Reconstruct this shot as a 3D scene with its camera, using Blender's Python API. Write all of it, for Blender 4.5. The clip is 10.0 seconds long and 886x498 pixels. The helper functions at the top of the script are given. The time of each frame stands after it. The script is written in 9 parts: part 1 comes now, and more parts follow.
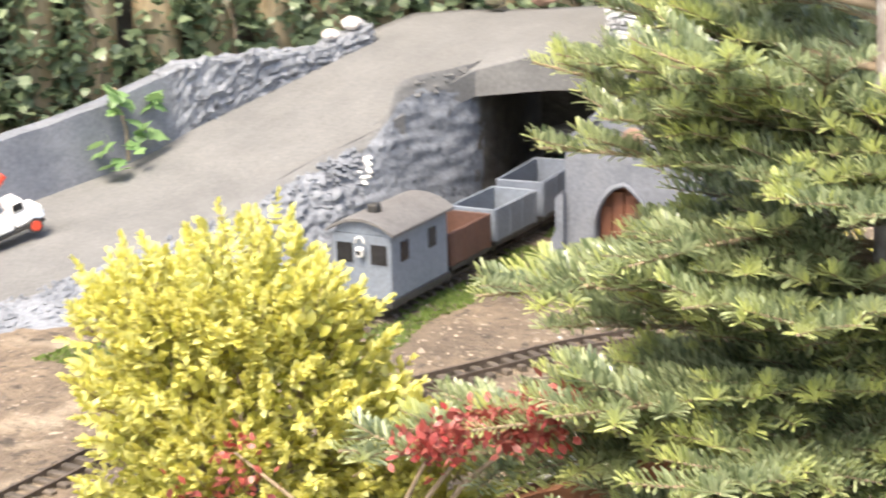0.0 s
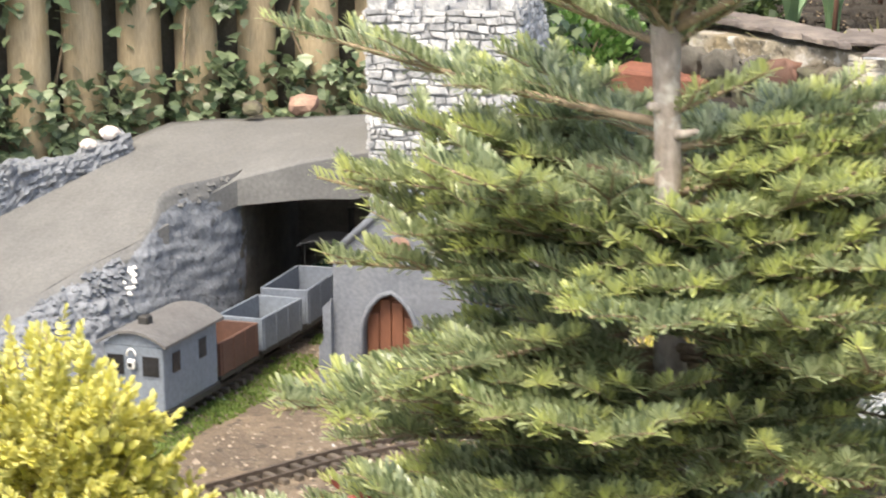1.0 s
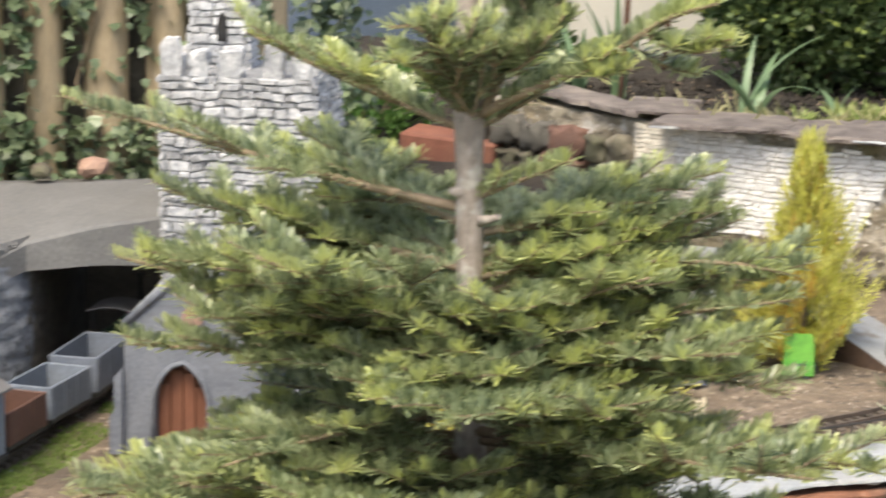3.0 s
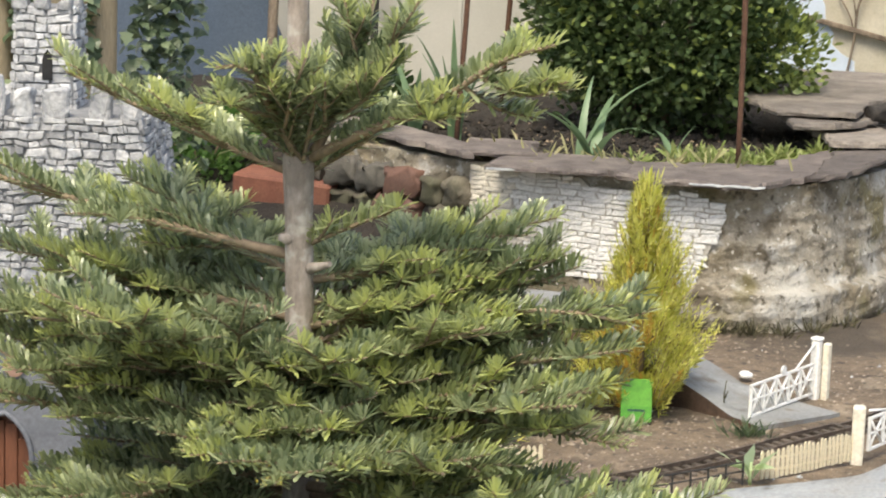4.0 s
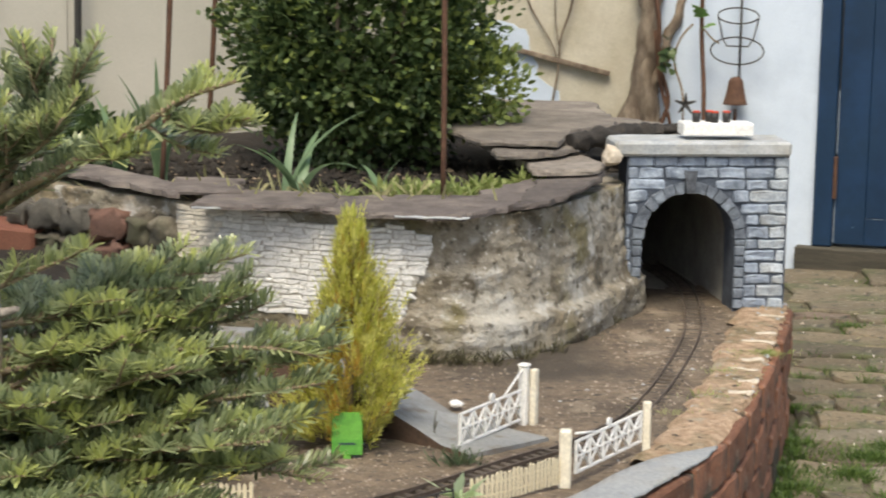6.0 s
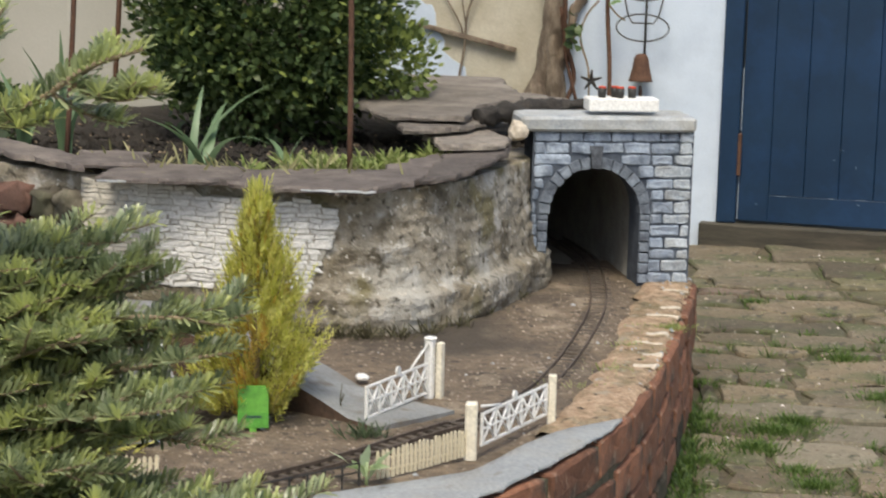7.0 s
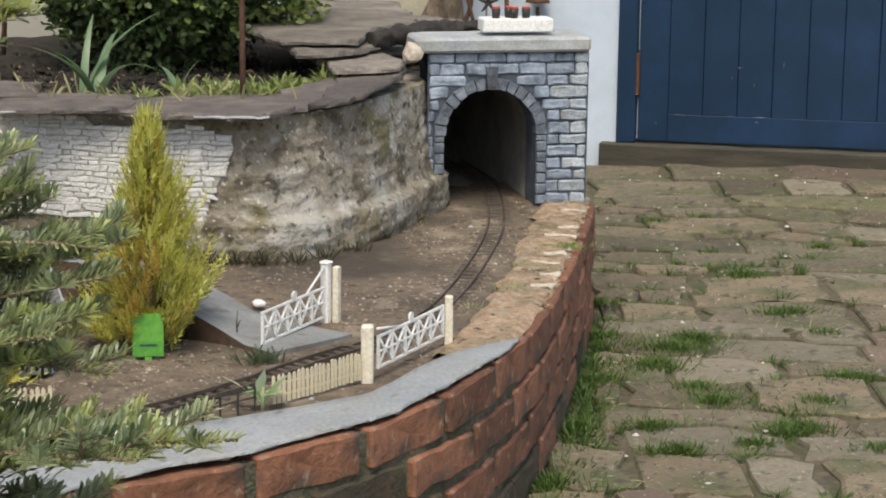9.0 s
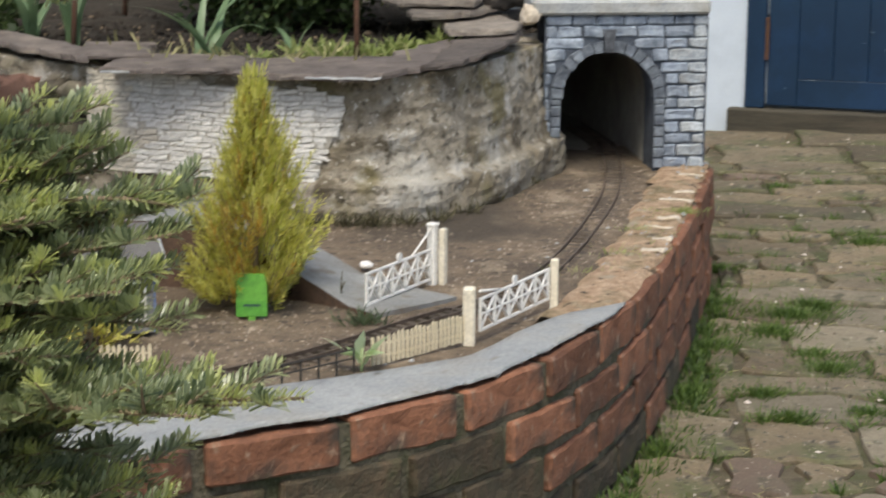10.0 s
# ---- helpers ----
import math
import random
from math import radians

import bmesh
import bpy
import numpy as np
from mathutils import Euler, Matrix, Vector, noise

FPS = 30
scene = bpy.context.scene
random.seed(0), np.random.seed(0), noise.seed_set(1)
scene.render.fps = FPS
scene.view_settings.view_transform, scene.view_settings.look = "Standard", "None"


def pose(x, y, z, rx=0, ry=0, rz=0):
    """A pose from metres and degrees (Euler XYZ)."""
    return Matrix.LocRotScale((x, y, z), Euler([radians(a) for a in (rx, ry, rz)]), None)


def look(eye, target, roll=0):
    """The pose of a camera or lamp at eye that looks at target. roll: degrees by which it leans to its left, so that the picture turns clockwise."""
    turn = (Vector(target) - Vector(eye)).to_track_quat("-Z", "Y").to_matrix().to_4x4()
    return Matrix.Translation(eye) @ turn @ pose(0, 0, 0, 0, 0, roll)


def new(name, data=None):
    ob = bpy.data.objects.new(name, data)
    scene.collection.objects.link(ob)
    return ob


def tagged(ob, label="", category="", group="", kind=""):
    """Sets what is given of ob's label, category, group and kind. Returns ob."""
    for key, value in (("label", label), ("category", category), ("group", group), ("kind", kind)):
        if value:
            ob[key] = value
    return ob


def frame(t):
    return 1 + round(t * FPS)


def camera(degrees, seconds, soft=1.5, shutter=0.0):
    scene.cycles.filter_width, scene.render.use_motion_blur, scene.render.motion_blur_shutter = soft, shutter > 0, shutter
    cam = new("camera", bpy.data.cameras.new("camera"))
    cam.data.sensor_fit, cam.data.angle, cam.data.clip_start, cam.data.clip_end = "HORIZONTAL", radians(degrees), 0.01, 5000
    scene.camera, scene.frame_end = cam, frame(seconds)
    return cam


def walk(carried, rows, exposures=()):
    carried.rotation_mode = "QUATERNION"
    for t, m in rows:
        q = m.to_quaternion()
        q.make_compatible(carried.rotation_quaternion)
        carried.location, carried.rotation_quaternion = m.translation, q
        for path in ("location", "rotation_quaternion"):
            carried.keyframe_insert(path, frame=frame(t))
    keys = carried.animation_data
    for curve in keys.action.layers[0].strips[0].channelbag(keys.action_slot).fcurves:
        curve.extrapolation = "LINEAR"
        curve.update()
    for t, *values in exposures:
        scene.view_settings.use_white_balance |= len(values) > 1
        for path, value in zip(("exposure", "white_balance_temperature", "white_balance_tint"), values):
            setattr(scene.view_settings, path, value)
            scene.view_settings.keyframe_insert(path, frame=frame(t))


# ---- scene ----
cam = camera(22.18, 10.0, soft=1.9, shutter=0.45)
PATH = [
    (0, look((0.0487, -0.0189, 1.1967), (-1.7901, 3.3810, 0.1674), -1.62)),
    (0.1, look((0.0563, -0.0250, 1.1957), (-1.8095, 3.3630, 0.1747), -1.10)),
    (0.2, look((0.0623, -0.0318, 1.1936), (-1.7547, 3.3829, 0.1741), -0.50)),
    (0.3, look((0.0653, -0.0397, 1.1892), (-1.7077, 3.4090, 0.2079), -0.01)),
    (0.4, look((0.0658, -0.0483, 1.1826), (-1.6825, 3.4125, 0.1984), 0.05)),
    (0.5, look((0.0659, -0.0526, 1.1789), (-1.6151, 3.4515, 0.2326), 0.12)),
    (0.7, look((0.0571, -0.0361, 1.1880), (-1.4801, 3.5534, 0.3205), -0.41)),
    (0.8, look((0.0437, -0.0527, 1.1991), (-1.3950, 3.5790, 0.3385), -0.62)),
    (1, look((-0.0055, -0.0768, 1.2229), (-1.4038, 3.5679, 0.3507), -0.63)),
    (1.5, look((-0.0534, -0.0917, 1.2404), (-1.2545, 3.6306, 0.4030), 0.11)),
    (2, look((-0.0519, -0.0859, 1.2496), (-1.1447, 3.6735, 0.4294), 0.79)),
    (2.5, look((-0.0510, -0.0812, 1.2561), (-1.1863, 3.6689, 0.4513), 0.72)),
    (3, look((-0.0338, -0.0754, 1.2627), (-1.0615, 3.7075, 0.4666), 1.13)),
    (3.2, look((-0.0221, -0.0667, 1.2636), (-0.9523, 3.7452, 0.4865), 1.24)),
    (4.3, look((-0.0497, 0.0100, 1.2557), (-0.7620, 3.8851, 0.5657), 1.81)),
    (4.5, look((-0.0385, -0.0173, 1.2590), (-0.7052, 3.8708, 0.5969), 1.57)),
    (5, look((-0.0286, -0.0075, 1.2605), (-0.5552, 3.9073, 0.6303), 1.77)),
    (5.5, look((-0.0142, -0.0017, 1.2604), (-0.4328, 3.9212, 0.6005), 1.40)),
    (5.7, look((-0.0091, 0.0015, 1.2600), (-0.3714, 3.9324, 0.6144), 1.18)),
    (6.8, look((-0.0166, -0.0014, 1.2453), (-0.1417, 3.9422, 0.5882), 1.60)),
    (7, look((-0.0111, -0.0040, 1.2495), (-0.1203, 3.9363, 0.5700), 1.62)),
    (7.5, look((-0.0018, -0.0068, 1.2412), (-0.0193, 3.9257, 0.5101), 1.16)),
    (8, look((0.0000, 0.0000, 1.2385), (-0.0001, 3.9193, 0.4392), 0.79)),
    (8.5, look((0.0057, 0.0036, 1.2374), (0.0199, 3.9263, 0.4551), 0.79)),
    (9, look((0.0166, 0.0095, 1.2371), (0.0691, 3.9281, 0.4360), 0.74)),
    (9.5, look((0.0303, 0.0164, 1.2331), (0.0029, 3.9340, 0.4257), 0.03)),
    (10, look((0.0848, 0.0359, 1.2253), (-0.1190, 3.9367, 0.3636), 0.50)),
]
EXPOSURES = [(0.0, 1.90, 7250, 12), (0.5, 1.90, 7250, 12), (1.0, 1.56, 7250, 10), (1.5, 1.2, 7120, 12), (2.0, 1.24, 7120, 11), (3.0, 1.18, 7120, 10), (4.5, 0.79, 7120, 8), (5.5, 0.68, 7120, 8), (7.0, 0.44, 6900, 8), (8.5, 0.34, 6850, 8), (10.0, 0.34, 6850, 8)]
walk(cam, PATH, EXPOSURES)

# ---- world and sun ----
SUN_ELEV, SUN_AZ = 60.0, 186.0
world = bpy.data.worlds.new("world")
scene.world = world
world.use_nodes = True
wn = world.node_tree
sky = wn.nodes.new("ShaderNodeTexSky")
sky.sky_type = 'NISHITA'
sky.sun_disc = False
sky.sun_elevation = radians(SUN_ELEV)
sky.sun_rotation = radians(SUN_AZ)
sky.dust_density = 3.0
sky.ozone_density = 1.0
wn.links.new(sky.outputs[0], wn.nodes["Background"].inputs[0])
wn.nodes["Background"].inputs[1].default_value = 0.15
sun_data = bpy.data.lights.new("sun", 'SUN')
sun_data.energy = 1.85
sun_data.angle = radians(22)
sun_data.color = (1.0, 0.965, 0.86)
sun = new("sun", sun_data)
az, el = radians(SUN_AZ), radians(SUN_ELEV)
sun_dir = Vector((math.sin(az) * math.cos(el), math.cos(az) * math.cos(el), math.sin(el)))
sun.matrix_world = look(sun_dir * 20, (0, 0, 0))

G = 0.30      # level of the railway bed over the paving

# ---- materials ----
def material(name, c1, c2, scale=20.0, rough=0.8, metal=0.0, bump=0.3, c3=None, scale3=3.0, amount3=0.5, fine=160.0,
             rand=0.0, island=0.0, spec=0.5, sheen=0.0, subsurface=0.0, detail=6.0, distance=0.004, gloss_var=0.15, stretch=None, grain_amount=0.25):
    m = bpy.data.materials.new(name)
    m.use_nodes = True
    nt = m.node_tree
    N, L = nt.nodes, nt.links
    b = N["Principled BSDF"]
    tc = N.new("ShaderNodeTexCoord")
    co = tc.outputs["Object"]
    if stretch:
        mp = N.new("ShaderNodeMapping")
        mp.inputs["Scale"].default_value = stretch
        L.new(co, mp.inputs["Vector"])
        co = mp.outputs[0]
    def tex(s, d=detail, r=0.6):
        t = N.new("ShaderNodeTexNoise")
        t.inputs["Scale"].default_value, t.inputs["Detail"].default_value, t.inputs["Roughness"].default_value = s, d, r
        L.new(co, t.inputs["Vector"])
        return t
    def ramp(src, lo, hi):
        r = N.new("ShaderNodeMapRange")
        r.inputs["From Min"].default_value, r.inputs["From Max"].default_value = lo, hi
        L.new(src, r.inputs["Value"])
        return r.outputs[0]
    def mix(f, a, b_):
        x = N.new("ShaderNodeMix")
        x.data_type = 'RGBA'
        for sock, val in ((x.inputs["Factor"], f), (x.inputs["A"], a), (x.inputs["B"], b_)):
            if isinstance(val, (tuple, float)):
                sock.default_value = (*val, 1) if isinstance(val, tuple) else val
            else:
                L.new(val, sock)
        return x.outputs["Result"]
    t1, t2 = tex(scale), tex(fine, 3.0)
    col = mix(ramp(t1.outputs["Fac"], 0.35, 0.65), c1, c2)
    if c3:
        t3 = tex(scale3, 5.0, 0.65)
        f3 = N.new("ShaderNodeMath")
        f3.operation = 'MULTIPLY'
        f3.inputs[1].default_value = amount3
        L.new(ramp(t3.outputs["Fac"], 0.48, 0.66), f3.inputs[0])
        col = mix(f3.outputs[0], col, c3)
    hsv = N.new("ShaderNodeHueSaturation")
    L.new(col, hsv.inputs["Color"])
    grain = ramp(t2.outputs["Fac"], 0.2, 0.8)
    g2 = N.new("ShaderNodeMapRange")
    g2.inputs["To Min"].default_value, g2.inputs["To Max"].default_value = 1 - grain_amount, 1 + grain_amount
    L.new(grain, g2.inputs["Value"])
    val = g2.outputs[0]
    for amount, kind in ((rand, "ShaderNodeObjectInfo"), (island, "ShaderNodeNewGeometry")):
        if amount:
            o = N.new(kind)
            src = o.outputs["Random"] if kind == "ShaderNodeObjectInfo" else o.outputs["Random Per Island"]
            r = N.new("ShaderNodeMapRange")
            r.inputs["To Min"].default_value, r.inputs["To Max"].default_value = 1 - amount, 1 + amount
            L.new(src, r.inputs["Value"])
            q = N.new("ShaderNodeMath")
            q.operation = 'MULTIPLY'
            L.new(val, q.inputs[0])
            L.new(r.outputs[0], q.inputs[1])
            val = q.outputs[0]
    L.new(val, hsv.inputs["Value"])
    L.new(hsv.outputs[0], b.inputs["Base Color"])
    rr = N.new("ShaderNodeMapRange")
    rr.inputs["To Min"].default_value, rr.inputs["To Max"].default_value = max(0.05, rough - gloss_var), min(1.0, rough + gloss_var)
    L.new(t1.outputs["Fac"], rr.inputs["Value"])
    L.new(rr.outputs[0], b.inputs["Roughness"])
    b.inputs["Metallic"].default_value = metal
    b.inputs["Specular IOR Level"].default_value = spec
    if subsurface:
        b.inputs["Subsurface Weight"].default_value = subsurface
        b.inputs["Subsurface Radius"].default_value = (0.01, 0.01, 0.004)
    if bump:
        ad = N.new("ShaderNodeMath")
        ad.operation = 'MULTIPLY_ADD'
        ad.inputs[1].default_value = 0.35
        L.new(t2.outputs["Fac"], ad.inputs[0])
        L.new(t1.outputs["Fac"], ad.inputs[2])
        bp = N.new("ShaderNodeBump")
        bp.inputs["Strength"].default_value, bp.inputs["Distance"].default_value = bump, distance
        L.new(ad.outputs[0], bp.inputs["Height"])
        L.new(bp.outputs[0], b.inputs["Normal"])
    return m


def mottle(m, dark, scale, lo, hi, ridged=True):
    """Adds irregular dark patches and cracks to a material."""
    N, L = m.node_tree.nodes, m.node_tree.links
    b = N["Principled BSDF"]
    src = b.inputs["Base Color"].links[0].from_socket
    tc = N.new("ShaderNodeTexCoord")
    t = N.new("ShaderNodeTexNoise")
    t.noise_type = 'RIDGED_MULTIFRACTAL' if ridged else 'FBM'
    t.inputs["Scale"].default_value, t.inputs["Detail"].default_value = scale, 5.0
    L.new(tc.outputs["Object"], t.inputs["Vector"])
    r = N.new("ShaderNodeMapRange")
    r.inputs["From Min"].default_value, r.inputs["From Max"].default_value = lo, hi
    L.new(t.outputs["Fac"], r.inputs["Value"])
    x = N.new("ShaderNodeMix")
    x.data_type = 'RGBA'
    L.new(r.outputs[0], x.inputs["Factor"])
    L.new(src, x.inputs["A"])
    x.inputs["B"].default_value = (*dark, 1)
    L.new(x.outputs["Result"], b.inputs["Base Color"])


def leafy(name, c1, c2, rough=0.5, trans=0.35, tip=None, spec=0.5):
    """Leaf material: colour per leaf, thin translucency."""
    m = bpy.data.materials.new(name)
    m.use_nodes = True
    N, L = m.node_tree.nodes, m.node_tree.links
    b = N["Principled BSDF"]
    geo = N.new("ShaderNodeNewGeometry")
    mx = N.new("ShaderNodeMix")
    mx.data_type = 'RGBA'
    L.new(geo.outputs["Random Per Island"], mx.inputs["Factor"])
    mx.inputs["A"].default_value, mx.inputs["B"].default_value = (*c1, 1), (*c2, 1)
    col = mx.outputs["Result"]
    if tip:
        at = N.new("ShaderNodeAttribute")
        at.attribute_name = "young"
        m2 = N.new("ShaderNodeMix")
        m2.data_type = 'RGBA'
        L.new(at.outputs["Fac"], m2.inputs["Factor"])
        L.new(col, m2.inputs["A"])
        m2.inputs["B"].default_value = (*tip, 1)
        col = m2.outputs["Result"]
    L.new(col, b.inputs["Base Color"])
    b.inputs["Roughness"].default_value = rough
    b.inputs["Specular IOR Level"].default_value = spec
    tr = N.new("ShaderNodeBsdfTranslucent")
    L.new(col, tr.inputs["Color"])
    ms = N.new("ShaderNodeMixShader")
    ms.inputs[0].default_value = trans
    L.new(b.outputs[0], ms.inputs[1])
    L.new(tr.outputs[0], ms.inputs[2])
    L.new(ms.outputs[0], N["Material Output"].inputs[0])
    return m


M_BRICK = material("fired_brick", (0.165, 0.069, 0.038), (0.275, 0.122, 0.069), 30, 0.9, bump=0.9, c3=(0.10, 0.062, 0.046), scale3=12, amount3=0.9, rand=0.32, distance=0.006)
M_MORTAR = material("old_mortar", (0.085, 0.076, 0.05), (0.19, 0.165, 0.115), 40, 0.95, bump=1.0, c3=(0.05, 0.06, 0.026), scale3=9, amount3=0.85, distance=0.01)
M_RENDER = material("weathered_render", (0.225, 0.195, 0.148), (0.375, 0.338, 0.278), 34, 0.92, bump=1.0, c3=(0.22, 0.18, 0.115), scale3=9, amount3=0.7, distance=0.012, fine=110)
mottle(M_RENDER, (0.25, 0.20, 0.125), 6.0, 0.54, 0.66, False)
mottle(M_RENDER, (0.43, 0.41, 0.365), 4.5, 0.56, 0.70, False)
mottle(M_RENDER, (0.46, 0.44, 0.40), 19.0, 0.55, 0.66, False)
mottle(M_RENDER, (0.13, 0.108, 0.076), 13.0, 0.54, 0.63, False)
mottle(M_RENDER, (0.19, 0.165, 0.09), 8.0, 0.57, 0.66, False)
mottle(M_RENDER, (0.15, 0.13, 0.085), 3.2, 0.55, 0.70, False)
mottle(M_RENDER, (0.09, 0.077, 0.055), 48.0, 0.58, 0.68, False)
mottle(M_RENDER, (0.56, 0.53, 0.47), 90.0, 0.62, 0.70, False)
mottle(M_BRICK, (0.06, 0.046, 0.035), 16.0, 0.54, 0.70, False)
mottle(M_BRICK, (0.30, 0.20, 0.14), 60.0, 0.60, 0.72, False)
mottle(M_BRICK, (0.095, 0.09, 0.05), 7.0, 0.60, 0.70, False)
M_SLATE = material("coping_slate", (0.085, 0.07, 0.062), (0.155, 0.13, 0.117), 26, 0.75, bump=0.9, c3=(0.23, 0.195, 0.165), scale3=11, amount3=0.7, rand=0.22, distance=0.008)
M_SLATE_TAN = material("stacked_slate", (0.13, 0.11, 0.092), (0.225, 0.195, 0.165), 24, 0.8, bump=0.9, c3=(0.29, 0.255, 0.215), scale3=9, amount3=0.7, rand=0.2, distance=0.008)
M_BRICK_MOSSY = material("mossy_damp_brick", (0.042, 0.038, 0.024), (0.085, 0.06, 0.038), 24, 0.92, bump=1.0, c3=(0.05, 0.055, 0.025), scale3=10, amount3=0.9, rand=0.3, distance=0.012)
M_SLATE_BLUE = material("slate_strip", (0.262, 0.276, 0.284), (0.345, 0.358, 0.362), 14, 0.7, bump=0.6, c3=(0.25, 0.24, 0.215), scale3=7, amount3=0.7)
mottle(M_SLATE_BLUE, (0.20, 0.185, 0.155), 30.0, 0.65, 0.74, False)
M_LANE = material("smooth_lane_cement", (0.20, 0.206, 0.205), (0.275, 0.28, 0.276), 12, 0.75, bump=0.5, c3=(0.17, 0.15, 0.12), scale3=9, amount3=0.6)
mottle(M_LANE, (0.15, 0.12, 0.09), 16.0, 0.58, 0.70, False)
M_SOIL = material("gravelly_soil", (0.118, 0.088, 0.061), (0.212, 0.160, 0.111), 32, 0.95, bump=1.0, c3=(0.075, 0.057, 0.042), scale3=4, amount3=0.9, distance=0.016, fine=120)
mottle(M_SOIL, (0.29, 0.235, 0.17), 9.0, 0.58, 0.70, False)
mottle(M_SOIL, (0.06, 0.048, 0.036), 45.0, 0.58, 0.68, False)
mottle(M_SOIL, (0.38, 0.315, 0.24), 85.0, 0.63, 0.69, False)
mottle(M_SOIL, (0.07, 0.056, 0.042), 2.2, 0.54, 0.70, False)
M_DARKSOIL = material("dark_soil", (0.014, 0.011, 0.008), (0.038, 0.029, 0.021), 24, 0.95, bump=1.0, distance=0.02)
M_FLAG = material("paving_stone", (0.108, 0.088, 0.058), (0.192, 0.158, 0.108), 13, 0.85, bump=0.9, c3=(0.085, 0.088, 0.05), scale3=7, amount3=0.85, rand=0.35)
M_FLAG_WARM = material("warm_paving_stone", (0.132, 0.102, 0.065), (0.215, 0.172, 0.112), 15, 0.85, bump=0.9, c3=(0.12, 0.105, 0.065), scale3=8, amount3=0.8, rand=0.25)
M_FLAG_REST = material("further_paving_stone", (0.12, 0.105, 0.078), (0.205, 0.182, 0.14), 13, 0.85, bump=0.9, c3=(0.085, 0.088, 0.05), scale3=7, amount3=0.85, island=0.3)
for flag in (M_FLAG, M_FLAG_WARM):
    mottle(flag, (0.095, 0.10, 0.045), 5.0, 0.53, 0.66, False)
    mottle(flag, (0.07, 0.062, 0.045), 26.0, 0.58, 0.68, False)
    mottle(flag, (0.31, 0.275, 0.215), 38.0, 0.63, 0.72, False)
    mottle(flag, (0.055, 0.05, 0.034), 70.0, 0.60, 0.67, False)
    mottle(flag, (0.38, 0.345, 0.28), 110.0, 0.66, 0.71, False)
M_FLAG_PINK = material("reddish_paving_stone", (0.132, 0.096, 0.071), (0.192, 0.141, 0.106), 15, 0.85, bump=0.9, c3=(0.12, 0.10, 0.07), scale3=8, amount3=0.8, rand=0.25)
M_FLAG_OLIVE = material("algae_stained_paving_stone", (0.108, 0.097, 0.054), (0.182, 0.160, 0.096), 15, 0.85, bump=0.9, c3=(0.10, 0.105, 0.045), scale3=8, amount3=0.8, rand=0.25)
M_FLAG_PALE = material("pale_paving_stone", (0.155, 0.132, 0.092), (0.245, 0.212, 0.155), 17, 0.85, bump=0.9, c3=(0.16, 0.145, 0.10), scale3=8, amount3=0.8, rand=0.2)
for flag in (M_FLAG_PINK, M_FLAG_OLIVE, M_FLAG_PALE):
    mottle(flag, (0.075, 0.07, 0.045), 24.0, 0.57, 0.68, False)
    mottle(flag, (0.36, 0.325, 0.26), 70.0, 0.65, 0.71, False)
M_EARTHTOP = material("crumbly_earth", (0.36, 0.235, 0.145), (0.56, 0.41, 0.28), 40, 0.95, bump=1.0, c3=(0.13, 0.12, 0.05), scale3=12, amount3=0.8, distance=0.016)
mottle(M_EARTHTOP, (0.42, 0.35, 0.26), 24.0, 0.60, 0.70, False)
mottle(M_EARTHTOP, (0.08, 0.06, 0.04), 36.0, 0.60, 0.70, False)
M_DARKSTONE = material("dark_stone", (0.07, 0.064, 0.053), (0.13, 0.118, 0.098), 18, 0.85, bump=0.8, c3=(0.03, 0.03, 0.024), scale3=7)
M_DIRT = material("joint_dirt", (0.07, 0.058, 0.036), (0.14, 0.115, 0.074), 30, 0.95, bump=1.0, c3=(0.06, 0.075, 0.026), scale3=7, amount3=0.8, distance=0.01)
M_PORTAL = material("painted_portal_block", (0.20, 0.245, 0.315), (0.36, 0.415, 0.49), 34, 0.8, bump=0.7, c3=(0.12, 0.15, 0.195), scale3=22, amount3=0.9, rand=0.2)
M_PORTALJ = material("portal_joint", (0.045, 0.055, 0.075), (0.10, 0.12, 0.15), 25, 0.9, bump=0.4)
M_QUOIN = material("whitened_quoin", (0.30, 0.345, 0.395), (0.46, 0.50, 0.535), 40, 0.85, bump=0.8, c3=(0.24, 0.25, 0.25), scale3=18, amount3=0.8, rand=0.15)
M_CAP = material("weathered_cap", (0.30, 0.325, 0.345), (0.45, 0.465, 0.47), 24, 0.85, bump=0.4, c3=(0.30, 0.28, 0.23), scale3=10, amount3=0.7)
M_SOOT = material("sooty_keystone", (0.03, 0.034, 0.042), (0.13, 0.145, 0.17), 50, 0.9, bump=0.5)
M_CHIP = material("worn_pale_paint", (0.16, 0.21, 0.28), (0.34, 0.39, 0.44), 60, 0.8, bump=0.1)
M_TUNNEL = material("lit_tunnel_lining", (0.24, 0.23, 0.20), (0.38, 0.37, 0.33), 10, 0.9, bump=0.3)
M_DOORBLUE = material("blue_door_paint", (0.0022, 0.021, 0.056), (0.0036, 0.028, 0.070), 6, 0.5, grain_amount=0.1, bump=0.15, c3=(0.010, 0.046, 0.125), scale3=4, amount3=0.5)
M_BLUEWALL = material("pale_blue_masonry_paint", (0.58, 0.665, 0.775), (0.64, 0.725, 0.83), 6, 0.85, grain_amount=0.05, bump=0.2, c3=(0.44, 0.51, 0.60), scale3=3.5, amount3=0.5)
M_CREAM = material("cream_render", (0.47, 0.43, 0.33), (0.57, 0.53, 0.43), 9, 0.9, grain_amount=0.12, bump=0.3, c3=(0.42, 0.37, 0.27), scale3=5, amount3=0.7)
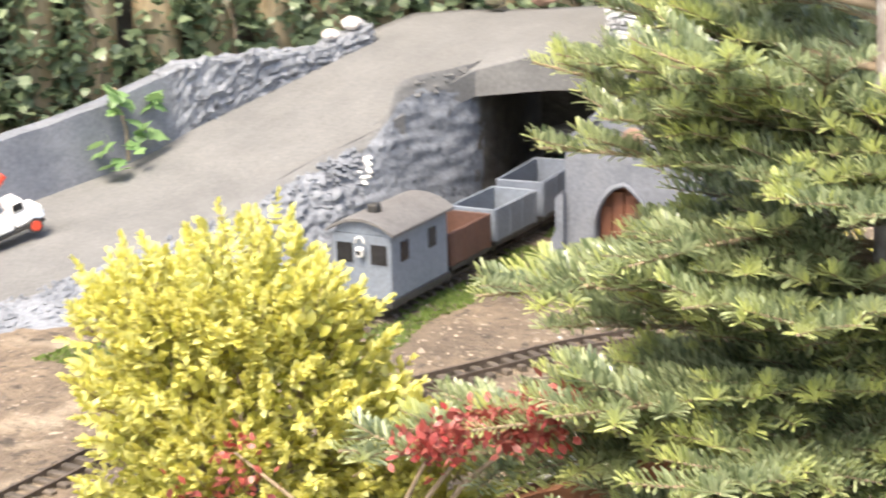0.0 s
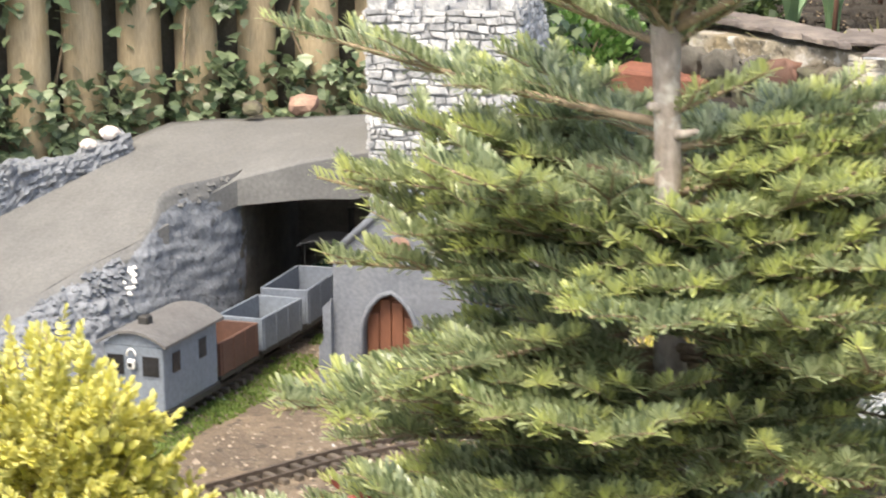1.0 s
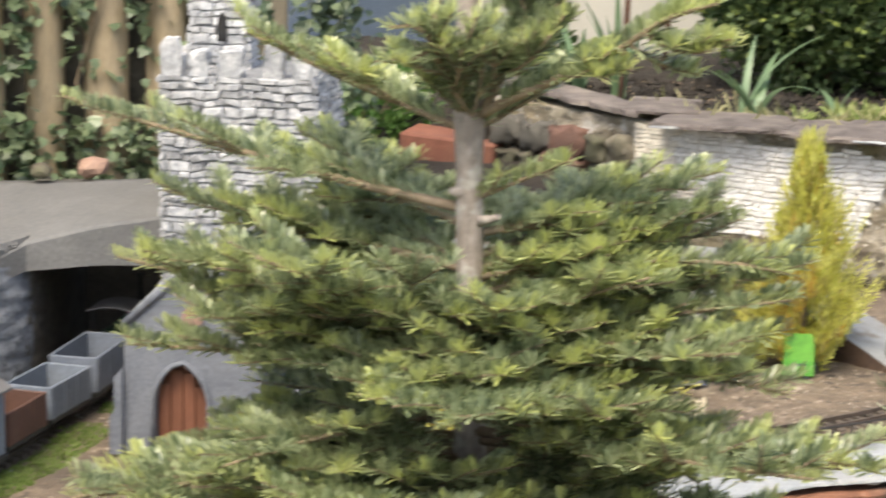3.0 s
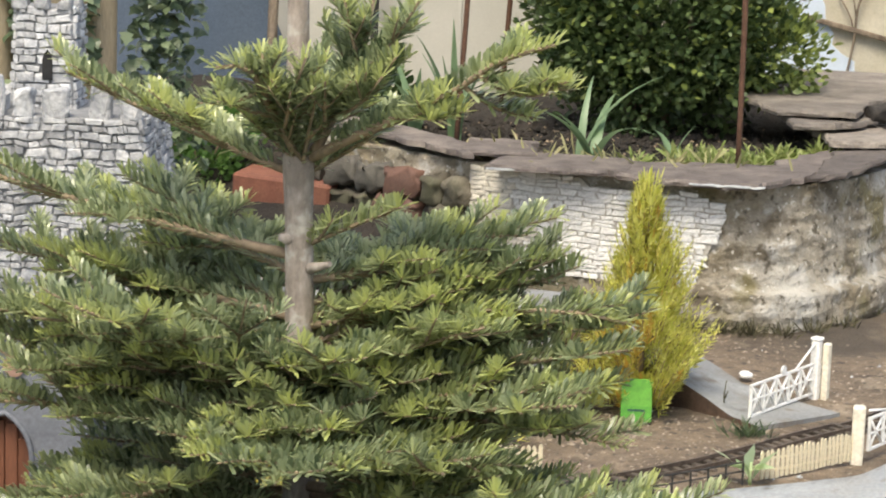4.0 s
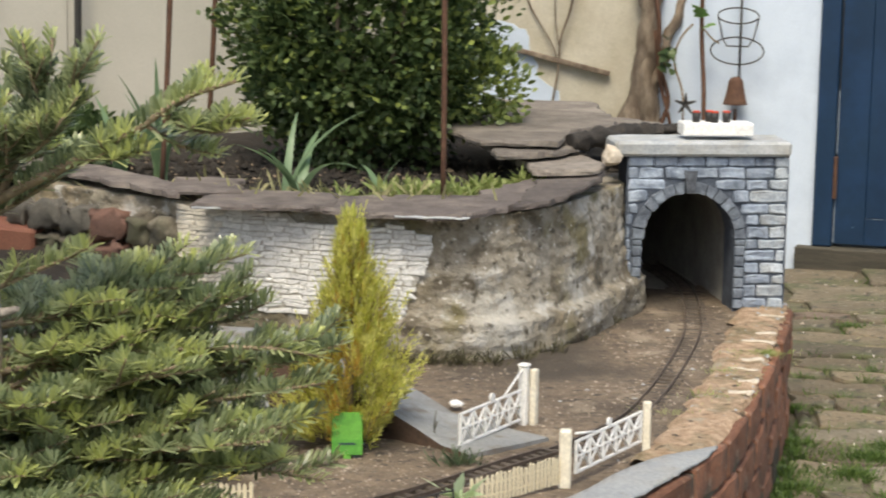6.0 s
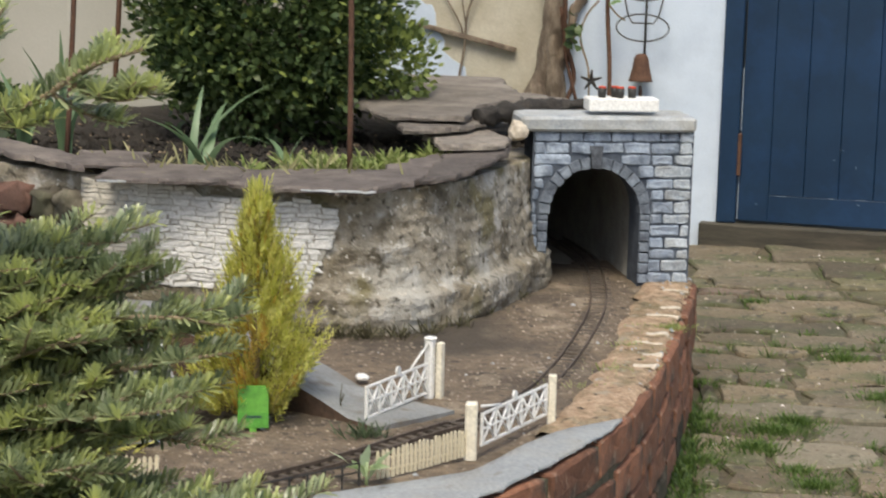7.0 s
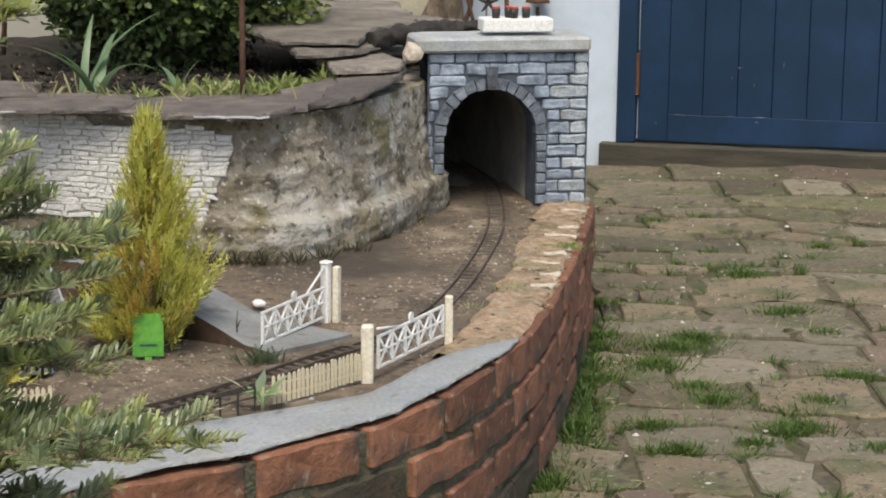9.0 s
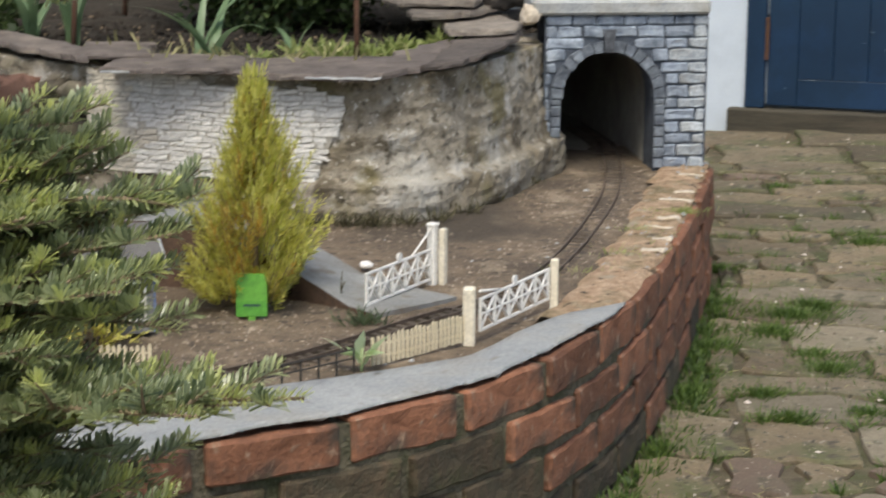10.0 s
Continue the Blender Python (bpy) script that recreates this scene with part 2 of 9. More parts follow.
M_PANEL = material("cream_panel", (0.415, 0.395, 0.335), (0.47, 0.45, 0.39), 3, 0.7, grain_amount=0.05, bump=0.03, c3=(0.42, 0.40, 0.34), scale3=2, amount3=0.5)
M_RING = material("sooty_ring_stone", (0.085, 0.10, 0.128), (0.215, 0.25, 0.295), 34, 0.85, bump=0.4, rand=0.2)
M_GREYBLUE = material("slate_blue_paint", (0.060, 0.086, 0.124), (0.080, 0.108, 0.148), 4, 0.7, bump=0.2, c3=(0.05, 0.07, 0.095), scale3=3)
M_WOODSILL = material("worn_sill_timber", (0.040, 0.036, 0.026), (0.080, 0.071, 0.052), 14, 0.85, bump=0.7, c3=(0.11, 0.085, 0.062), scale3=6, stretch=(0.3, 1, 3))
M_POST = material("treated_post", (0.31, 0.242, 0.15), (0.43, 0.345, 0.228), 10, 0.85, bump=0.5, c3=(0.30, 0.215, 0.11), scale3=4, amount3=0.7, stretch=(2, 2, 0.3), rand=0.15)
M_ROAD = material("cement_road", (0.120, 0.120, 0.118), (0.155, 0.154, 0.150), 12, 0.9, bump=0.6, c3=(0.125, 0.123, 0.118), scale3=4, amount3=0.6)
M_BLUEGREY = material("bluegrey_stonework", (0.155, 0.17, 0.195), (0.215, 0.23, 0.255), 26, 0.75, bump=0.7, c3=(0.15, 0.16, 0.18), scale3=12, amount3=0.6)
M_CRUST = material("crumbly_ramp_stone", (0.118, 0.129, 0.148), (0.192, 0.205, 0.226), 40, 0.75, bump=0.8, c3=(0.24, 0.255, 0.28), scale3=12, amount3=0.6)
mottle(M_CRUST, (0.06, 0.065, 0.075), 55.0, 0.60, 0.68, False)
M_CHAPEL = material("painted_chapel_render", (0.118, 0.13, 0.153), (0.158, 0.17, 0.195), 20, 0.85, bump=0.25, c3=(0.25, 0.26, 0.275), scale3=14, amount3=0.35)
M_TOWER = material("tower_stone", (0.30, 0.31, 0.325), (0.52, 0.52, 0.52), 40, 0.85, bump=0.8, rand=0.2, island=0.28)
M_TOWERJ = material("tower_joint", (0.16, 0.165, 0.175), (0.24, 0.245, 0.25), 30, 0.9, bump=0.6)
M_WHITESTONE = material("whitewashed_stone", (0.56, 0.55, 0.52), (0.74, 0.73, 0.70), 22, 0.9, bump=0.6, rand=0.14)
M_TANSTONE = material("bare_facing_stone", (0.44, 0.41, 0.345), (0.60, 0.56, 0.485), 22, 0.9, bump=0.6, rand=0.18)
M_FACEJOINT = material("facing_joint", (0.36, 0.34, 0.295), (0.48, 0.455, 0.40), 30, 0.95)
M_CHAPDOOR = material("chapel_door_timber", (0.13, 0.05, 0.027), (0.18, 0.07, 0.038), 12, 0.6, bump=0.2, stretch=(3, 3, 0.4))
M_IVORY = material("ivory_plastic", (0.66, 0.575, 0.40), (0.73, 0.65, 0.47), 20, 0.5, bump=0.1)
M_CREAMPOST = material("cream_painted_post", (0.70, 0.64, 0.51), (0.78, 0.73, 0.61), 20, 0.5, bump=0.15)
M_WHITE = material("white_plastic", (0.76, 0.75, 0.72), (0.82, 0.81, 0.78), 14, 0.5, bump=0.1)
M_BLACK = material("black_iron", (0.02, 0.02, 0.02), (0.04, 0.037, 0.033), 30, 0.6, bump=0.2)
M_RUST = material("rusty_steel", (0.075, 0.035, 0.02), (0.12, 0.06, 0.036), 40, 0.85, bump=0.4)
M_RAIL = material("oxidised_rail", (0.075, 0.057, 0.046), (0.13, 0.10, 0.08), 40, 0.6, metal=0.3, bump=0.2)
M_BARK = material("fir_bark", (0.27, 0.225, 0.19), (0.40, 0.345, 0.30), 40, 0.85, bump=0.8, c3=(0.15, 0.12, 0.095), scale3=22, stretch=(1, 1, 0.5))
mottle(M_BARK, (0.50, 0.47, 0.42), 30.0, 0.58, 0.68, False)
M_TWIG = material("twig_bark", (0.20, 0.15, 0.095), (0.30, 0.225, 0.15), 40, 0.8, bump=0.3)
M_VINE = material("vine_bark", (0.17, 0.125, 0.088), (0.31, 0.25, 0.185), 26, 0.9, bump=1.0, stretch=(1, 1, 0.35), c3=(0.10, 0.07, 0.05), scale3=14, amount3=0.8, distance=0.015)
# van and wagon paints are darkened for the shade the train stands in
M_VAN = material("shaded_van_grey", (0.145, 0.17, 0.205), (0.175, 0.20, 0.235), 12, 0.55, bump=0.1)
M_VANROOF = material("van_roof_grey", (0.10, 0.095, 0.092), (0.14, 0.135, 0.13), 15, 0.75, bump=0.15)
M_BROWNWAGON = material("brown_wagon_paint", (0.085, 0.042, 0.03), (0.12, 0.06, 0.043), 15, 0.6, bump=0.15)
M_WAGON = material("shaded_wagon_grey", (0.12, 0.14, 0.172), (0.15, 0.17, 0.205), 15, 0.5, bump=0.1)
M_GREENLOCO = material("green_engine_paint", (0.012, 0.05, 0.03), (0.016, 0.06, 0.037), 15, 0.35, bump=0.05)
M_REDPAINT = material("red_paint", (0.55, 0.05, 0.02), (0.60, 0.065, 0.03), 15, 0.4, bump=0.05)
M_PINKSTONE = material("pinkish_stone", (0.26, 0.16, 0.12), (0.34, 0.22, 0.165), 18, 0.9, bump=0.5)
M_DULLRED = material("weathered_red_stone", (0.11, 0.058, 0.042), (0.175, 0.092, 0.068), 18, 0.9, bump=0.8, c3=(0.07, 0.05, 0.04), scale3=9)
M_TANRUBBLE = material("tan_rubble_stone", (0.13, 0.112, 0.082), (0.22, 0.19, 0.145), 22, 0.9, bump=0.8, c3=(0.08, 0.085, 0.045), scale3=8)
M_TERRACOTTA = material("terracotta", (0.16, 0.060, 0.038), (0.235, 0.092, 0.058), 18, 0.9, bump=0.8, c3=(0.14, 0.07, 0.045), scale3=9)
M_RUBBLE = material("rubble_stone", (0.045, 0.038, 0.028), (0.11, 0.094, 0.068), 14, 0.9, bump=0.8, c3=(0.08, 0.085, 0.045), scale3=7, amount3=0.8, rand=0.3)
M_LEAFGREEN = material("dark_label_green", (0.05, 0.22, 0.015), (0.08, 0.28, 0.03), 40, 0.4, bump=0.0)
M_HUTBLUE = material("model_blue", (0.13, 0.19, 0.36), (0.22, 0.29, 0.46), 60, 0.6)
M_PALESTONE = material("pale_pinkish_quartz", (0.55, 0.48, 0.44), (0.70, 0.64, 0.60), 40, 0.8, bump=0.6)
M_RIDGE = material("crumbling_mortar", (0.44, 0.37, 0.285), (0.64, 0.57, 0.47), 45, 0.95, bump=0.8)
M_HOUSEWALL = material("house_grey_wall", (0.16, 0.165, 0.16), (0.26, 0.265, 0.26), 40, 0.8)
# red-brown lane side, its colour darkened for the shadow on it
M_LANESIDE = material("shaded_brown_lane_side", (0.06, 0.038, 0.027), (0.11, 0.068, 0.048), 30, 0.9, bump=0.8)
M_LABEL = material("green_plant_label", (0.07, 0.25, 0.02), (0.11, 0.32, 0.035), 30, 0.4, bump=0.0)
M_DARK = material("dark_window", (0.015, 0.015, 0.017), (0.025, 0.025, 0.027), 10, 0.2, bump=0.0)
M_PEBBLE = material("mixed_pebbles", (0.19, 0.15, 0.115), (0.31, 0.26, 0.205), 30, 0.9, island=0.6)
M_SLEEPER = material("weathered_sleeper", (0.06, 0.048, 0.037), (0.13, 0.105, 0.082), 40, 0.9, bump=0.5, rand=0.3)
L_FIR = leafy("fir_needles", (0.090, 0.133, 0.064), (0.51, 0.565, 0.335), 0.30, 0.46, tip=(0.62, 0.66, 0.24), spec=1.0)
# tip here is the olive shade painted on low and inner leaves
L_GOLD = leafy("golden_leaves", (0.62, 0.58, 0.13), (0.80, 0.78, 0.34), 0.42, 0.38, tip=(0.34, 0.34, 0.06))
L_BOX = leafy("box_leaves", (0.038, 0.07, 0.028), (0.145, 0.205, 0.075), 0.45, 0.35, tip=(0.34, 0.40, 0.10), spec=0.4)
L_IVY = leafy("ivy_leaves", (0.04, 0.075, 0.034), (0.15, 0.20, 0.105), 0.36, 0.3)
L_FENCEIVY = leafy("fence_ivy_leaves", (0.06, 0.10, 0.052), (0.235, 0.29, 0.165), 0.36, 0.3)
L_TURF = leafy("paving_grass", (0.045, 0.095, 0.020), (0.17, 0.26, 0.06), 0.45, 0.40)
L_MOSS = leafy("lawn_moss", (0.09, 0.15, 0.028), (0.19, 0.26, 0.06), 0.7, 0.3)
L_CONIFER = leafy("golden_conifer_sprays", (0.48, 0.51, 0.09), (0.80, 0.78, 0.26), 0.5, 0.5, tip=(0.56, 0.30, 0.06))
L_IRIS = leafy("iris_leaves", (0.15, 0.24, 0.12), (0.26, 0.37, 0.21), 0.4, 0.35)
L_RED = leafy("red_young_leaves", (0.272, 0.032, 0.028), (0.368, 0.120, 0.096), 0.4, 0.3)
L_WEED = leafy("yellowish_weed", (0.19, 0.26, 0.06), (0.44, 0.47, 0.19), 0.5, 0.35)
L_TRAIL = leafy("young_ivy_leaves", (0.14, 0.26, 0.09), (0.27, 0.41, 0.17), 0.45, 0.35)
L_BROAD = leafy("pale_weed_leaves", (0.48, 0.60, 0.33), (0.62, 0.72, 0.47), 0.45, 0.4)
L_STRAW = leafy("dry_straw", (0.22, 0.22, 0.09), (0.46, 0.42, 0.22), 0.6, 0.3)
L_DEAD = leafy("dead_stalks", (0.04, 0.036, 0.02), (0.13, 0.12, 0.06), 0.7, 0.2)
L_FERN = leafy("fresh_green_leaves", (0.075, 0.175, 0.04), (0.19, 0.33, 0.09), 0.45, 0.35)


# ---- mesh helpers ----
def bm_object(name, bm, mat):
    me = bpy.data.meshes.new(name)
    bm.to_mesh(me)
    bm.free()
    for m in (mat if isinstance(mat, (list, tuple)) else [mat]):
        me.materials.append(m)
    return new(name, me)


def part(name, bm, mat, parent=None, label=""):
    ob = bm_object(name, bm, mat)
    if parent:
        ob.parent = parent
    if label:
        ob["label"] = label
    return ob


def thing(name, label, category, group="", kind="", at=None):
    ob = new(name)
    if at is not None:
        ob.matrix_world = at
    return tagged(ob, label, category, group, kind)


def piece(name, me, parent, m):
    ob = new(name, me)
    ob.parent = parent
    ob.matrix_basis = m
    return ob


def box(bm, x0, y0, z0, x1, y1, z1, bevel=0.0, m=None):
    vs = [bm.verts.new(p) for p in ((x0, y0, z0), (x1, y0, z0), (x1, y1, z0), (x0, y1, z0), (x0, y0, z1), (x1, y0, z1), (x1, y1, z1), (x0, y1, z1))]
    fs = [bm.faces.new([vs[i] for i in f]) for f in ((3, 2, 1, 0), (4, 5, 6, 7), (0, 1, 5, 4), (1, 2, 6, 5), (2, 3, 7, 6), (3, 0, 4, 7))]
    if m:
        bmesh.ops.transform(bm, matrix=m, verts=vs)
    if bevel:
        es = list({e for f in fs for e in f.edges})
        bmesh.ops.bevel(bm, geom=es, offset=bevel, segments=1, affect='EDGES')


def box_bm(*a, **k):
    bm = bmesh.new()
    box(bm, *a, **k)
    return bm


def tube(bm, pts, radii, sides=8, cap=True):
    """A round bar along pts, with a radius at each."""
    rings = []
    n = len(pts)
    if isinstance(radii, (int, float)):
        radii = [radii] * n
    up = Vector((0.13, 0.31, 0.94))
    for i, p in enumerate(pts):
        p = Vector(p)
        d = (Vector(pts[min(i + 1, n - 1)]) - Vector(pts[max(i - 1, 0)])).normalized()
        a = d.cross(up)
        if a.length < 1e-3:
            a = d.cross(Vector((1, 0, 0)))
        a.normalize()
        b = d.cross(a)
        rings.append([bm.verts.new(p + radii[i] * (math.cos(2 * math.pi * k / sides) * a + math.sin(2 * math.pi * k / sides) * b)) for k in range(sides)])
    for r, s in zip(rings, rings[1:]):
        for k in range(sides):
            f = bm.faces.new((r[k], r[(k + 1) % sides], s[(k + 1) % sides], s[k]))
            f.smooth = True
    if cap:
        bm.faces.new(rings[0][::-1])
        bm.faces.new(rings[-1])


def prism(bm, poly, z0, z1):
    """An upright prism over a polygon; z may be numbers or functions of x, y."""
    f0 = z0 if callable(z0) else (lambda x, y: z0)
    f1 = z1 if callable(z1) else (lambda x, y: z1)
    lo = [bm.verts.new((x, y, f0(x, y))) for x, y in poly]
    hi = [bm.verts.new((x, y, f1(x, y))) for x, y in poly]
    n = len(poly)
    bm.faces.new(lo[::-1])
    bm.faces.new(hi)
    for i in range(n):
        bm.faces.new((lo[i], lo[(i + 1) % n], hi[(i + 1) % n], hi[i]))
    bmesh.ops.recalc_face_normals(bm, faces=bm.faces)


def spline(pts, step=0.03):
    """Points at even steps along a smooth curve through pts."""
    P = [Vector(p) for p in pts]
    P = [2 * P[0] - P[1]] + P + [2 * P[-1] - P[-2]]
    dense = []
    for i in range(1, len(P) - 2):
        for k in range(40):
            u = k / 40
            a, b, c, d = P[i - 1:i + 3]
            dense.append(0.5 * ((2 * b) + (c - a) * u + (2 * a - 5 * b + 4 * c - d) * u * u + (3 * b - a - 3 * c + d) * u ** 3))
    dense.append(P[-2])
    out, acc = [dense[0]], 0.0
    for a, b in zip(dense, dense[1:]):
        acc += (b - a).length
        if acc >= step:
            out.append(b)
            acc = 0.0
    return out


def offset2(line, d):
    """The same plan line, moved d to its left."""
    out = []
    for i, p in enumerate(line):
        t = (line[min(i + 1, len(line) - 1)] - line[max(i - 1, 0)])
        t = Vector((t.x, t.y)).normalized()
        out.append(Vector((p.x - t.y * d, p.y + t.x * d)))
    return out


def rough(bm, amount, scale=20.0, seed=0.0):
    for v in bm.verts:
        n = noise.noise_vector(v.co * scale + Vector((seed, seed * 1.7, 3.1)))
        v.co += n * amount


def blades(name, mat, parent, seeds, leaf, young=None):
    """Many small leaves in one mesh: seeds are (place, direction, roll, size); leaf a list of (along, across, lift) in rows of two."""
    verts, faces, fac = [], [], []
    for p, d, roll, size, yg in seeds:
        d = d.normalized()
        a = d.cross(Vector((0, 0, 1)))
        if a.length < 1e-3:
            a = Vector((1, 0, 0))
        a.normalize()
        a = a * math.cos(roll) + d.cross(a) * math.sin(roll)
        n = a.cross(d)
        base = len(verts)
        for u, w, h in leaf:
            if w == 0:
                verts.append(p + d * (u * size) + n * (h * size))
                fac.append(yg)
            else:
                c = p + d * (u * size) + n * (h * size)
                verts.append(c + a * (w * size))
                verts.append(c - a * (w * size))
                fac.extend((yg, yg))
        i, prev = base, None
        for u, w, h in leaf:
            cur = [i] if w == 0 else [i, i + 1]
            i += len(cur)
            if prev:
                if len(prev) == 2 and len(cur) == 2:
                    faces.append((prev[0], prev[1], cur[1], cur[0]))
                elif len(prev) == 2:
                    faces.append((prev[0], prev[1], cur[0]))
                else:
                    faces.append((prev[0], cur[1], cur[0]))
            prev = cur
    me = bpy.data.meshes.new(name)
    me.from_pydata(verts, [], faces)
    at = me.attributes.new("young", 'FLOAT', 'POINT')
    at.data.foreach_set("value", fac)
    me.materials.append(mat)
    ob = new(name, me)
    if parent:
        ob.parent = parent
    return ob


R = random.Random(7)
def rv(s=1.0):
    return Vector((R.uniform(-s, s), R.uniform(-s, s), R.uniform(-s, s)))

# ---- ground and paving ----
def pave_rise(x, y):
    """The paving climbs a little towards the house door."""
    return 0.040 * max(0.0, min(1.0, (y - 6.2) / 0.9)) * max(0.15, min(1.0, (x - 0.5) / 0.8))


bm = bmesh.new()
xs = [-150.0, -8.0] + [-2.0 + 0.1 * k for k in range(51)] + [8.0, 150.0]
ys = [-150.0, -6.0] + [2.0 + 0.1 * k for k in range(61)] + [14.0, 150.0]
grid = [[bm.verts.new((x, y, -0.006 + pave_rise(x, y) + (0.004 * noise.noise(Vector((x * 6, y * 6, 8))) if abs(x) < 4 else 0.0))) for x in xs] for y in ys]
for r, q in zip(grid, grid[1:]):
    for k in range(len(xs) - 1):
        bm.faces.new((r[k], r[k + 1], q[k + 1], q[k])).smooth = True
ground = tagged(part("ground", bm, M_DIRT), "earth with moss and dirt under the paving", "ground", kind="structure")

# ---- outer brick wall of the raised bed ----
WALL = [(-1.12, 1.2), (-1.05, 1.8), (-0.93, 2.22), (-0.70, 2.62), (-0.41, 2.95), (-0.204, 3.097), (-0.033, 3.277), (0.093, 3.485),
        (0.204, 3.789), (0.30, 4.22), (0.405, 4.913), (0.445, 5.25)]
wall_line = spline([Vector((x, y)) for x, y in WALL], 0.01)
arc = [0.0]
for a_, b_ in zip(wall_line, wall_line[1:]):
    arc.append(arc[-1] + (b_ - a_).length)


def on_line(line, arcs, s):
    s = min(max(s, 0.0), arcs[-1] - 1e-6)
    i = max(k for k in range(len(arcs)) if arcs[k] <= s)
    i = min(i, len(line) - 2)
    u = (s - arcs[i]) / max(arcs[i + 1] - arcs[i], 1e-9)
    t = (line[i + 1] - line[i]).normalized()
    return line[i].lerp(line[i + 1], u), t


def ribbon(line, width, z0, z1, inset=0.0):
    """A wall that follows a plan line, its outer face set back by inset."""
    bm = bmesh.new()
    A, B = offset2(line, inset), offset2(line, width)
    rows = [[bm.verts.new((*p, z)) for p, z in ((a, z0), (a, z1), (b, z1), (b, z0))] for a, b in zip(A, B)]
    for r, s in zip(rows, rows[1:]):
        for k in range(4):
            bm.faces.new((r[k], s[k], s[(k + 1) % 4], r[(k + 1) % 4]))
    bm.faces.new(rows[0])
    bm.faces.new(rows[-1][::-1])
    bmesh.ops.recalc_face_normals(bm, faces=bm.faces)
    return bm


brick_wall = tagged(part("wall_front", ribbon(wall_line[::4], 0.10, -0.02, 0.290, 0.0095), M_MORTAR),
                    "low curved red brick wall with dark mossy mortar round the raised bed", "wall", kind="structure")

# ---- soil of the railway bed ----
inner = offset2(wall_line[::8], 0.03)
BED_BACK = [(0.45, 5.6), (-0.2, 5.2), (-0.6, 4.9), (-1.2, 5.0), (-1.9, 4.4), (-2.6, 3.6), (-3.0, 2.6), (-2.6, 1.0), (-1.6, 0.9)]


def bed_height(x, y):
    n = noise.noise(Vector((x * 5, y * 5, 0.3))) * 0.008 + noise.noise(Vector((x * 22, y * 22, 4.0))) * 0.003
    return G - 0.006 + n


bm = bmesh.new()
edge = [Vector((p.x, p.y)) for p in inner] + [Vector(p) for p in BED_BACK]
vs = [bm.verts.new((p.x, p.y, G - 0.02)) for p in edge]
f = bm.faces.new(vs)
bmesh.ops.triangulate(bm, faces=[f])
tagged(part("bed_soil_base", bm, M_SOIL), "brown soil filling under the garden railway", "soil", kind="structure")


def inside(x, y, poly):
    c, j = False, len(poly) - 1
    for i in range(len(poly)):
        if (poly[i][1] > y) != (poly[j][1] > y) and x < (poly[j][0] - poly[i][0]) * (y - poly[i][1]) / (poly[j][1] - poly[i][1]) + poly[i][0]:
            c = not c
        j = i
    return c


bm = bmesh.new()
STEP = 0.025
grid = {}
for i in range(-120, 24):
    for j in range(30, 225):
        x, y = i * STEP, j * STEP
        if inside(x, y, edge):
            grid[i, j] = bm.verts.new((x, y, bed_height(x, y)))
for (i, j), v in grid.items():
    q = [grid.get(k) for k in ((i, j), (i + 1, j), (i + 1, j + 1), (i, j + 1))]
    if all(q):
        bm.faces.new(q).smooth = True
bed = tagged(part("bed_soil", bm, M_SOIL), "brown gravelly soil of the garden railway bed", "soil", kind="structure")

# ---- curved retaining wall behind the line ----
TOPL = [(-1.30, 4.86), (-1.14, 4.77), (-0.90, 4.63), (-0.66, 4.56), (-0.44, 4.51), (-0.25, 4.53), (-0.10, 4.72), (0.0, 4.99), (0.040, 5.11), (0.055, 5.28)]
top_line = spline([Vector(p) for p in TOPL], 0.008)
TOPZ = 0.585


def retaining():
    bm = bmesh.new()
    rows = []
    n = len(top_line)
    keys = [(-0.30, -0.050), (-0.262, -0.056), (-0.216, -0.052), (-0.208, -0.026), (-0.17, -0.018), (-0.10, -0.010), (-0.04, -0.004), (0.0, 0.0)]
    levels = []
    for k in range(51):
        z_ = -0.30 + 0.006 * k
        levels.append((z_, float(np.interp(z_, [q[0] for q in keys], [q[1] for q in keys]))))
    outs = [offset2(top_line, d) for _, d in levels]
    for i in range(n):
        row = []
        u = i / (n - 1)
        swell = 0.25 + 0.75 * max(0.0, min(1.0, (u - 0.35) / 0.3)) * (1 - max(0.0, (u - 0.9) / 0.1))
        for k, (dz, d) in enumerate(levels):
            a, b = top_line[i], outs[k][i]
            p = a.lerp(b, swell)
            c = Vector((p.x, p.y, TOPZ + dz))
            q = noise.noise(Vector((c.x * 9, c.y * 9, c.z * 24))) * 0.004 + noise.noise(Vector((c.x * 22, c.y * 22, c.z * 60))) * 0.005 + noise.noise(c * 55) * 0.0042 + noise.noise(c * 110) * 0.0026
            t = (outs[0][i] - a).normalized()
            c += Vector((t.x, t.y, 0)) * q
            row.append(bm.verts.new(c))
        back = offset2(top_line, 0.12)[i] if i in (0, n - 1) else None
        rows.append(row)
    B = offset2(top_line, 0.12)
    for i, row in enumerate(rows):
        row.append(bm.verts.new((B[i].x, B[i].y, TOPZ)))
        row.append(bm.verts.new((B[i].x, B[i].y, TOPZ - 0.30)))
    for r, s in zip(rows, rows[1:]):
        for k in range(len(r) - 1):
            bm.faces.new((r[k], s[k], s[k + 1], r[k + 1])).smooth = k < 50
    bmesh.ops.recalc_face_normals(bm, faces=bm.faces)
    return bm


tagged(part("wall_retaining", retaining(), M_RENDER), "curved retaining wall with weathered lichen-stained render", "wall", kind="structure")

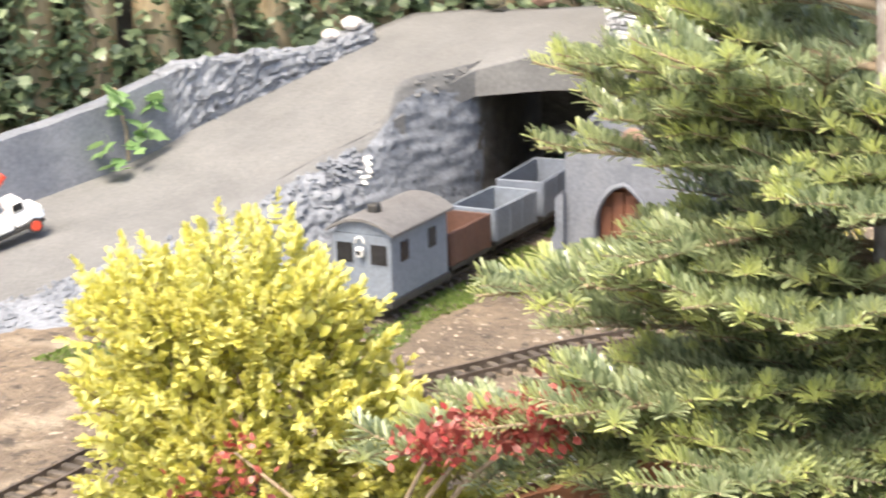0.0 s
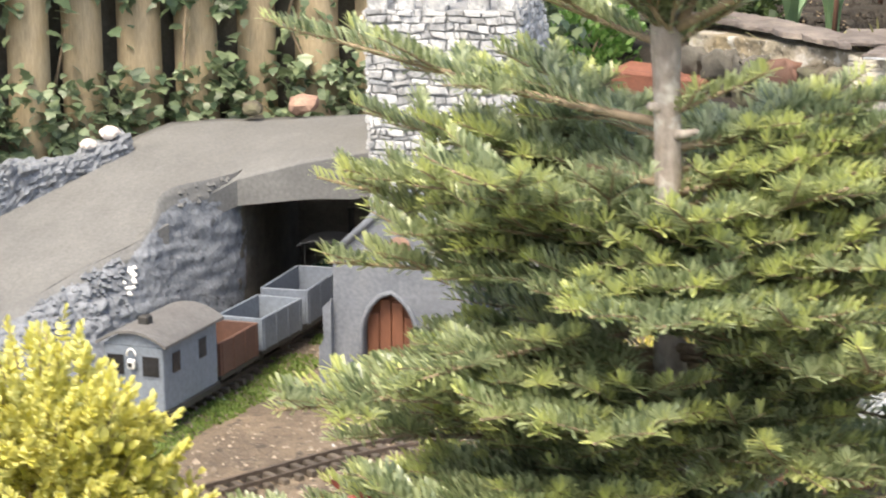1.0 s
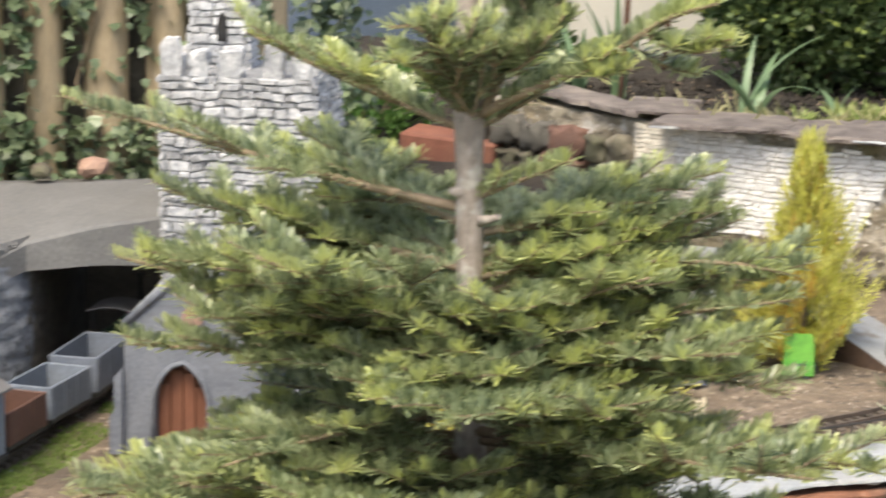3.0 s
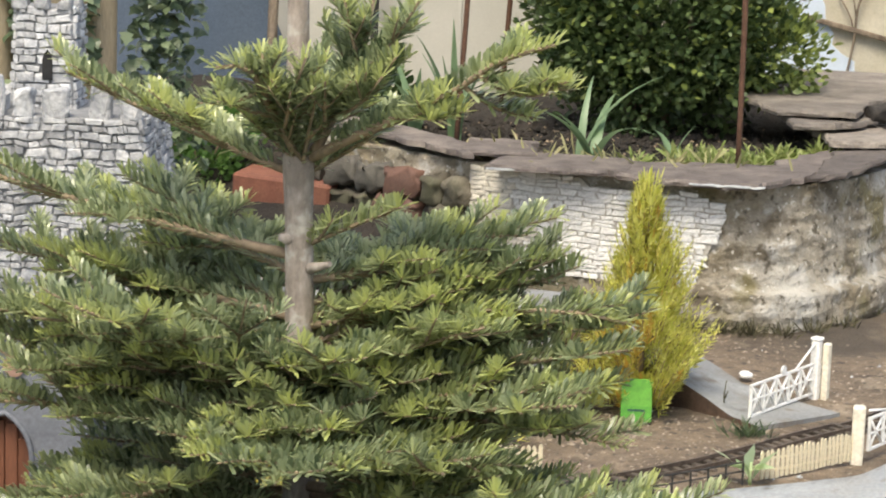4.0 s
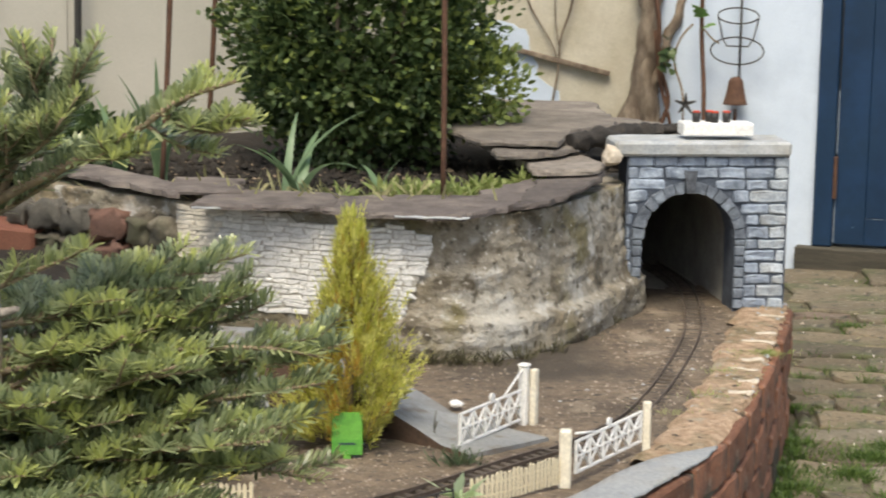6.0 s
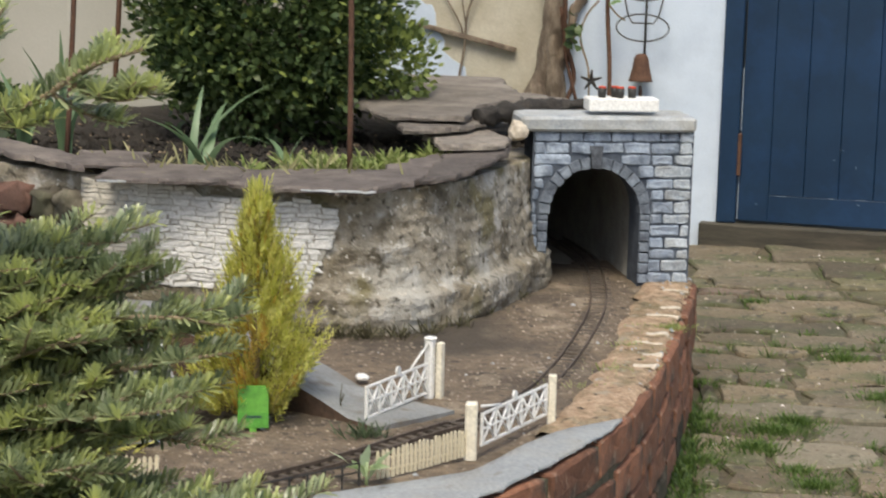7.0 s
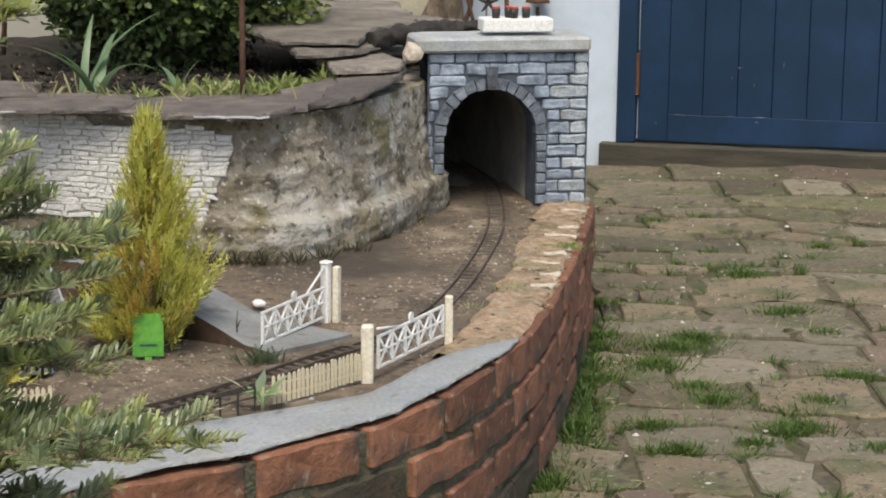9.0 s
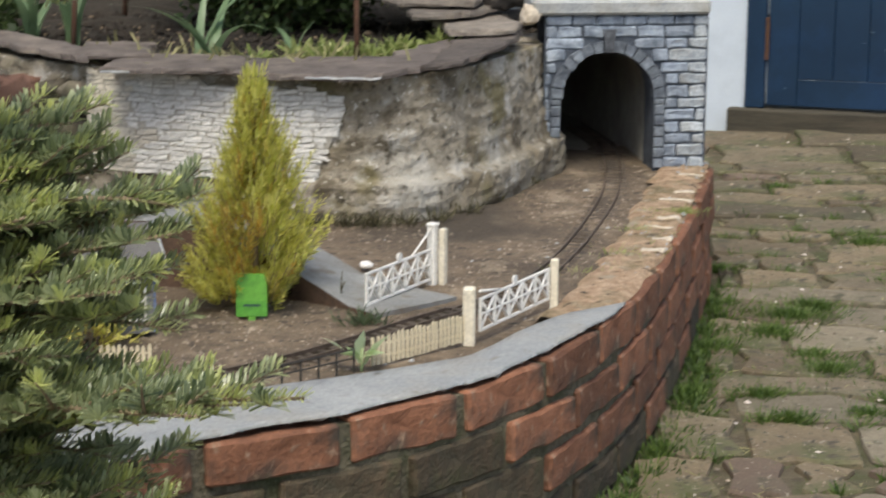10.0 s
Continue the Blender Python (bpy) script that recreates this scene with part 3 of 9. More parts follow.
# soil of the upper bed
bm = bmesh.new()
up_edge = offset2(top_line, 0.05) + [Vector(p) for p in ((0.30, 5.3), (0.28, 5.5), (0.06, 6.0), (-0.30, 6.2), (-0.42, 6.5), (-0.5, 7.7), (-3.2, 8.9), (-3.4, 6.0), (-1.6, 5.2))]
up_poly = [(p.x, p.y) for p in up_edge]
grid = {}
for i in range(-80, 14):
    for j in range(108, 200):
        x, y = i * 0.04, j * 0.045
        if inside(x, y, up_poly):
            h = 0.572 + 0.015 * noise.noise(Vector((x * 5, y * 5, 1))) + 0.012 * noise.noise(Vector((x * 17, y * 17, 2)))
            grid[i, j] = bm.verts.new((x, y, h))
for (i, j), v in grid.items():
    q = [grid.get(k) for k in ((i, j), (i + 1, j), (i + 1, j + 1), (i, j + 1))]
    if all(q):
        bm.faces.new(q).smooth = True
tagged(part("upper_bed_soil", bm, M_DARKSOIL), "dark crumbly soil of the upper flower bed", "soil", kind="structure")

# ---- house wall with the blue door ----
WA = Vector((0.669, 7.474))
WU = Vector((0.980, -0.199)).normalized()
WN = Vector((WU.y, -WU.x))     # away from the camera is -WN
if WN.y > 0:
    WN = -WN
house_m = Matrix(((WU.x, -WN.x, 0, WA.x), (WU.y, -WN.y, 0, WA.y), (0, 0, 1, 0), (0, 0, 0, 1)))   # x along, y into the wall, z up
wall_house = part("wall_house", box_bm(-1.33, 0, -0.02, 0.02, 0.25, 2.5), M_BLUEWALL)
wall_house.matrix_world = house_m
tagged(wall_house, "pale blue painted masonry wall beside the door", "wall", kind="structure")
wall_house_b = part("wall_house_right", box_bm(0.02, 0, 2.12, 3.2, 0.25, 2.5), M_BLUEWALL)
wall_house_b.matrix_world = house_m
tagged(wall_house_b, "pale blue painted masonry over the door", "wall", kind="structure")
wall_house_c = part("wall_house_end", box_bm(1.56, 0, -0.02, 3.2, 0.25, 2.118), M_BLUEWALL)
wall_house_c.matrix_world = house_m
tagged(wall_house_c, "pale blue painted masonry wall", "wall", kind="structure")
wall_left = part("wall_panelled", box_bm(-4.2, 6.02, 0.1, -0.42, 6.10, 2.3), M_PANEL)
tagged(wall_left, "cream boarded wall behind the flower bed", "wall", kind="structure")

door = thing("door_1", "dark blue painted boarded double door with scuffed bottom rail", "door", kind="structure", at=house_m)
bm = bmesh.new()
box(bm, 0.022, -0.02, 0.085, 0.085, 0.10, 2.115, 0.004)
part("door_frame", bm, M_DOORBLUE, door)
bm = bmesh.new()
box(bm, 0.09, 0.028, 0.092, 1.55, 0.06, 2.10)
part("leaf_backing", bm, M_DOORBLUE, door)
part("stile", box_bm(0.092, 0.002, 0.094, 0.190, 0.027, 2.10, 0.0015), M_DOORBLUE, door)
part("bottom_rail", box_bm(0.1905, 0.002, 0.094, 1.55, 0.027, 0.182, 0.0012), M_DOORBLUE, door)
RD = random.Random(14)
for k in range(12):
    x0 = 0.191 + k * 0.1135
    part("plank", box_bm(x0, 0.0022 + RD.uniform(0, 0.0012), 0.1823, x0 + 0.1122, 0.027, 2.10, 0.0018), M_DOORBLUE, door)
for x0, z0, w_, h_ in ((0.215, 0.181, 0.034, 0.0012), (0.385, 0.183, 0.022, 0.001), (0.475, 0.183, 0.036, 0.0012), (0.150, 0.150, 0.004, 0.003), (0.480, 0.166, 0.008, 0.002),
                       (0.415, 0.345, 0.016, 0.0015), (0.395, 0.310, 0.008, 0.0015), (0.470, 0.285, 0.0015, 0.010), (0.565, 0.350, 0.0015, 0.018)):
    part("paint_chip", box_bm(x0, 0.0012, z0, x0 + w_, 0.0019, z0 + h_), M_CHIP, door, "worn pale paint chip")
part("worn_edge", box_bm(0.0882, -0.001, 0.10, 0.0912, 0.004, 0.236), M_CHIP, door, "edge with paint worn to white")
part("worn_edge", box_bm(0.0882, -0.001, 0.395, 0.0912, 0.004, 0.60), M_CHIP, door, "edge with paint worn to white")
part("hinge_strip", box_bm(0.083, -0.024, 0.245, 0.095, -0.004, 0.385, 0.002), M_RUST, door, "rust-streaked bare metal hinge")
bm = box_bm(-0.03, -0.048, -0.01, 1.75, 0.10, 0.083, 0.004)
bmesh.ops.subdivide_edges(bm, edges=[e for e in bm.edges if e.calc_length() > 0.5], cuts=40)
rough(bm, 0.004, 16)
sill = part("door_sill", bm, M_WOODSILL)
sill.matrix_world = house_m
tagged(sill, "worn timber door sill stained green", "sill", kind="structure")

# ---- tunnel portal ----
PA, PB = Vector((0.045, 5.075)), Vector((0.425, 5.145))
pu = (PB - PA).normalized()
portal_m = Matrix(((pu.x, -pu.y, 0, PA.x), (pu.y, pu.x, 0, PA.y), (0, 0, 1, G), (0, 0, 0, 1)))
PW, PH, OX0, OX1, OSP, OR = 0.374, 0.352, 0.039, 0.2535, 0.162, 0.10725
portal = thing("tunnel_portal", "grey-blue painted stone tunnel portal with dark joints", "tunnel portal", at=portal_m)


def arch(x0, x1, zs, n=14):
    c, r = (x0 + x1) / 2, (x1 - x0) / 2
    return [(c - r * math.cos(math.pi * k / n), zs + r * math.sin(math.pi * k / n)) for k in range(n + 1)]


def portal_body():
    bm = bmesh.new()
    ar = [(OX0, -0.01)] + arch(OX0, OX1, OSP) + [(OX1, -0.01)]
    n = len(ar)
    outer = []
    cx, cz = (OX0 + OX1) / 2, OSP
    for x, z in ar:
        if z <= OSP + 1e-6:
            outer.append((0.0 if x < cx else PW, max(z, -0.01)))
        else:
            dx, dz = x - cx, z - cz
            k = min((cx / -dx) if dx < -1e-6 else 9, ((PW - cx) / dx) if dx > 1e-6 else 9, (PH - cz) / dz if dz > 1e-6 else 9)
            outer.append((cx + dx * k, cz + dz * k))
    for y0, y1 in ((0.0, 0.10),):
        A = [bm.verts.new((x, y0, z)) for x, z in ar]
        B = [bm.verts.new((x, y0, z)) for x, z in outer]
        C = [bm.verts.new((x, y1, z)) for x, z in ar]
        D = [bm.verts.new((x, y1, z)) for x, z in outer]
        for i in range(n - 1):
            bm.faces.new((A[i], B[i], B[i + 1], A[i + 1]))
            bm.faces.new((C[i], C[i + 1], D[i + 1], D[i]))
            bm.faces.new((A[i], A[i + 1], C[i + 1], C[i]))
            bm.faces.new((B[i], D[i], D[i + 1], B[i + 1]))
    bmesh.ops.recalc_face_normals(bm, faces=bm.faces)
    return bm


part("body", portal_body(), M_PORTALJ, portal)
part("head", box_bm(0.0, 0.003, OSP + OR + 0.01, PW, 0.10, PH), M_PORTALJ, portal)
for x0, x1 in ((0.0, 0.03), (PW - 0.03, PW)):
    part("pier", box_bm(x0, 0.004, OSP, x1, 0.10, PH - 0.002), M_PORTALJ, portal)
bm = box_bm(-0.030, -0.020, PH, PW + 0.001, 0.13, PH + 0.034, 0.006)
rough(bm, 0.003, 25)
part("cap", bm, M_CAP, portal, "worn whitish cap")
# tunnel lining, open to the back; colour lightened for the light falling in
bm = bmesh.new()
tun = [Vector((0.146, 0.101)), Vector((0.146, 0.45)), Vector((0.12, 0.8)), Vector((0.02, 1.15))]
ar = [(OX0 - 0.146 - 0.004, -0.012)] + [(x - 0.146, z + 0.002) for x, z in arch(OX0 - 0.004, OX1 + 0.004, OSP)] + [(OX1 - 0.146 + 0.004, -0.012)]
rings = [[bm.verts.new((p.x + x, p.y, z)) for x, z in ar] for p in tun]
for r, s in zip(rings, rings[1:]):
    for k in range(len(ar) - 1):
        bm.faces.new((r[k], r[k + 1], s[k + 1], s[k])).smooth = True
    bm.faces.new((r[-1], r[0], s[0], s[-1]))
bm.faces.new(rings[-1])
part("lining", bm, M_TUNNEL, portal, "rounded tunnel lining")
# courses of blocks on the face
RB = random.Random(3)


def block_face(x0, z0, x1, z1, y=-0.006):
    bm = bmesh.new()
    box(bm, x0, y, z0, x1, 0.004, z1, 0.0032)
    bmesh.ops.subdivide_edges(bm, edges=[e for e in bm.edges if e.calc_length() > 0.012], cuts=2)
    rough(bm, 0.0040, 42, x0 * 50 + z0 * 90)
    part("quoin" if x1 > PW - 0.004 else "block", bm, M_QUOIN if x1 > PW - 0.004 else M_PORTAL, portal)


cx = (OX0 + OX1) / 2
RING = OR + 0.028
z, row = 0.0, 0
while z < PH - 0.012:
    h = 0.0272 + 0.003 * math.sin(row * 2.3)
    z1 = PH - 0.002 if PH - z < 0.04 else min(z + h, PH - 0.002)
    zm = (z + z1) / 2
    if zm < OSP:
        spans = [(0.002, OX0 - 0.024), (OX1 + 0.024, PW - 0.002)]
    elif zm < OSP + RING:
        w = math.sqrt(max(RING ** 2 - (max(0.6 * z + 0.4 * z1 - OSP, 0.0)) ** 2, 0))
        spans = [(0.002, cx - w - 0.001), (cx + w + 0.001, PW - 0.002)]
    else:
        spans = [(0.002, PW - 0.002)]
    for a0, a1 in spans:
        x = a0
        first = True
        while x < a1 - 0.004:
            w = RB.uniform(0.046, 0.074) * (0.55 if first and row % 2 else 1)
            x1 = a1 if a1 - (x + w) < 0.022 else x + w
            block_face(x + 0.0016, z + 0.0016, x1 - 0.0016, z1 - 0.0016, -0.0045 - RB.uniform(0, 0.0012))
            x, first = x1, False
    z, row = z1, row + 1
# arch ring and jamb stones
for k in range(15):
    a0, a1 = math.pi * k / 15 + 0.012, math.pi * (k + 1) / 15 - 0.012
    key = k == 7
    r0, r1 = OR - 0.001, OR + (0.050 if key else 0.0235)
    bm = bmesh.new()
    poly = [(cx - r * math.cos(a), OSP + r * math.sin(a)) for r, a in ((r0, a0), (r1, a0), (r1, a1), (r0, a1))]
    lo = [bm.verts.new((x, -0.0075 - (0.006 if key else 0), zz)) for x, zz in poly]
    hi = [bm.verts.new((x, 0.02, zz)) for x, zz in poly]
    bm.faces.new(lo)
    for i in range(4):
        bm.faces.new((lo[i], hi[i], hi[(i + 1) % 4], lo[(i + 1) % 4]))
    bmesh.ops.recalc_face_normals(bm, faces=bm.faces)
    bmesh.ops.subdivide_edges(bm, edges=list(bm.edges), cuts=2)
    rough(bm, 0.0034, 50, k * 1.3)
    part("keystone" if key else "voussoir", bm, M_SOOT if key else M_RING, portal)
for side in (0, 1):
    zz = 0.0
    while zz < OSP - 0.004:
        z1 = min(zz + 0.0245, OSP)
        x0 = OX0 - 0.023 if side == 0 else OX1 + 0.001
        bm = box_bm(x0, -0.0075, zz + 0.0014, x0 + 0.022, 0.02, z1 - 0.0014, 0.002)
        bmesh.ops.subdivide_edges(bm, edges=[e for e in bm.edges if e.calc_length() > 0.012], cuts=2)
        rough(bm, 0.002, 60, zz * 40 + side)
        part("jamb_stone", bm, M_RING, portal)
        zz = z1

# ---- cement road, its walls and the bridge ----
RU = Vector((0.508, 0.861))          # along the road, uphill
RNn = Vector((-0.861, 0.508))        # across, away from the line
R0 = Vector((-1.574, 3.082))
SLOPE = 0.307
DECK = 0.575


def road_z(s):
    s0 = (DECK - 0.517) / SLOPE
    if s < -0.45:
        return 0.517 - SLOPE * 0.45 + 0.2 * (s + 0.45)
    return 0.517 + SLOPE * s if s < s0 - 0.1 else min(DECK, 0.517 + SLOPE * (s0 - 0.1) + (s - s0 + 0.1) * 0.16)


def road_p(s, w, z):
    p = R0 + RU * s + RNn * w
    return Vector((p.x, p.y, z))


def deck_top(x, y):
    d = Vector((x, y)) - R0
    ramp_z = 0.517 + SLOPE * d.dot(RU) + 0.007
    flat = 0.574 + 0.085 * max(-0.1, x + 1.6) + 0.05 * max(0.0, y - 3.3)
    k = 0.03
    h = max(0.0, min(1.0, 0.5 + 0.5 * (flat - ramp_z) / k))
    return flat * (1 - h) + ramp_z * h - k * h * (1 - h) + 0.003 * noise.noise(Vector((x * 12, y * 12, 0)))


def solid_strip(name, mat, ss, w0, w1, z0, z1, ripple=0.0, flow=False):
    bm = bmesh.new()
    rows = []
    for s in ss:
        za, zb = z1(s), z1(s)
        if flow and s > -0.3:
            pa, pb = road_p(s, w0, 0), road_p(s, w1, 0)
            za, zb = deck_top(pa.x, pa.y) - 0.0012, deck_top(pb.x, pb.y) - 0.0012
        rows.append([bm.verts.new(road_p(s, w, z)) for w, z in ((w0, z0(s)), (w0, za), (w1, zb), (w1, z0(s)))])
    for a, b in zip(rows, rows[1:]):
        for k in range(4):
            bm.faces.new((a[k], b[k], b[(k + 1) % 4], a[(k + 1) % 4]))
    bm.faces.new(rows[0]); bm.faces.new(rows[-1][::-1])
    bmesh.ops.recalc_face_normals(bm, faces=bm.faces)
    if ripple:
        rough(bm, ripple, 18)
    return part(name, bm, mat)


ss = [-1.5 + 0.05 * k for k in range(38)]
road = tagged(solid_strip("road", M_ROAD, [s for s in ss if s <= -0.099], 0.03, 0.40, lambda s: 0.2, lambda s: max(road_z(s), 0.29), 0.0, True),
              "smooth grey cement model road climbing to the bridge", "road", kind="structure")
far_wall = tagged(solid_strip("wall_road_far", M_CHAPEL, [s for s in ss if s <= 0.06], 0.40, 0.44, lambda s: 0.2, lambda s: max(road_z(s), 0.27) + 0.115 * min(1.0, max(0.28, 1 - (s + 0.3) / 0.36)), 0.003),
                  "low grey cement parapet wall along the ramp", "wall", kind="structure")
# deck, flowing out of the ramp
bm = bmesh.new()
FL, FC, FR = Vector((-1.705, 2.955)), Vector((-1.600, 3.155)), Vector((-1.345, 3.250))
BACK = [(-2.005, 3.162), (-1.955, 3.33), (-1.885, 3.475), (-1.72, 3.52), (-1.56, 3.535), (-1.40, 3.53)]
NU, NV = 20, 14
tops, bots = {}, {}
for i in range(NU + 1):
    for j in range(NV + 1):
        u, v = i / NU, j / NV
        fr = FL.lerp(FC, u / 0.35) if u < 0.35 else FC.lerp(FR, (u - 0.35) / 0.65)
        w = u * (len(BACK) - 1.001)
        p = fr.lerp(Vector(BACK[int(w)]).lerp(Vector(BACK[int(w) + 1]), w - int(w)), v)
        zt = deck_top(p.x, p.y) - 0.005 * max(0.0, 1 - u / 0.07)
        tops[i, j] = bm.verts.new((p.x, p.y, zt))
        bots[i, j] = bm.verts.new((p.x, p.y, zt - (0.020 + 0.052 * min(1.0, u * 1.25))))
for i in range(NU):
    for j in range(NV):
        bm.faces.new([tops[k] for k in ((i, j), (i + 1, j), (i + 1, j + 1), (i, j + 1))]).smooth = True
        bm.faces.new([bots[k] for k in ((i, j + 1), (i + 1, j + 1), (i + 1, j), (i, j))])
for a_, b_ in [((i, 0), (i + 1, 0)) for i in range(NU)] + [((NU, j), (NU, j + 1)) for j in range(NV)] + [((i + 1, NV), (i, NV)) for i in range(NU)] + [((0, j + 1), (0, j)) for j in range(NV)]:
    bm.faces.new((bots[a_], bots[b_], tops[b_], tops[a_]))
deck = tagged(part("bridge_deck", bm, M_ROAD), "thick grey cement bridge slab over the line", "bridge", kind="structure")
# side wall of the ramp: a rubble face that leans out to the lawn and turns in under the slab
RAMP_TOP = [(*road_p(s, 0.034, 0)[:2], max(road_z(s), 0.27) + (0.0065 if s > -0.3 else 0.001)) for s in (-1.0, -0.8, -0.6, -0.4, -0.26, -0.15)] + [(-1.668, 3.03, 0.538), (-1.625, 3.13, 0.546), (-1.612, 3.20, 0.548), (-1.640, 3.34, 0.552), (-1.700, 3.60, 0.556)]
RAMP_FOOT = [(-1.98, 2.10), (-1.86, 2.30), (-1.76, 2.50), (-1.69, 2.68), (-1.655, 2.82), (-1.640, 2.92), (-1.620, 3.02), (-1.600, 3.11), (-1.603, 3.19), (-1.635, 3.34), (-1.695, 3.60)]


def along(rows, u):
    """The point at u, from 0 to 1, on a smooth line through rows."""
    f = min(max(u, 0.0), 0.99999) * (len(rows) - 1)
    i = int(f)
    u = f - i
    a, b, c, d = (Vector(rows[min(max(k, 0), len(rows) - 1)]) for k in (i - 1, i, i + 1, i + 2))
    return 0.5 * ((2 * b) + (c - a) * u + (2 * a - 5 * b + 4 * c - d) * u * u + (3 * b - a - 3 * c + d) * u ** 3)


def ramp_face(u, v, lumpy=True):
    """A point of the ramp's side: u along it, v from the road's edge down to the lawn."""
    t, f = along(RAMP_TOP, u), along(RAMP_FOOT, u)
    k = v ** 0.75
    p = Vector((t.x + (f.x - t.x) * k, t.y + (f.y - t.y) * k, t.z + (0.285 - t.z) * v ** 1.15))
    if lumpy:
        band = max(0.0, min(1.0, (v - 0.06) / 0.12)) * (1.0 - 0.75 * max(0.0, min(1.0, (v - 0.55) / 0.3)))
        calm = 1.0 - 0.72 * max(0.0, min(1.0, (u - 0.40) / 0.12))
        n1 = noise.noise(Vector((p.x * 60, p.y * 60, p.z * 85)))
        n2 = noise.noise(Vector((p.x * 130, p.y * 130, p.z * 170)) + Vector((7, 0, 0)))
        n3 = noise.noise(Vector((p.x * 16, p.y * 16, p.z * 90)))
        out = (0.011 * abs(n1) + 0.007 * n2 - 0.002) * band * calm + 0.004 * n3 * min(1.0, v * 5)
        p += Vector((0.93, -0.36, 0.25)) * out
    return p


bm = bmesh.new()
NU, NV = 230, 46
rows = [[bm.verts.new(ramp_face(i / NU, j / NV)) for j in range(NV + 1)] for i in range(NU + 1)]
for i in range(NU):
    for j in range(NV):
        f = bm.faces.new((rows[i][j], rows[i][j + 1], rows[i + 1][j + 1], rows[i + 1][j]))
        f.smooth = True
        c = f.calc_center_median()
        u, v = i / NU, j / NV
        ragged = 0.05 * noise.noise(c * 40) + 0.09 * noise.noise(c * 14)
        # darker stone from where the face turns in under the slab
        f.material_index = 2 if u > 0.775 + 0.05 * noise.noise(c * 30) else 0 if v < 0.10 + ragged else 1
bmesh.ops.recalc_face_normals(bm, faces=bm.faces)
near_wall = tagged(bm_object("wall_road_near", bm, [M_ROAD, M_CRUST, M_DARKSTONE]), "rough blue-grey rubble side of the ramp, plastered beside the bridge", "wall", kind="structure")

# dark panel added across the back of the bridge opening
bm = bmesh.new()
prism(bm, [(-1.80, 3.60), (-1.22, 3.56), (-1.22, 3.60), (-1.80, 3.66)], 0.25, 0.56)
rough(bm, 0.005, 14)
tagged(part("wall_abutment_back", bm, M_DARKSTONE), "dark panel closing the back of the bridge", "wall", kind="structure")

# ---- castle tower ----
def stones_on(quads, sw, sh, proud, seed, jitter=0.35, warp=0.0):
    """Small stones set on four-cornered faces (lower left, lower right, upper right, upper left), as one mesh's data."""
    rr = random.Random(seed)
    V, Fc = [], []
    for A, B, C, D in quads:
        A, B, C, D = Vector(A), Vector(B), Vector(C), Vector(D)
        H = ((D - A).length + (C - B).length) / 2
        n = (B - A).cross(D - A).normalized()
        rows = max(1, round(H / sh))
        cuts = [0.0] + [(r + 1 + rr.uniform(-0.3, 0.3)) / rows for r in range(rows - 1)] + [1.0]
        for r in range(rows):
            v0, v1 = cuts[r], cuts[r + 1]
            L0, L1 = A.lerp(D, v0), B.lerp(C, v0)
            W = (L1 - L0).length
            x = -rr.random() * sw * 0.7
            while x < W - sw * 0.2:
                w = sw * rr.uniform(1 - jitter, 1 + jitter * 1.3)
                u0, u1 = max(0.0, x / W), min(1.0, (x + w) / W)
                if u1 - u0 > 0.2 * sw / W:
                    g = 0.07
                    hv = (v1 - v0)
                    a0, a1 = v0 + hv * g * rr.uniform(0.5, 2), v1 - hv * g * rr.uniform(0.5, 2)
                    gu = 0.05 * (u1 - u0)
                    k = len(V)
                    pr = proud * rr.uniform(0.5, 1.4)
                    for lift, sh_ in ((-0.001, 0.0), (pr * 0.7, 0.03), (pr, 0.16)):
                        for uu, vv in ((u0 + gu, a0), (u1 - gu, a0), (u1 - gu, a1), (u0 + gu, a1)):
                            cu, cv = (u0 + u1) / 2, (a0 + a1) / 2
                            uu, vv = uu + (cu - uu) * sh_ * 1.2, vv + (cv - vv) * sh_ * 1.6
                            uu += rr.uniform(-0.10, 0.10) * (u1 - u0)
                            vv += rr.uniform(-0.12, 0.12) * hv
                            if warp:
                                q_ = Vector((uu * W * 32, vv * H * 38, seed))
                                uu += warp * noise.noise(q_) / W
                                vv += warp * noise.noise(q_ + Vector((9, 4, 0))) / H
                            p = A.lerp(B, uu).lerp(D.lerp(C, uu), vv)
                            V.append(p + n * lift)
                    for q in (0, 4):
                        for i in range(4):
                            Fc.append((k + q + i, k + q + (i + 1) % 4, k + q + 4 + (i + 1) % 4, k + q + 4 + i))
                    Fc.append((k + 8, k + 9, k + 10, k + 11))
                x += w
    return V, Fc


def stuff_mesh(name, V, Fc, mat, parent, label="", kind="stuff"):
    me = bpy.data.meshes.new(name)
    me.from_pydata([tuple(v) for v in V], [], Fc)
    me.materials.append(mat)
    ob = new(name, me)
    ob.parent = parent
    return tagged(ob, label, kind=kind)


TM = pose(-1.282, 3.375, G, 0, 0, 10)
tower = thing("castle_tower", "grey stone model castle tower with worn battlements and a turret", "tower", at=TM)


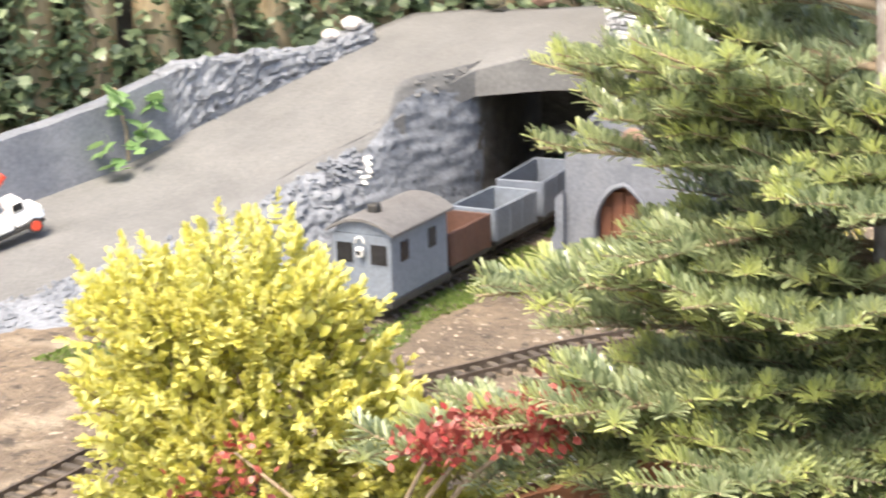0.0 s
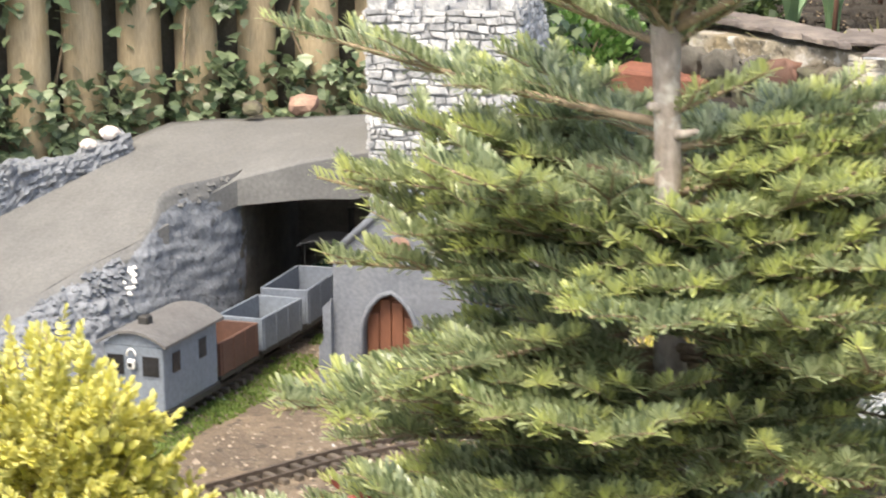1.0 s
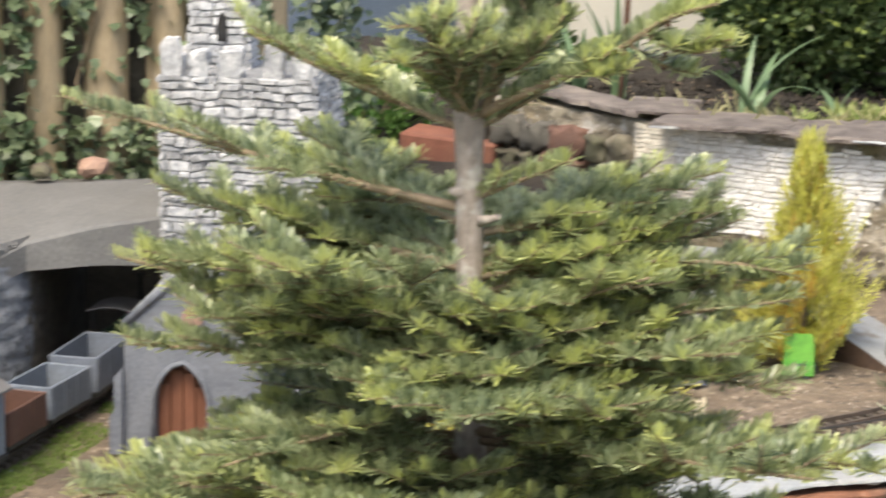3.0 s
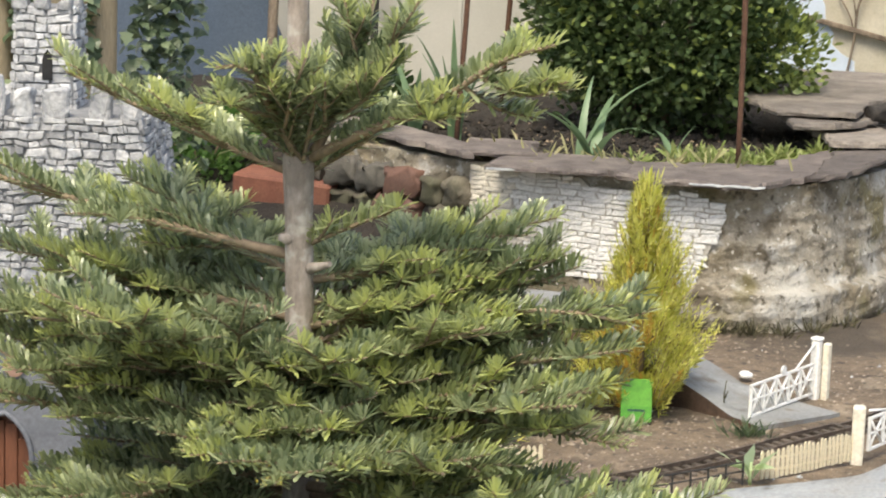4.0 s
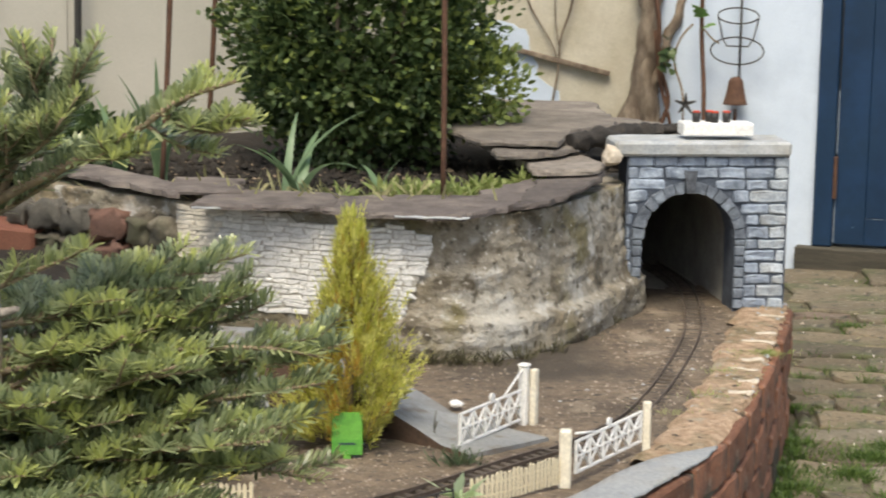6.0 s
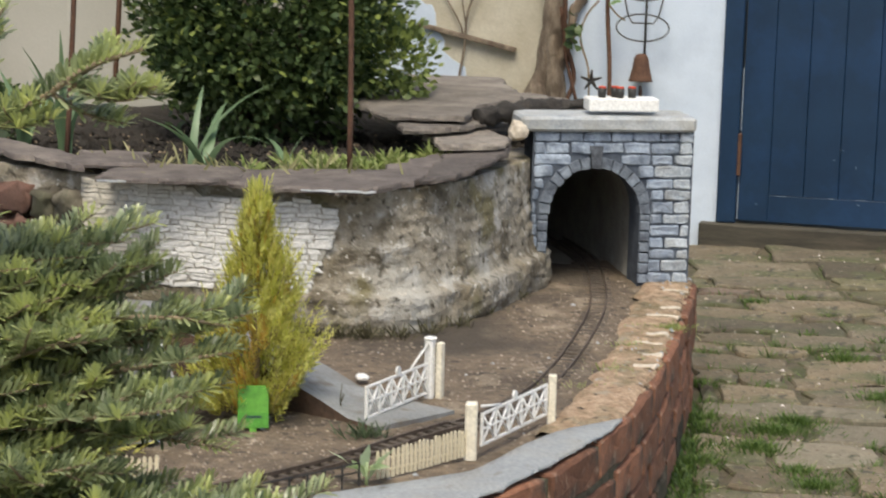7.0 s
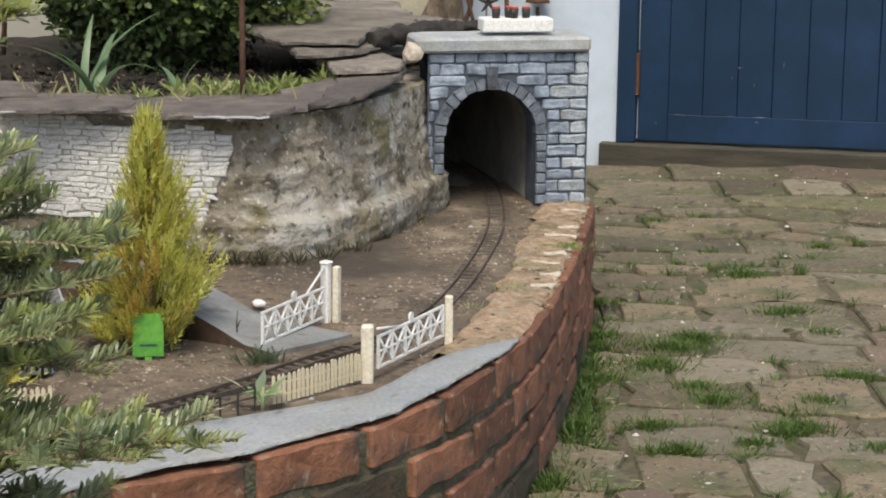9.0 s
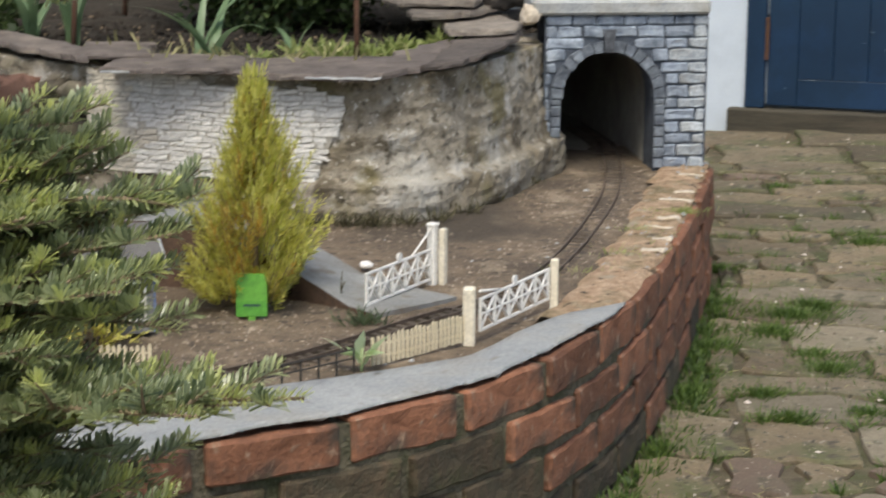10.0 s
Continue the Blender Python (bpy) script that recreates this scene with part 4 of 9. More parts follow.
def block_of(lo, hi, z0, z1):
    """A leaning block between two plan rectangles (x0, y0, x1, y1), and its front, right and left faces."""
    bm = bmesh.new()
    a, b = ([(x0, y0), (x1, y0), (x1, y1), (x0, y1)] for x0, y0, x1, y1 in (lo, hi))
    va, vb = [bm.verts.new((x, y, z0)) for x, y in a], [bm.verts.new((x, y, z1)) for x, y in b]
    bm.faces.new(va[::-1]); bm.faces.new(vb)
    quads = []
    for i in range(4):
        k = (i + 1) % 4
        bm.faces.new((va[i], va[k], vb[k], vb[i]))
        if i != 2:
            quads.append(((*a[i], z0), (*a[k], z0), (*b[k], z1), (*b[i], z1)))
    return bm, quads


TH = 0.515
bm, quads = block_of((-0.124, -0.172, 0.176, 0.140), (-0.138, -0.138, 0.102, 0.108), 0, TH)
lower = part("lower_stage", bm, M_TOWERJ, tower)
stuff_mesh("stonework", *stones_on(quads, 0.021, 0.0125, 0.0062, 5, 0.7, 0.006), M_TOWER, lower)
bm, quads = block_of((-0.112, -0.034, -0.018, 0.062), (-0.108, -0.030, -0.020, 0.058), TH - 0.02, 0.672)
turret = part("turret", bm, M_TOWERJ, tower)
stuff_mesh("stonework", *stones_on(quads, 0.020, 0.0125, 0.0055, 6, 0.7, 0.005), M_TOWER, turret)
bm = bmesh.new()
arch_w = [(-0.066, 0.560), (-0.066, 0.592), (-0.0625, 0.602), (-0.058, 0.608), (-0.0535, 0.602), (-0.050, 0.592), (-0.050, 0.560)]
lo = [bm.verts.new((x, -0.0395, z)) for x, z in arch_w]
hi = [bm.verts.new((x, -0.020, z)) for x, z in arch_w]
bm.faces.new(lo)
for k in range(7):
    bm.faces.new((lo[k], hi[k], hi[(k + 1) % 7], lo[(k + 1) % 7]))
bmesh.ops.recalc_face_normals(bm, faces=bm.faces)
part("window", bm, M_DARK, turret, "dark pointed window slit")


def merlon(x0, y0, x1, y1, z0, z1, seed, round_top=False):
    bm = box_bm(x0, y0, z0, x1, y1, z1, 0.003)
    bmesh.ops.subdivide_edges(bm, edges=[e for e in bm.edges if e.calc_length() > 0.012], cuts=3)
    for v in bm.verts:
        if round_top:
            v.co.x += ((x0 + x1) / 2 - v.co.x) * 0.55 * max(0.0, (v.co.z - z1 + 0.022) / 0.022) ** 2
        v.co += noise.noise_vector(v.co * 55 + Vector((seed, 0, 0))) * 0.0045 + noise.noise_vector(v.co * 120 + Vector((seed, 3, 0))) * 0.002
    part("merlon", bm, M_TOWER, tower)


for k, (x0, x1, z1) in enumerate(((-0.139, -0.104, 0.576), (-0.090, -0.062, 0.556), (-0.046, -0.006, 0.557), (0.027, 0.058, 0.570), (0.073, 0.105, 0.560))):
    merlon(x0, -0.140, x1, -0.116, TH - 0.004, z1, k * 3.1, k == 0)
for k, (y0, y1, z1) in enumerate(((-0.080, -0.048, 0.548), (-0.022, 0.012, 0.552), (0.040, 0.080, 0.545))):
    merlon(0.080, y0, 0.104, y1, TH - 0.004, z1, 20 + k * 2.3)
    merlon(-0.138, y0, -0.114, y1, TH - 0.004, z1 - 0.006, 30 + k * 2.3)
for k, x0 in enumerate((-0.114, -0.080, -0.044)):
    merlon(x0, -0.036, x0 + 0.024, -0.014, 0.668, 0.694 - 0.004 * k, 40 + k)
merlon(-0.040, 0.020, -0.018, 0.046, 0.668, 0.688, 47)

# ---- chapel ----
CM = pose(-1.317, 2.885, G, 0, 0, 10)
chapel = thing("chapel", "small grey rendered model chapel with pointed brown door", "chapel", at=CM)
CW, CS, CA = 0.205, 0.194, 0.286
DX0, DX1, DSP = 0.047, 0.123, 0.074


def gothic(x0, x1, zs, n=8):
    w = x1 - x0
    left = [(x1 - w * math.cos(a), zs + w * math.sin(a)) for a in [k / n * math.pi / 3 for k in range(n + 1)]]
    right = [(x0 + w * math.cos(a), zs + w * math.sin(a)) for a in [(n - k) / n * math.pi / 3 for k in range(n + 1)]]
    return left + right[1:]


bm = bmesh.new()
ar = [(DX0, 0.0)] + gothic(DX0, DX1, DSP) + [(DX1, 0.0)]
cxm = (DX0 + DX1) / 2
def gable(x):
    return CS + (CA - CS) * (1 - abs(x - CW / 2) / (CW / 2))
outline = []
for x, z in ar:
    if z < DSP + 0.005:
        outline.append((0.0 if x < cxm else CW, z))
    else:
        t = (x - DX0) / (DX1 - DX0)
        xx = t * CW
        outline.append((xx, gable(xx)))
A = [bm.verts.new((x, 0, z)) for x, z in ar]
B = [bm.verts.new((x, 0, z)) for x, z in outline]
C = [bm.verts.new((x, 0.02, z)) for x, z in ar]
D = [bm.verts.new((x, 0.22, z)) for x, z in outline]
for i in range(len(ar) - 1):
    bm.faces.new((A[i], B[i], B[i + 1], A[i + 1]))
    bm.faces.new((A[i], A[i + 1], C[i + 1], C[i]))
    bm.faces.new((B[i], D[i], D[i + 1], B[i + 1]))
bm.faces.new(D)
bmesh.ops.recalc_face_normals(bm, faces=bm.faces)
part("wall", bm, M_CHAPEL, chapel)
bm = bmesh.new()
vs = [bm.verts.new((x, 0.0195, z)) for x, z in ar]
bm.faces.new(vs)
for k in range(4):
    x = DX0 + 0.002 + k * 0.0185
    box(bm, x, 0.014, 0.001, x + 0.0172, 0.0195, DSP + 0.06 * (1 - abs(x + 0.01 - cxm) / 0.05), 0.001)
part("door", bm, M_CHAPDOOR, chapel, "varnished brown pointed door")
# moulding round the door
bm = bmesh.new()
tube(bm, [Vector((x + (-0.004 if x < cxm else 0.004), -0.002, z)) for x, z in ar], 0.004, 6)
part("door_moulding", bm, M_CHAPEL, chapel)
# buttress with set-offs
bm = bmesh.new()
prof = [(0.0, 0.0), (-0.020, 0.0), (-0.020, 0.055), (-0.012, 0.068), (-0.012, 0.115), (0.0, 0.128)]
lo = [bm.verts.new((x, -0.012, z)) for x, z in prof]
hi = [bm.verts.new((x, 0.022, z)) for x, z in prof]
bm.faces.new(lo); bm.faces.new(hi[::-1])
for i in range(6):
    bm.faces.new((lo[i], hi[i], hi[(i + 1) % 6], lo[(i + 1) % 6]))
bmesh.ops.recalc_face_normals(bm, faces=bm.faces)
rough(bm, 0.002, 50)
part("buttress", bm, M_CHAPEL, chapel)
bm = bmesh.new()
for x0, x1 in ((0.002, CW / 2), (CW - 0.002, CW / 2)):
    z0, z1 = CS + 0.001, CA + 0.001
    d = 1 if x1 > x0 else -1
    tube(bm, [Vector((x0, 0.0, z0)), Vector((x1, 0.0, z1))], 0.006, 6)
part("gable_coping", bm, M_CHAPEL, chapel)
bm = bmesh.new()
tube(bm, [Vector((CW / 2, -0.004, 0.208)), Vector((CW / 2, 0.004, 0.208))], 0.016, 16)
part("round_window", bm, M_PINKSTONE, chapel, "small faded orange-brown round window")
bm = bmesh.new()
for x0, x1 in ((0.0, CW / 2), (CW, CW / 2)):
    z0, z1 = CS + 0.0005, CA + 0.0005
    vs = [bm.verts.new(p) for p in ((x0, 0.012, z0), (x1, 0.012, z1), (x1, 0.23, z1), (x0, 0.23, z0), (x0, 0.012, z0 + 0.006), (x1, 0.012, z1 + 0.006), (x1, 0.23, z1 + 0.006), (x0, 0.23, z0 + 0.006))]
    for f in ((0, 1, 2, 3), (4, 5, 6, 7), (0, 1, 5, 4), (1, 2, 6, 5), (2, 3, 7, 6), (3, 0, 4, 7)):
        bm.faces.new([vs[i] for i in f])
bmesh.ops.recalc_face_normals(bm, faces=bm.faces)
part("roof", bm, M_SLATE_BLUE, chapel)

# ---- palisade fence ----
FENCE = [(-3.0, 2.2), (-2.62, 2.75), (-2.25, 3.25), (-1.95, 3.62), (-1.6, 3.85), (-1.455, 4.07)]
fence_line = spline([Vector(p) for p in FENCE], 0.105)
fence = thing("palisade_fence", "round timber palisade posts overgrown with ivy", "fence")
for k, p in enumerate(fence_line):
    bm = bmesh.new()
    r = R.uniform(0.036, 0.044)
    lean = R.uniform(-0.012, 0.012)
    tube(bm, [(0, 0, 0.15), (lean * 0.3, 0, 0.45), (lean * 0.6, 0.004, 0.8), (lean * 0.8, 0, 1.1), (lean, 0, 1.5)], [r, r * 1.02, r * 0.98, r * 1.01, r * 0.95], 16)
    ob = part("post", bm, M_POST, fence)
    ob.location = (p.x, p.y, 0)

# ---- vegetation ----
NEEDLE = [(0, 0.055, 0), (0.82, 0.088, 0.05), (1.0, 0.035, 0.03)]
OVAL = [(0, 0.05, 0), (0.35, 0.30, 0.05), (0.7, 0.24, 0.03), (1.0, 0, -0.04)]
STRAP = [(0, 0.035, 0), (0.4, 0.04, 0.05), (0.8, 0.03, 0.05), (1.0, 0, -0.02)]
IVYLEAF = [(0, 0.08, 0), (0.12, 0.46, 0.0), (0.34, 0.32, 0.04), (0.52, 0.42, 0.02), (0.68, 0.2, 0.02), (1.0, 0, -0.06)]
FEATHER = [(0, 0.05, 0), (0.3, 0.10, 0.02), (0.65, 0.08, 0.03), (1.0, 0, 0.0)]
UP = Vector((0, 0, 1))


def needle_seeds(seeds, pts, young_from, step=0.0066, length=0.0205, bare=0.0, tint=0.0):
    """Needles along a shoot: brushed forward, combed to both sides and up."""
    total = sum((b - a).length for a, b in zip(pts, pts[1:]))
    s, row = 0.0, 0
    tone = R.random()
    for a, b in zip(pts, pts[1:]):
        d = (b - a)
        L = d.length
        if L < 1e-6:
            continue
        d = d / L
        side = d.cross(UP)
        if side.length < 0.05:
            side = Vector((1, 0, 0))
        side.normalize()
        top = side.cross(d)
        k = 0.0
        while k < L:
            u = (s + k) / total
            if u > bare:
                row += 1
                fan = (0.05, 0.8, 1.4, 2.3, 3.1) if row % 2 else (-0.2, 0.45, 1.15, 1.85, 2.7, 3.35)
                for ang in fan:
                    ang += R.uniform(-0.24, 0.24)
                    fwd = 0.40 + 0.34 * max(0.0, math.sin(ang)) + R.uniform(-0.18, 0.18) + 0.9 * max(0.0, u - 0.75)
                    dirn = side * (0.82 * math.cos(ang)) + top * (math.sin(ang) * 0.85 + 0.04) + d * fwd
                    ln = length * R.uniform(0.88, 1.08) * (1.0 if u < 0.88 else 0.78)
                    yg = max(0.0, min(1.0, (u - young_from) * 3.5)) * R.uniform(0.6, 1.0) + 0.12 * tone * tone + tint
                    seeds.append((a + d * k, dirn, R.uniform(-0.35, 0.35), ln, min(yg, 1.0)))
            k += step * R.uniform(0.9, 1.1)
        s += L


def curve_from(p, d, length, droop, lift, n=8, wob=0.02):
    pts = [p.copy()]
    d = d.normalized()
    for i in range(n):
        u = (i + 1) / n
        d = (d + UP * (-droop * (1 - u) + lift * u) / n + rv(wob)).normalized()
        pts.append(pts[-1] + d * (length / n))
    return pts


def fir_tree():
    base = Vector((-0.604, 2.126, 0.27))
    fir = thing("fir_tree", "young fir tree with bare grey trunk top and dense green needles", "tree")
    bm = bmesh.new()
    tpts = [base + Vector((0.0, 0, z)) + Vector((0.010 * math.sin(z * 5) - 0.004 + 0.012 * max(0, z - 0.45), 0.004 * math.cos(z * 7), 0)) for z in (0, 0.15, 0.3, 0.45, 0.55, 0.62, 0.67, 0.70, 0.8, 0.95, 1.1)]
    tube(bm, tpts, [0.022, 0.020, 0.018, 0.0155, 0.0145, 0.0145, 0.0165, 0.0125, 0.011, 0.009, 0.006], 12)
    # stub and knots
    tube(bm, [base + Vector((0.008, -0.006, 0.562)), base + Vector((0.022, -0.014, 0.566)), base + Vector((0.036, -0.02, 0.571))], [0.007, 0.005, 0.003], 7)
    tube(bm, [base + Vector((-0.004, -0.008, 0.59)), base + Vector((-0.016, -0.018, 0.594))], [0.008, 0.004], 7)
    part("trunk", bm, M_BARK, fir)

    def trunk_at(z):
        for a, b in zip(tpts, tpts[1:]):
            if a.z <= z <= b.z:
                return a.lerp(b, (z - a.z) / (b.z - a.z))
        return tpts[-1]

    def branch(z, azim, elev, length, droop=0.2, lift=0.35, young=0.82, bare=0.06, spread=0.42, tint=0.0, gap=0.032, bald=None, thin=1.0, nl=0.0210, tl=0.045, sag=None):
        """One limb with side shoots; bald is a stretch without needles."""
        sag = R.uniform(-0.34, -0.02) if sag is None else sag
        z -= 0.019 if z - base.z > 0.44 else 0.0
        p = trunk_at(z)
        a = radians(azim)
        d = Vector((math.cos(a) * math.cos(radians(elev)), math.sin(a) * math.cos(radians(elev)), math.sin(radians(elev))))
        main = curve_from(p, d, length, droop, lift)
        bm = bmesh.new()
        tube(bm, main, [0.0052 * (1 - 0.72 * i / 8) * (length / 0.35) ** 0.5 for i in range(9)], 7)
        seeds = []
        needle_seeds(seeds, main, young, step=0.0066 * thin, length=nl, bare=bare, tint=tint)
        if bald:
            lo, hi = bald
            seeds[:] = [q for q in seeds if not lo * length < (q[0] - p).length < hi * length]
        s, side = 0.20 * length, 1
        while s < 0.93 * length:
            u = s / length
            i = min(int(u * 8), 7)
            q = main[i].lerp(main[i + 1], u * 8 - i)
            t = (main[i + 1] - main[i]).normalized()
            hz = t.cross(UP).normalized() * side
            if not (bald and bald[0] < u < bald[1]):
                ln = min(spread * length * (1 - u) + tl, 0.165) * R.uniform(0.8, 1.15)
                dd = (t * R.uniform(0.8, 1.05) + hz * R.uniform(0.75, 1.0) + UP * R.uniform(sag, sag + 0.72)).normalized()
                shoot = curve_from(q, dd, ln, -0.1, R.uniform(-0.35, 0.15) if sag < -0.05 else R.uniform(-0.2, 0.5), 6, 0.04)
                tube(bm, shoot, [0.0024, 0.0022, 0.0019, 0.0016, 0.0013, 0.001, 0.0008], 5)
                yg = R.choice((0.56, 0.68, 0.80, 1.3)) if young < 1 else 1.5
                needle_seeds(seeds, shoot, yg, step=0.0066 * thin, length=nl, tint=tint)
                if ln > 0.085:
                    for sg in (1, -1):
                        for uu in ((0.30, 0.55) if ln > 0.125 else (0.40,)):
                            k = int(uu * 6)
                            t2 = (shoot[k + 1] - shoot[k]).normalized()
                            h2 = t2.cross(UP).normalized() * sg
                            sub = curve_from(shoot[k], (t2 + h2 * 0.8 + UP * R.uniform(-0.12, 0.12)), ln * R.uniform(0.4, 0.6), 0.0, R.uniform(-0.25, 0.15), 4, 0.03)
                            tube(bm, sub, [0.0016, 0.0014, 0.0012, 0.001, 0.0007], 4)
                            needle_seeds(seeds, sub, yg, step=0.0068 * thin, length=nl, tint=tint)
            s += gap * R.uniform(0.8, 1.25)
            side = -side
        br = part("branch", bm, M_TWIG, fir)
        blades("needles", L_FIR, br, seeds, NEEDLE)

    def limb(dz, tip, **k):
        """A limb that reaches from the trunk to a known tip."""
        v = Vector(tip) - trunk_at(base.z + dz - (0.019 if dz > 0.44 else 0.0))
        branch(base.z + dz, math.degrees(math.atan2(v.y, v.x)), math.degrees(math.asin(v.z / v.length)), v.length * 1.01, 0.05, 0.05, **k)

    def spray(main, shoots, young, tint):
        """A limb of the top whorl: thick with young shoots that fork off towards their tips."""
        main = spline([Vector(p) for p in main], 0.02)
        bm = bmesh.new()
        n = len(main) - 1
        tube(bm, main, [0.0058 - 0.0040 * i / n for i in range(n + 1)], 7)
        seeds = []
        needle_seeds(seeds, main, young, length=0.0225, bare=0.08, tint=tint)
        for u, tip in shoots:
            q = main[int(u * n)]
            v = Vector(tip) - q
            shoot = [q + v * k / 5 + UP * (-0.10 * v.length * math.sin(math.pi * k / 5)) for k in range(6)]
            tube(bm, shoot, [0.0026, 0.0024, 0.0021, 0.0018, 0.0015, 0.0012], 5)
            needle_seeds(seeds, shoot, young - 0.15 * R.random(), length=0.0225, tint=tint)
            for sg in (1, -1):
                t = v.normalized()
                k = R.choice((2, 3))
                sub = curve_from(shoot[k], t + t.cross(UP).normalized() * sg * 0.8 + UP * R.uniform(-0.1, 0.4), min(0.045, 0.6 * v.length), 0.0, 0.2, 4, 0.03)
                tube(bm, sub, [0.0016, 0.0014, 0.0012, 0.001, 0.0007], 4)
                needle_seeds(seeds, sub, young - 0.1, length=0.021, tint=tint)
        br = part("branch", bm, M_TWIG, fir)
        blades("needles", L_FIR, br, seeds, NEEDLE)

    W1 = base.z + 0.672
    # top whorl, spreading upward
    spray([(-0.592, 2.12, 0.943), (-0.540, 2.10, 0.971), (-0.454, 2.07, 1.014), (-0.399, 2.05, 1.052), (-0.336, 2.04, 1.075)],
          [(0.38, (-0.446, 2.03, 1.023)), (0.52, (-0.441, 2.03, 1.001)), (0.66, (-0.375, 2.08, 1.002)), (0.72, (-0.345, 2.01, 1.030)), (0.74, (-0.329, 2.02, 1.041)), (0.78, (-0.379, 2.08, 1.073))], 0.66, 0.02)
    spray([(-0.589, 2.12, 0.950), (-0.571, 2.115, 0.985), (-0.553, 2.11, 1.023), (-0.540, 2.11, 1.057), (-0.530, 2.11, 1.116)],
          [(0.14, (-0.568, 2.07, 1.023)), (0.30, (-0.511, 2.06, 1.032)), (0.40, (-0.499, 2.07, 1.051)), (0.48, (-0.562, 2.13, 1.077)), (0.56, (-0.481, 2.08, 1.104)), (0.66, (-0.498, 2.13, 1.078)), (0.70, (-0.556, 2.09, 1.100))], 0.80, 0.0)
    branch(W1 - 0.002, 35, 26, 0.17, -0.1, 0.2, 0.7, spread=0.35, gap=0.045)
    branch(W1, 186, 20, 0.25, -0.1, 0.1, 0.7, spread=0.25, gap=0.028, bare=0.1, tint=0.08, nl=0.021, tl=0.058, sag=-0.2)
    spray([(-0.606, 2.12, 0.942), (-0.615, 2.09, 0.976), (-0.623, 2.06, 1.005), (-0.633, 2.03, 1.037), (-0.666, 2.01, 1.036)],
          [(0.30, (-0.591, 2.03, 1.017)), (0.45, (-0.577, 2.03, 1.049)), (0.55, (-0.619, 2.03, 1.051)), (0.68, (-0.653, 2.0, 1.007)), (0.4, (-0.668, 2.05, 1.012))], 0.75, 0.0)
    branch(W1 - 0.003, 262, 62, 0.12, 0.0, 0.0, 0.8, spread=0.4)
    branch(W1, 100, 30, 0.2, 0.0, 0.1)
    branch(W1 - 0.004, 300, 58, 0.12, 0.0, 0.0, spread=0.4)
    # single limbs on the bare stem
    branch(base.z + 0.592, 187, 8, 0.440, -0.2, 0.15, 0.80, bare=0.12, spread=0.22, gap=0.05)
    branch(base.z + 0.60, -8, 26, 0.115, 0.0, -0.1, 0.7, spread=0.1, tint=0.25, thin=1.6)
    branch(base.z + 0.575, 150, 8, 0.30, 0.1, 0.1, 0.85, spread=0.35)
    branch(base.z + 0.568, 12, 8, 0.265, 0.0, 0.05, 0.72, spread=0.30)
    branch(base.z + 0.555, 75, 6, 0.28, 0.1, 0.1)
    # long limbs to either side
    branch(base.z + 0.455, -6, 36, 0.36, 0.3, -1.25, 0.75, spread=0.3, bald=(0.48, 0.78), tint=0.05)
    branch(base.z + 0.475, 6, 10, 0.34, 0.0, 0.1, 0.8, spread=0.4)
    branch(base.z + 0.41, -14, 10, 0.35, 0.1, -0.4, 0.85, spread=0.4, bald=(0.35, 0.5))
    branch(base.z + 0.33, -10, 2, 0.40, 0.0, 0.2, 0.72, spread=0.22)
    branch(base.z + 0.28, -28, -4, 0.40, 0.1, 0.2, 0.8, spread=0.36)
    branch(base.z + 0.47, 186, 10, 0.35, 0.0, 0.05, 0.72, spread=0.38)

    branch(base.z + 0.45, 205, 10, 0.29, 0.0, -0.1, 0.75, spread=0.4)
    branch(base.z + 0.335, 197, 0, 0.325, 0.1, 0.0, 0.8, spread=0.40)
    branch(base.z + 0.25, 203, -2, 0.345, 0.1, 0.1, 0.82, spread=0.40)
    branch(base.z + 0.27, 188, -4, 0.32, 0.0, 0.2, 0.8, spread=0.38)
    branch(base.z + 0.20, 212, -2, 0.56, 0.1, 0.2, 0.85, spread=0.32)
    branch(base.z + 0.16, 226, -2, 0.58, 0.1, 0.3, 0.85, spread=0.32)
    # limbs whose tips stand out of the crown
    for dz, tip, yg in ((0.49, (-0.256, 2.15, 0.815), 0.75), (0.46, (-0.270, 2.08, 0.785), 0.85), (0.44, (-0.300, 2.04, 0.755), 0.9), (0.42, (-0.300, 1.97, 0.752), 0.85), (0.33, (-0.150, 1.97, 0.672), 0.60),
                        (0.34, (-0.210, 1.86, 0.678), 0.8), (0.41, (-0.300, 2.10, 0.738), 0.85), (0.30, (-0.222, 2.00, 0.640), 0.8), (0.565, (-0.360, 2.20, 0.880), 0.72), (0.46, (-0.985, 2.10, 0.764), 0.72),
                        (0.40, (-0.925, 2.00, 0.708), 0.8), (0.53, (-0.960, 2.20, 0.828), 0.72), (0.31, (-0.890, 1.79, 0.617), 0.80), (0.28, (-0.800, 1.86, 0.600), 0.85), (0.28, (-0.670, 1.76, 0.625), 0.8), (0.27, (-0.575, 1.76, 0.625), 0.75),
                        (0.465, (-0.510, 1.92, 0.790), 0.66), (0.46, (-0.640, 1.93, 0.775), 0.72), (0.20, (-0.760, 1.70, 0.520), 0.8), (0.18, (-0.640, 1.66, 0.480), 0.8), (0.20, (-0.86, 1.72, 0.50), 0.8)):
        limb(dz, tip, young=yg, spread=0.22 if tip[0] > -0.4 else 0.34, bare=0.1)
    # whorls of spreading limbs
    tiers = [(0.462, 6, 0.31, 12, 5.0), (0.40, 6, 0.35, 8, 28.0), (0.32, 6, 0.40, 3, 8.0), (0.23, 6, 0.44, 0, 34.0), (0.14, 6, 0.47, -3, 12.0), (0.06, 6, 0.47, 0, 20.0)]
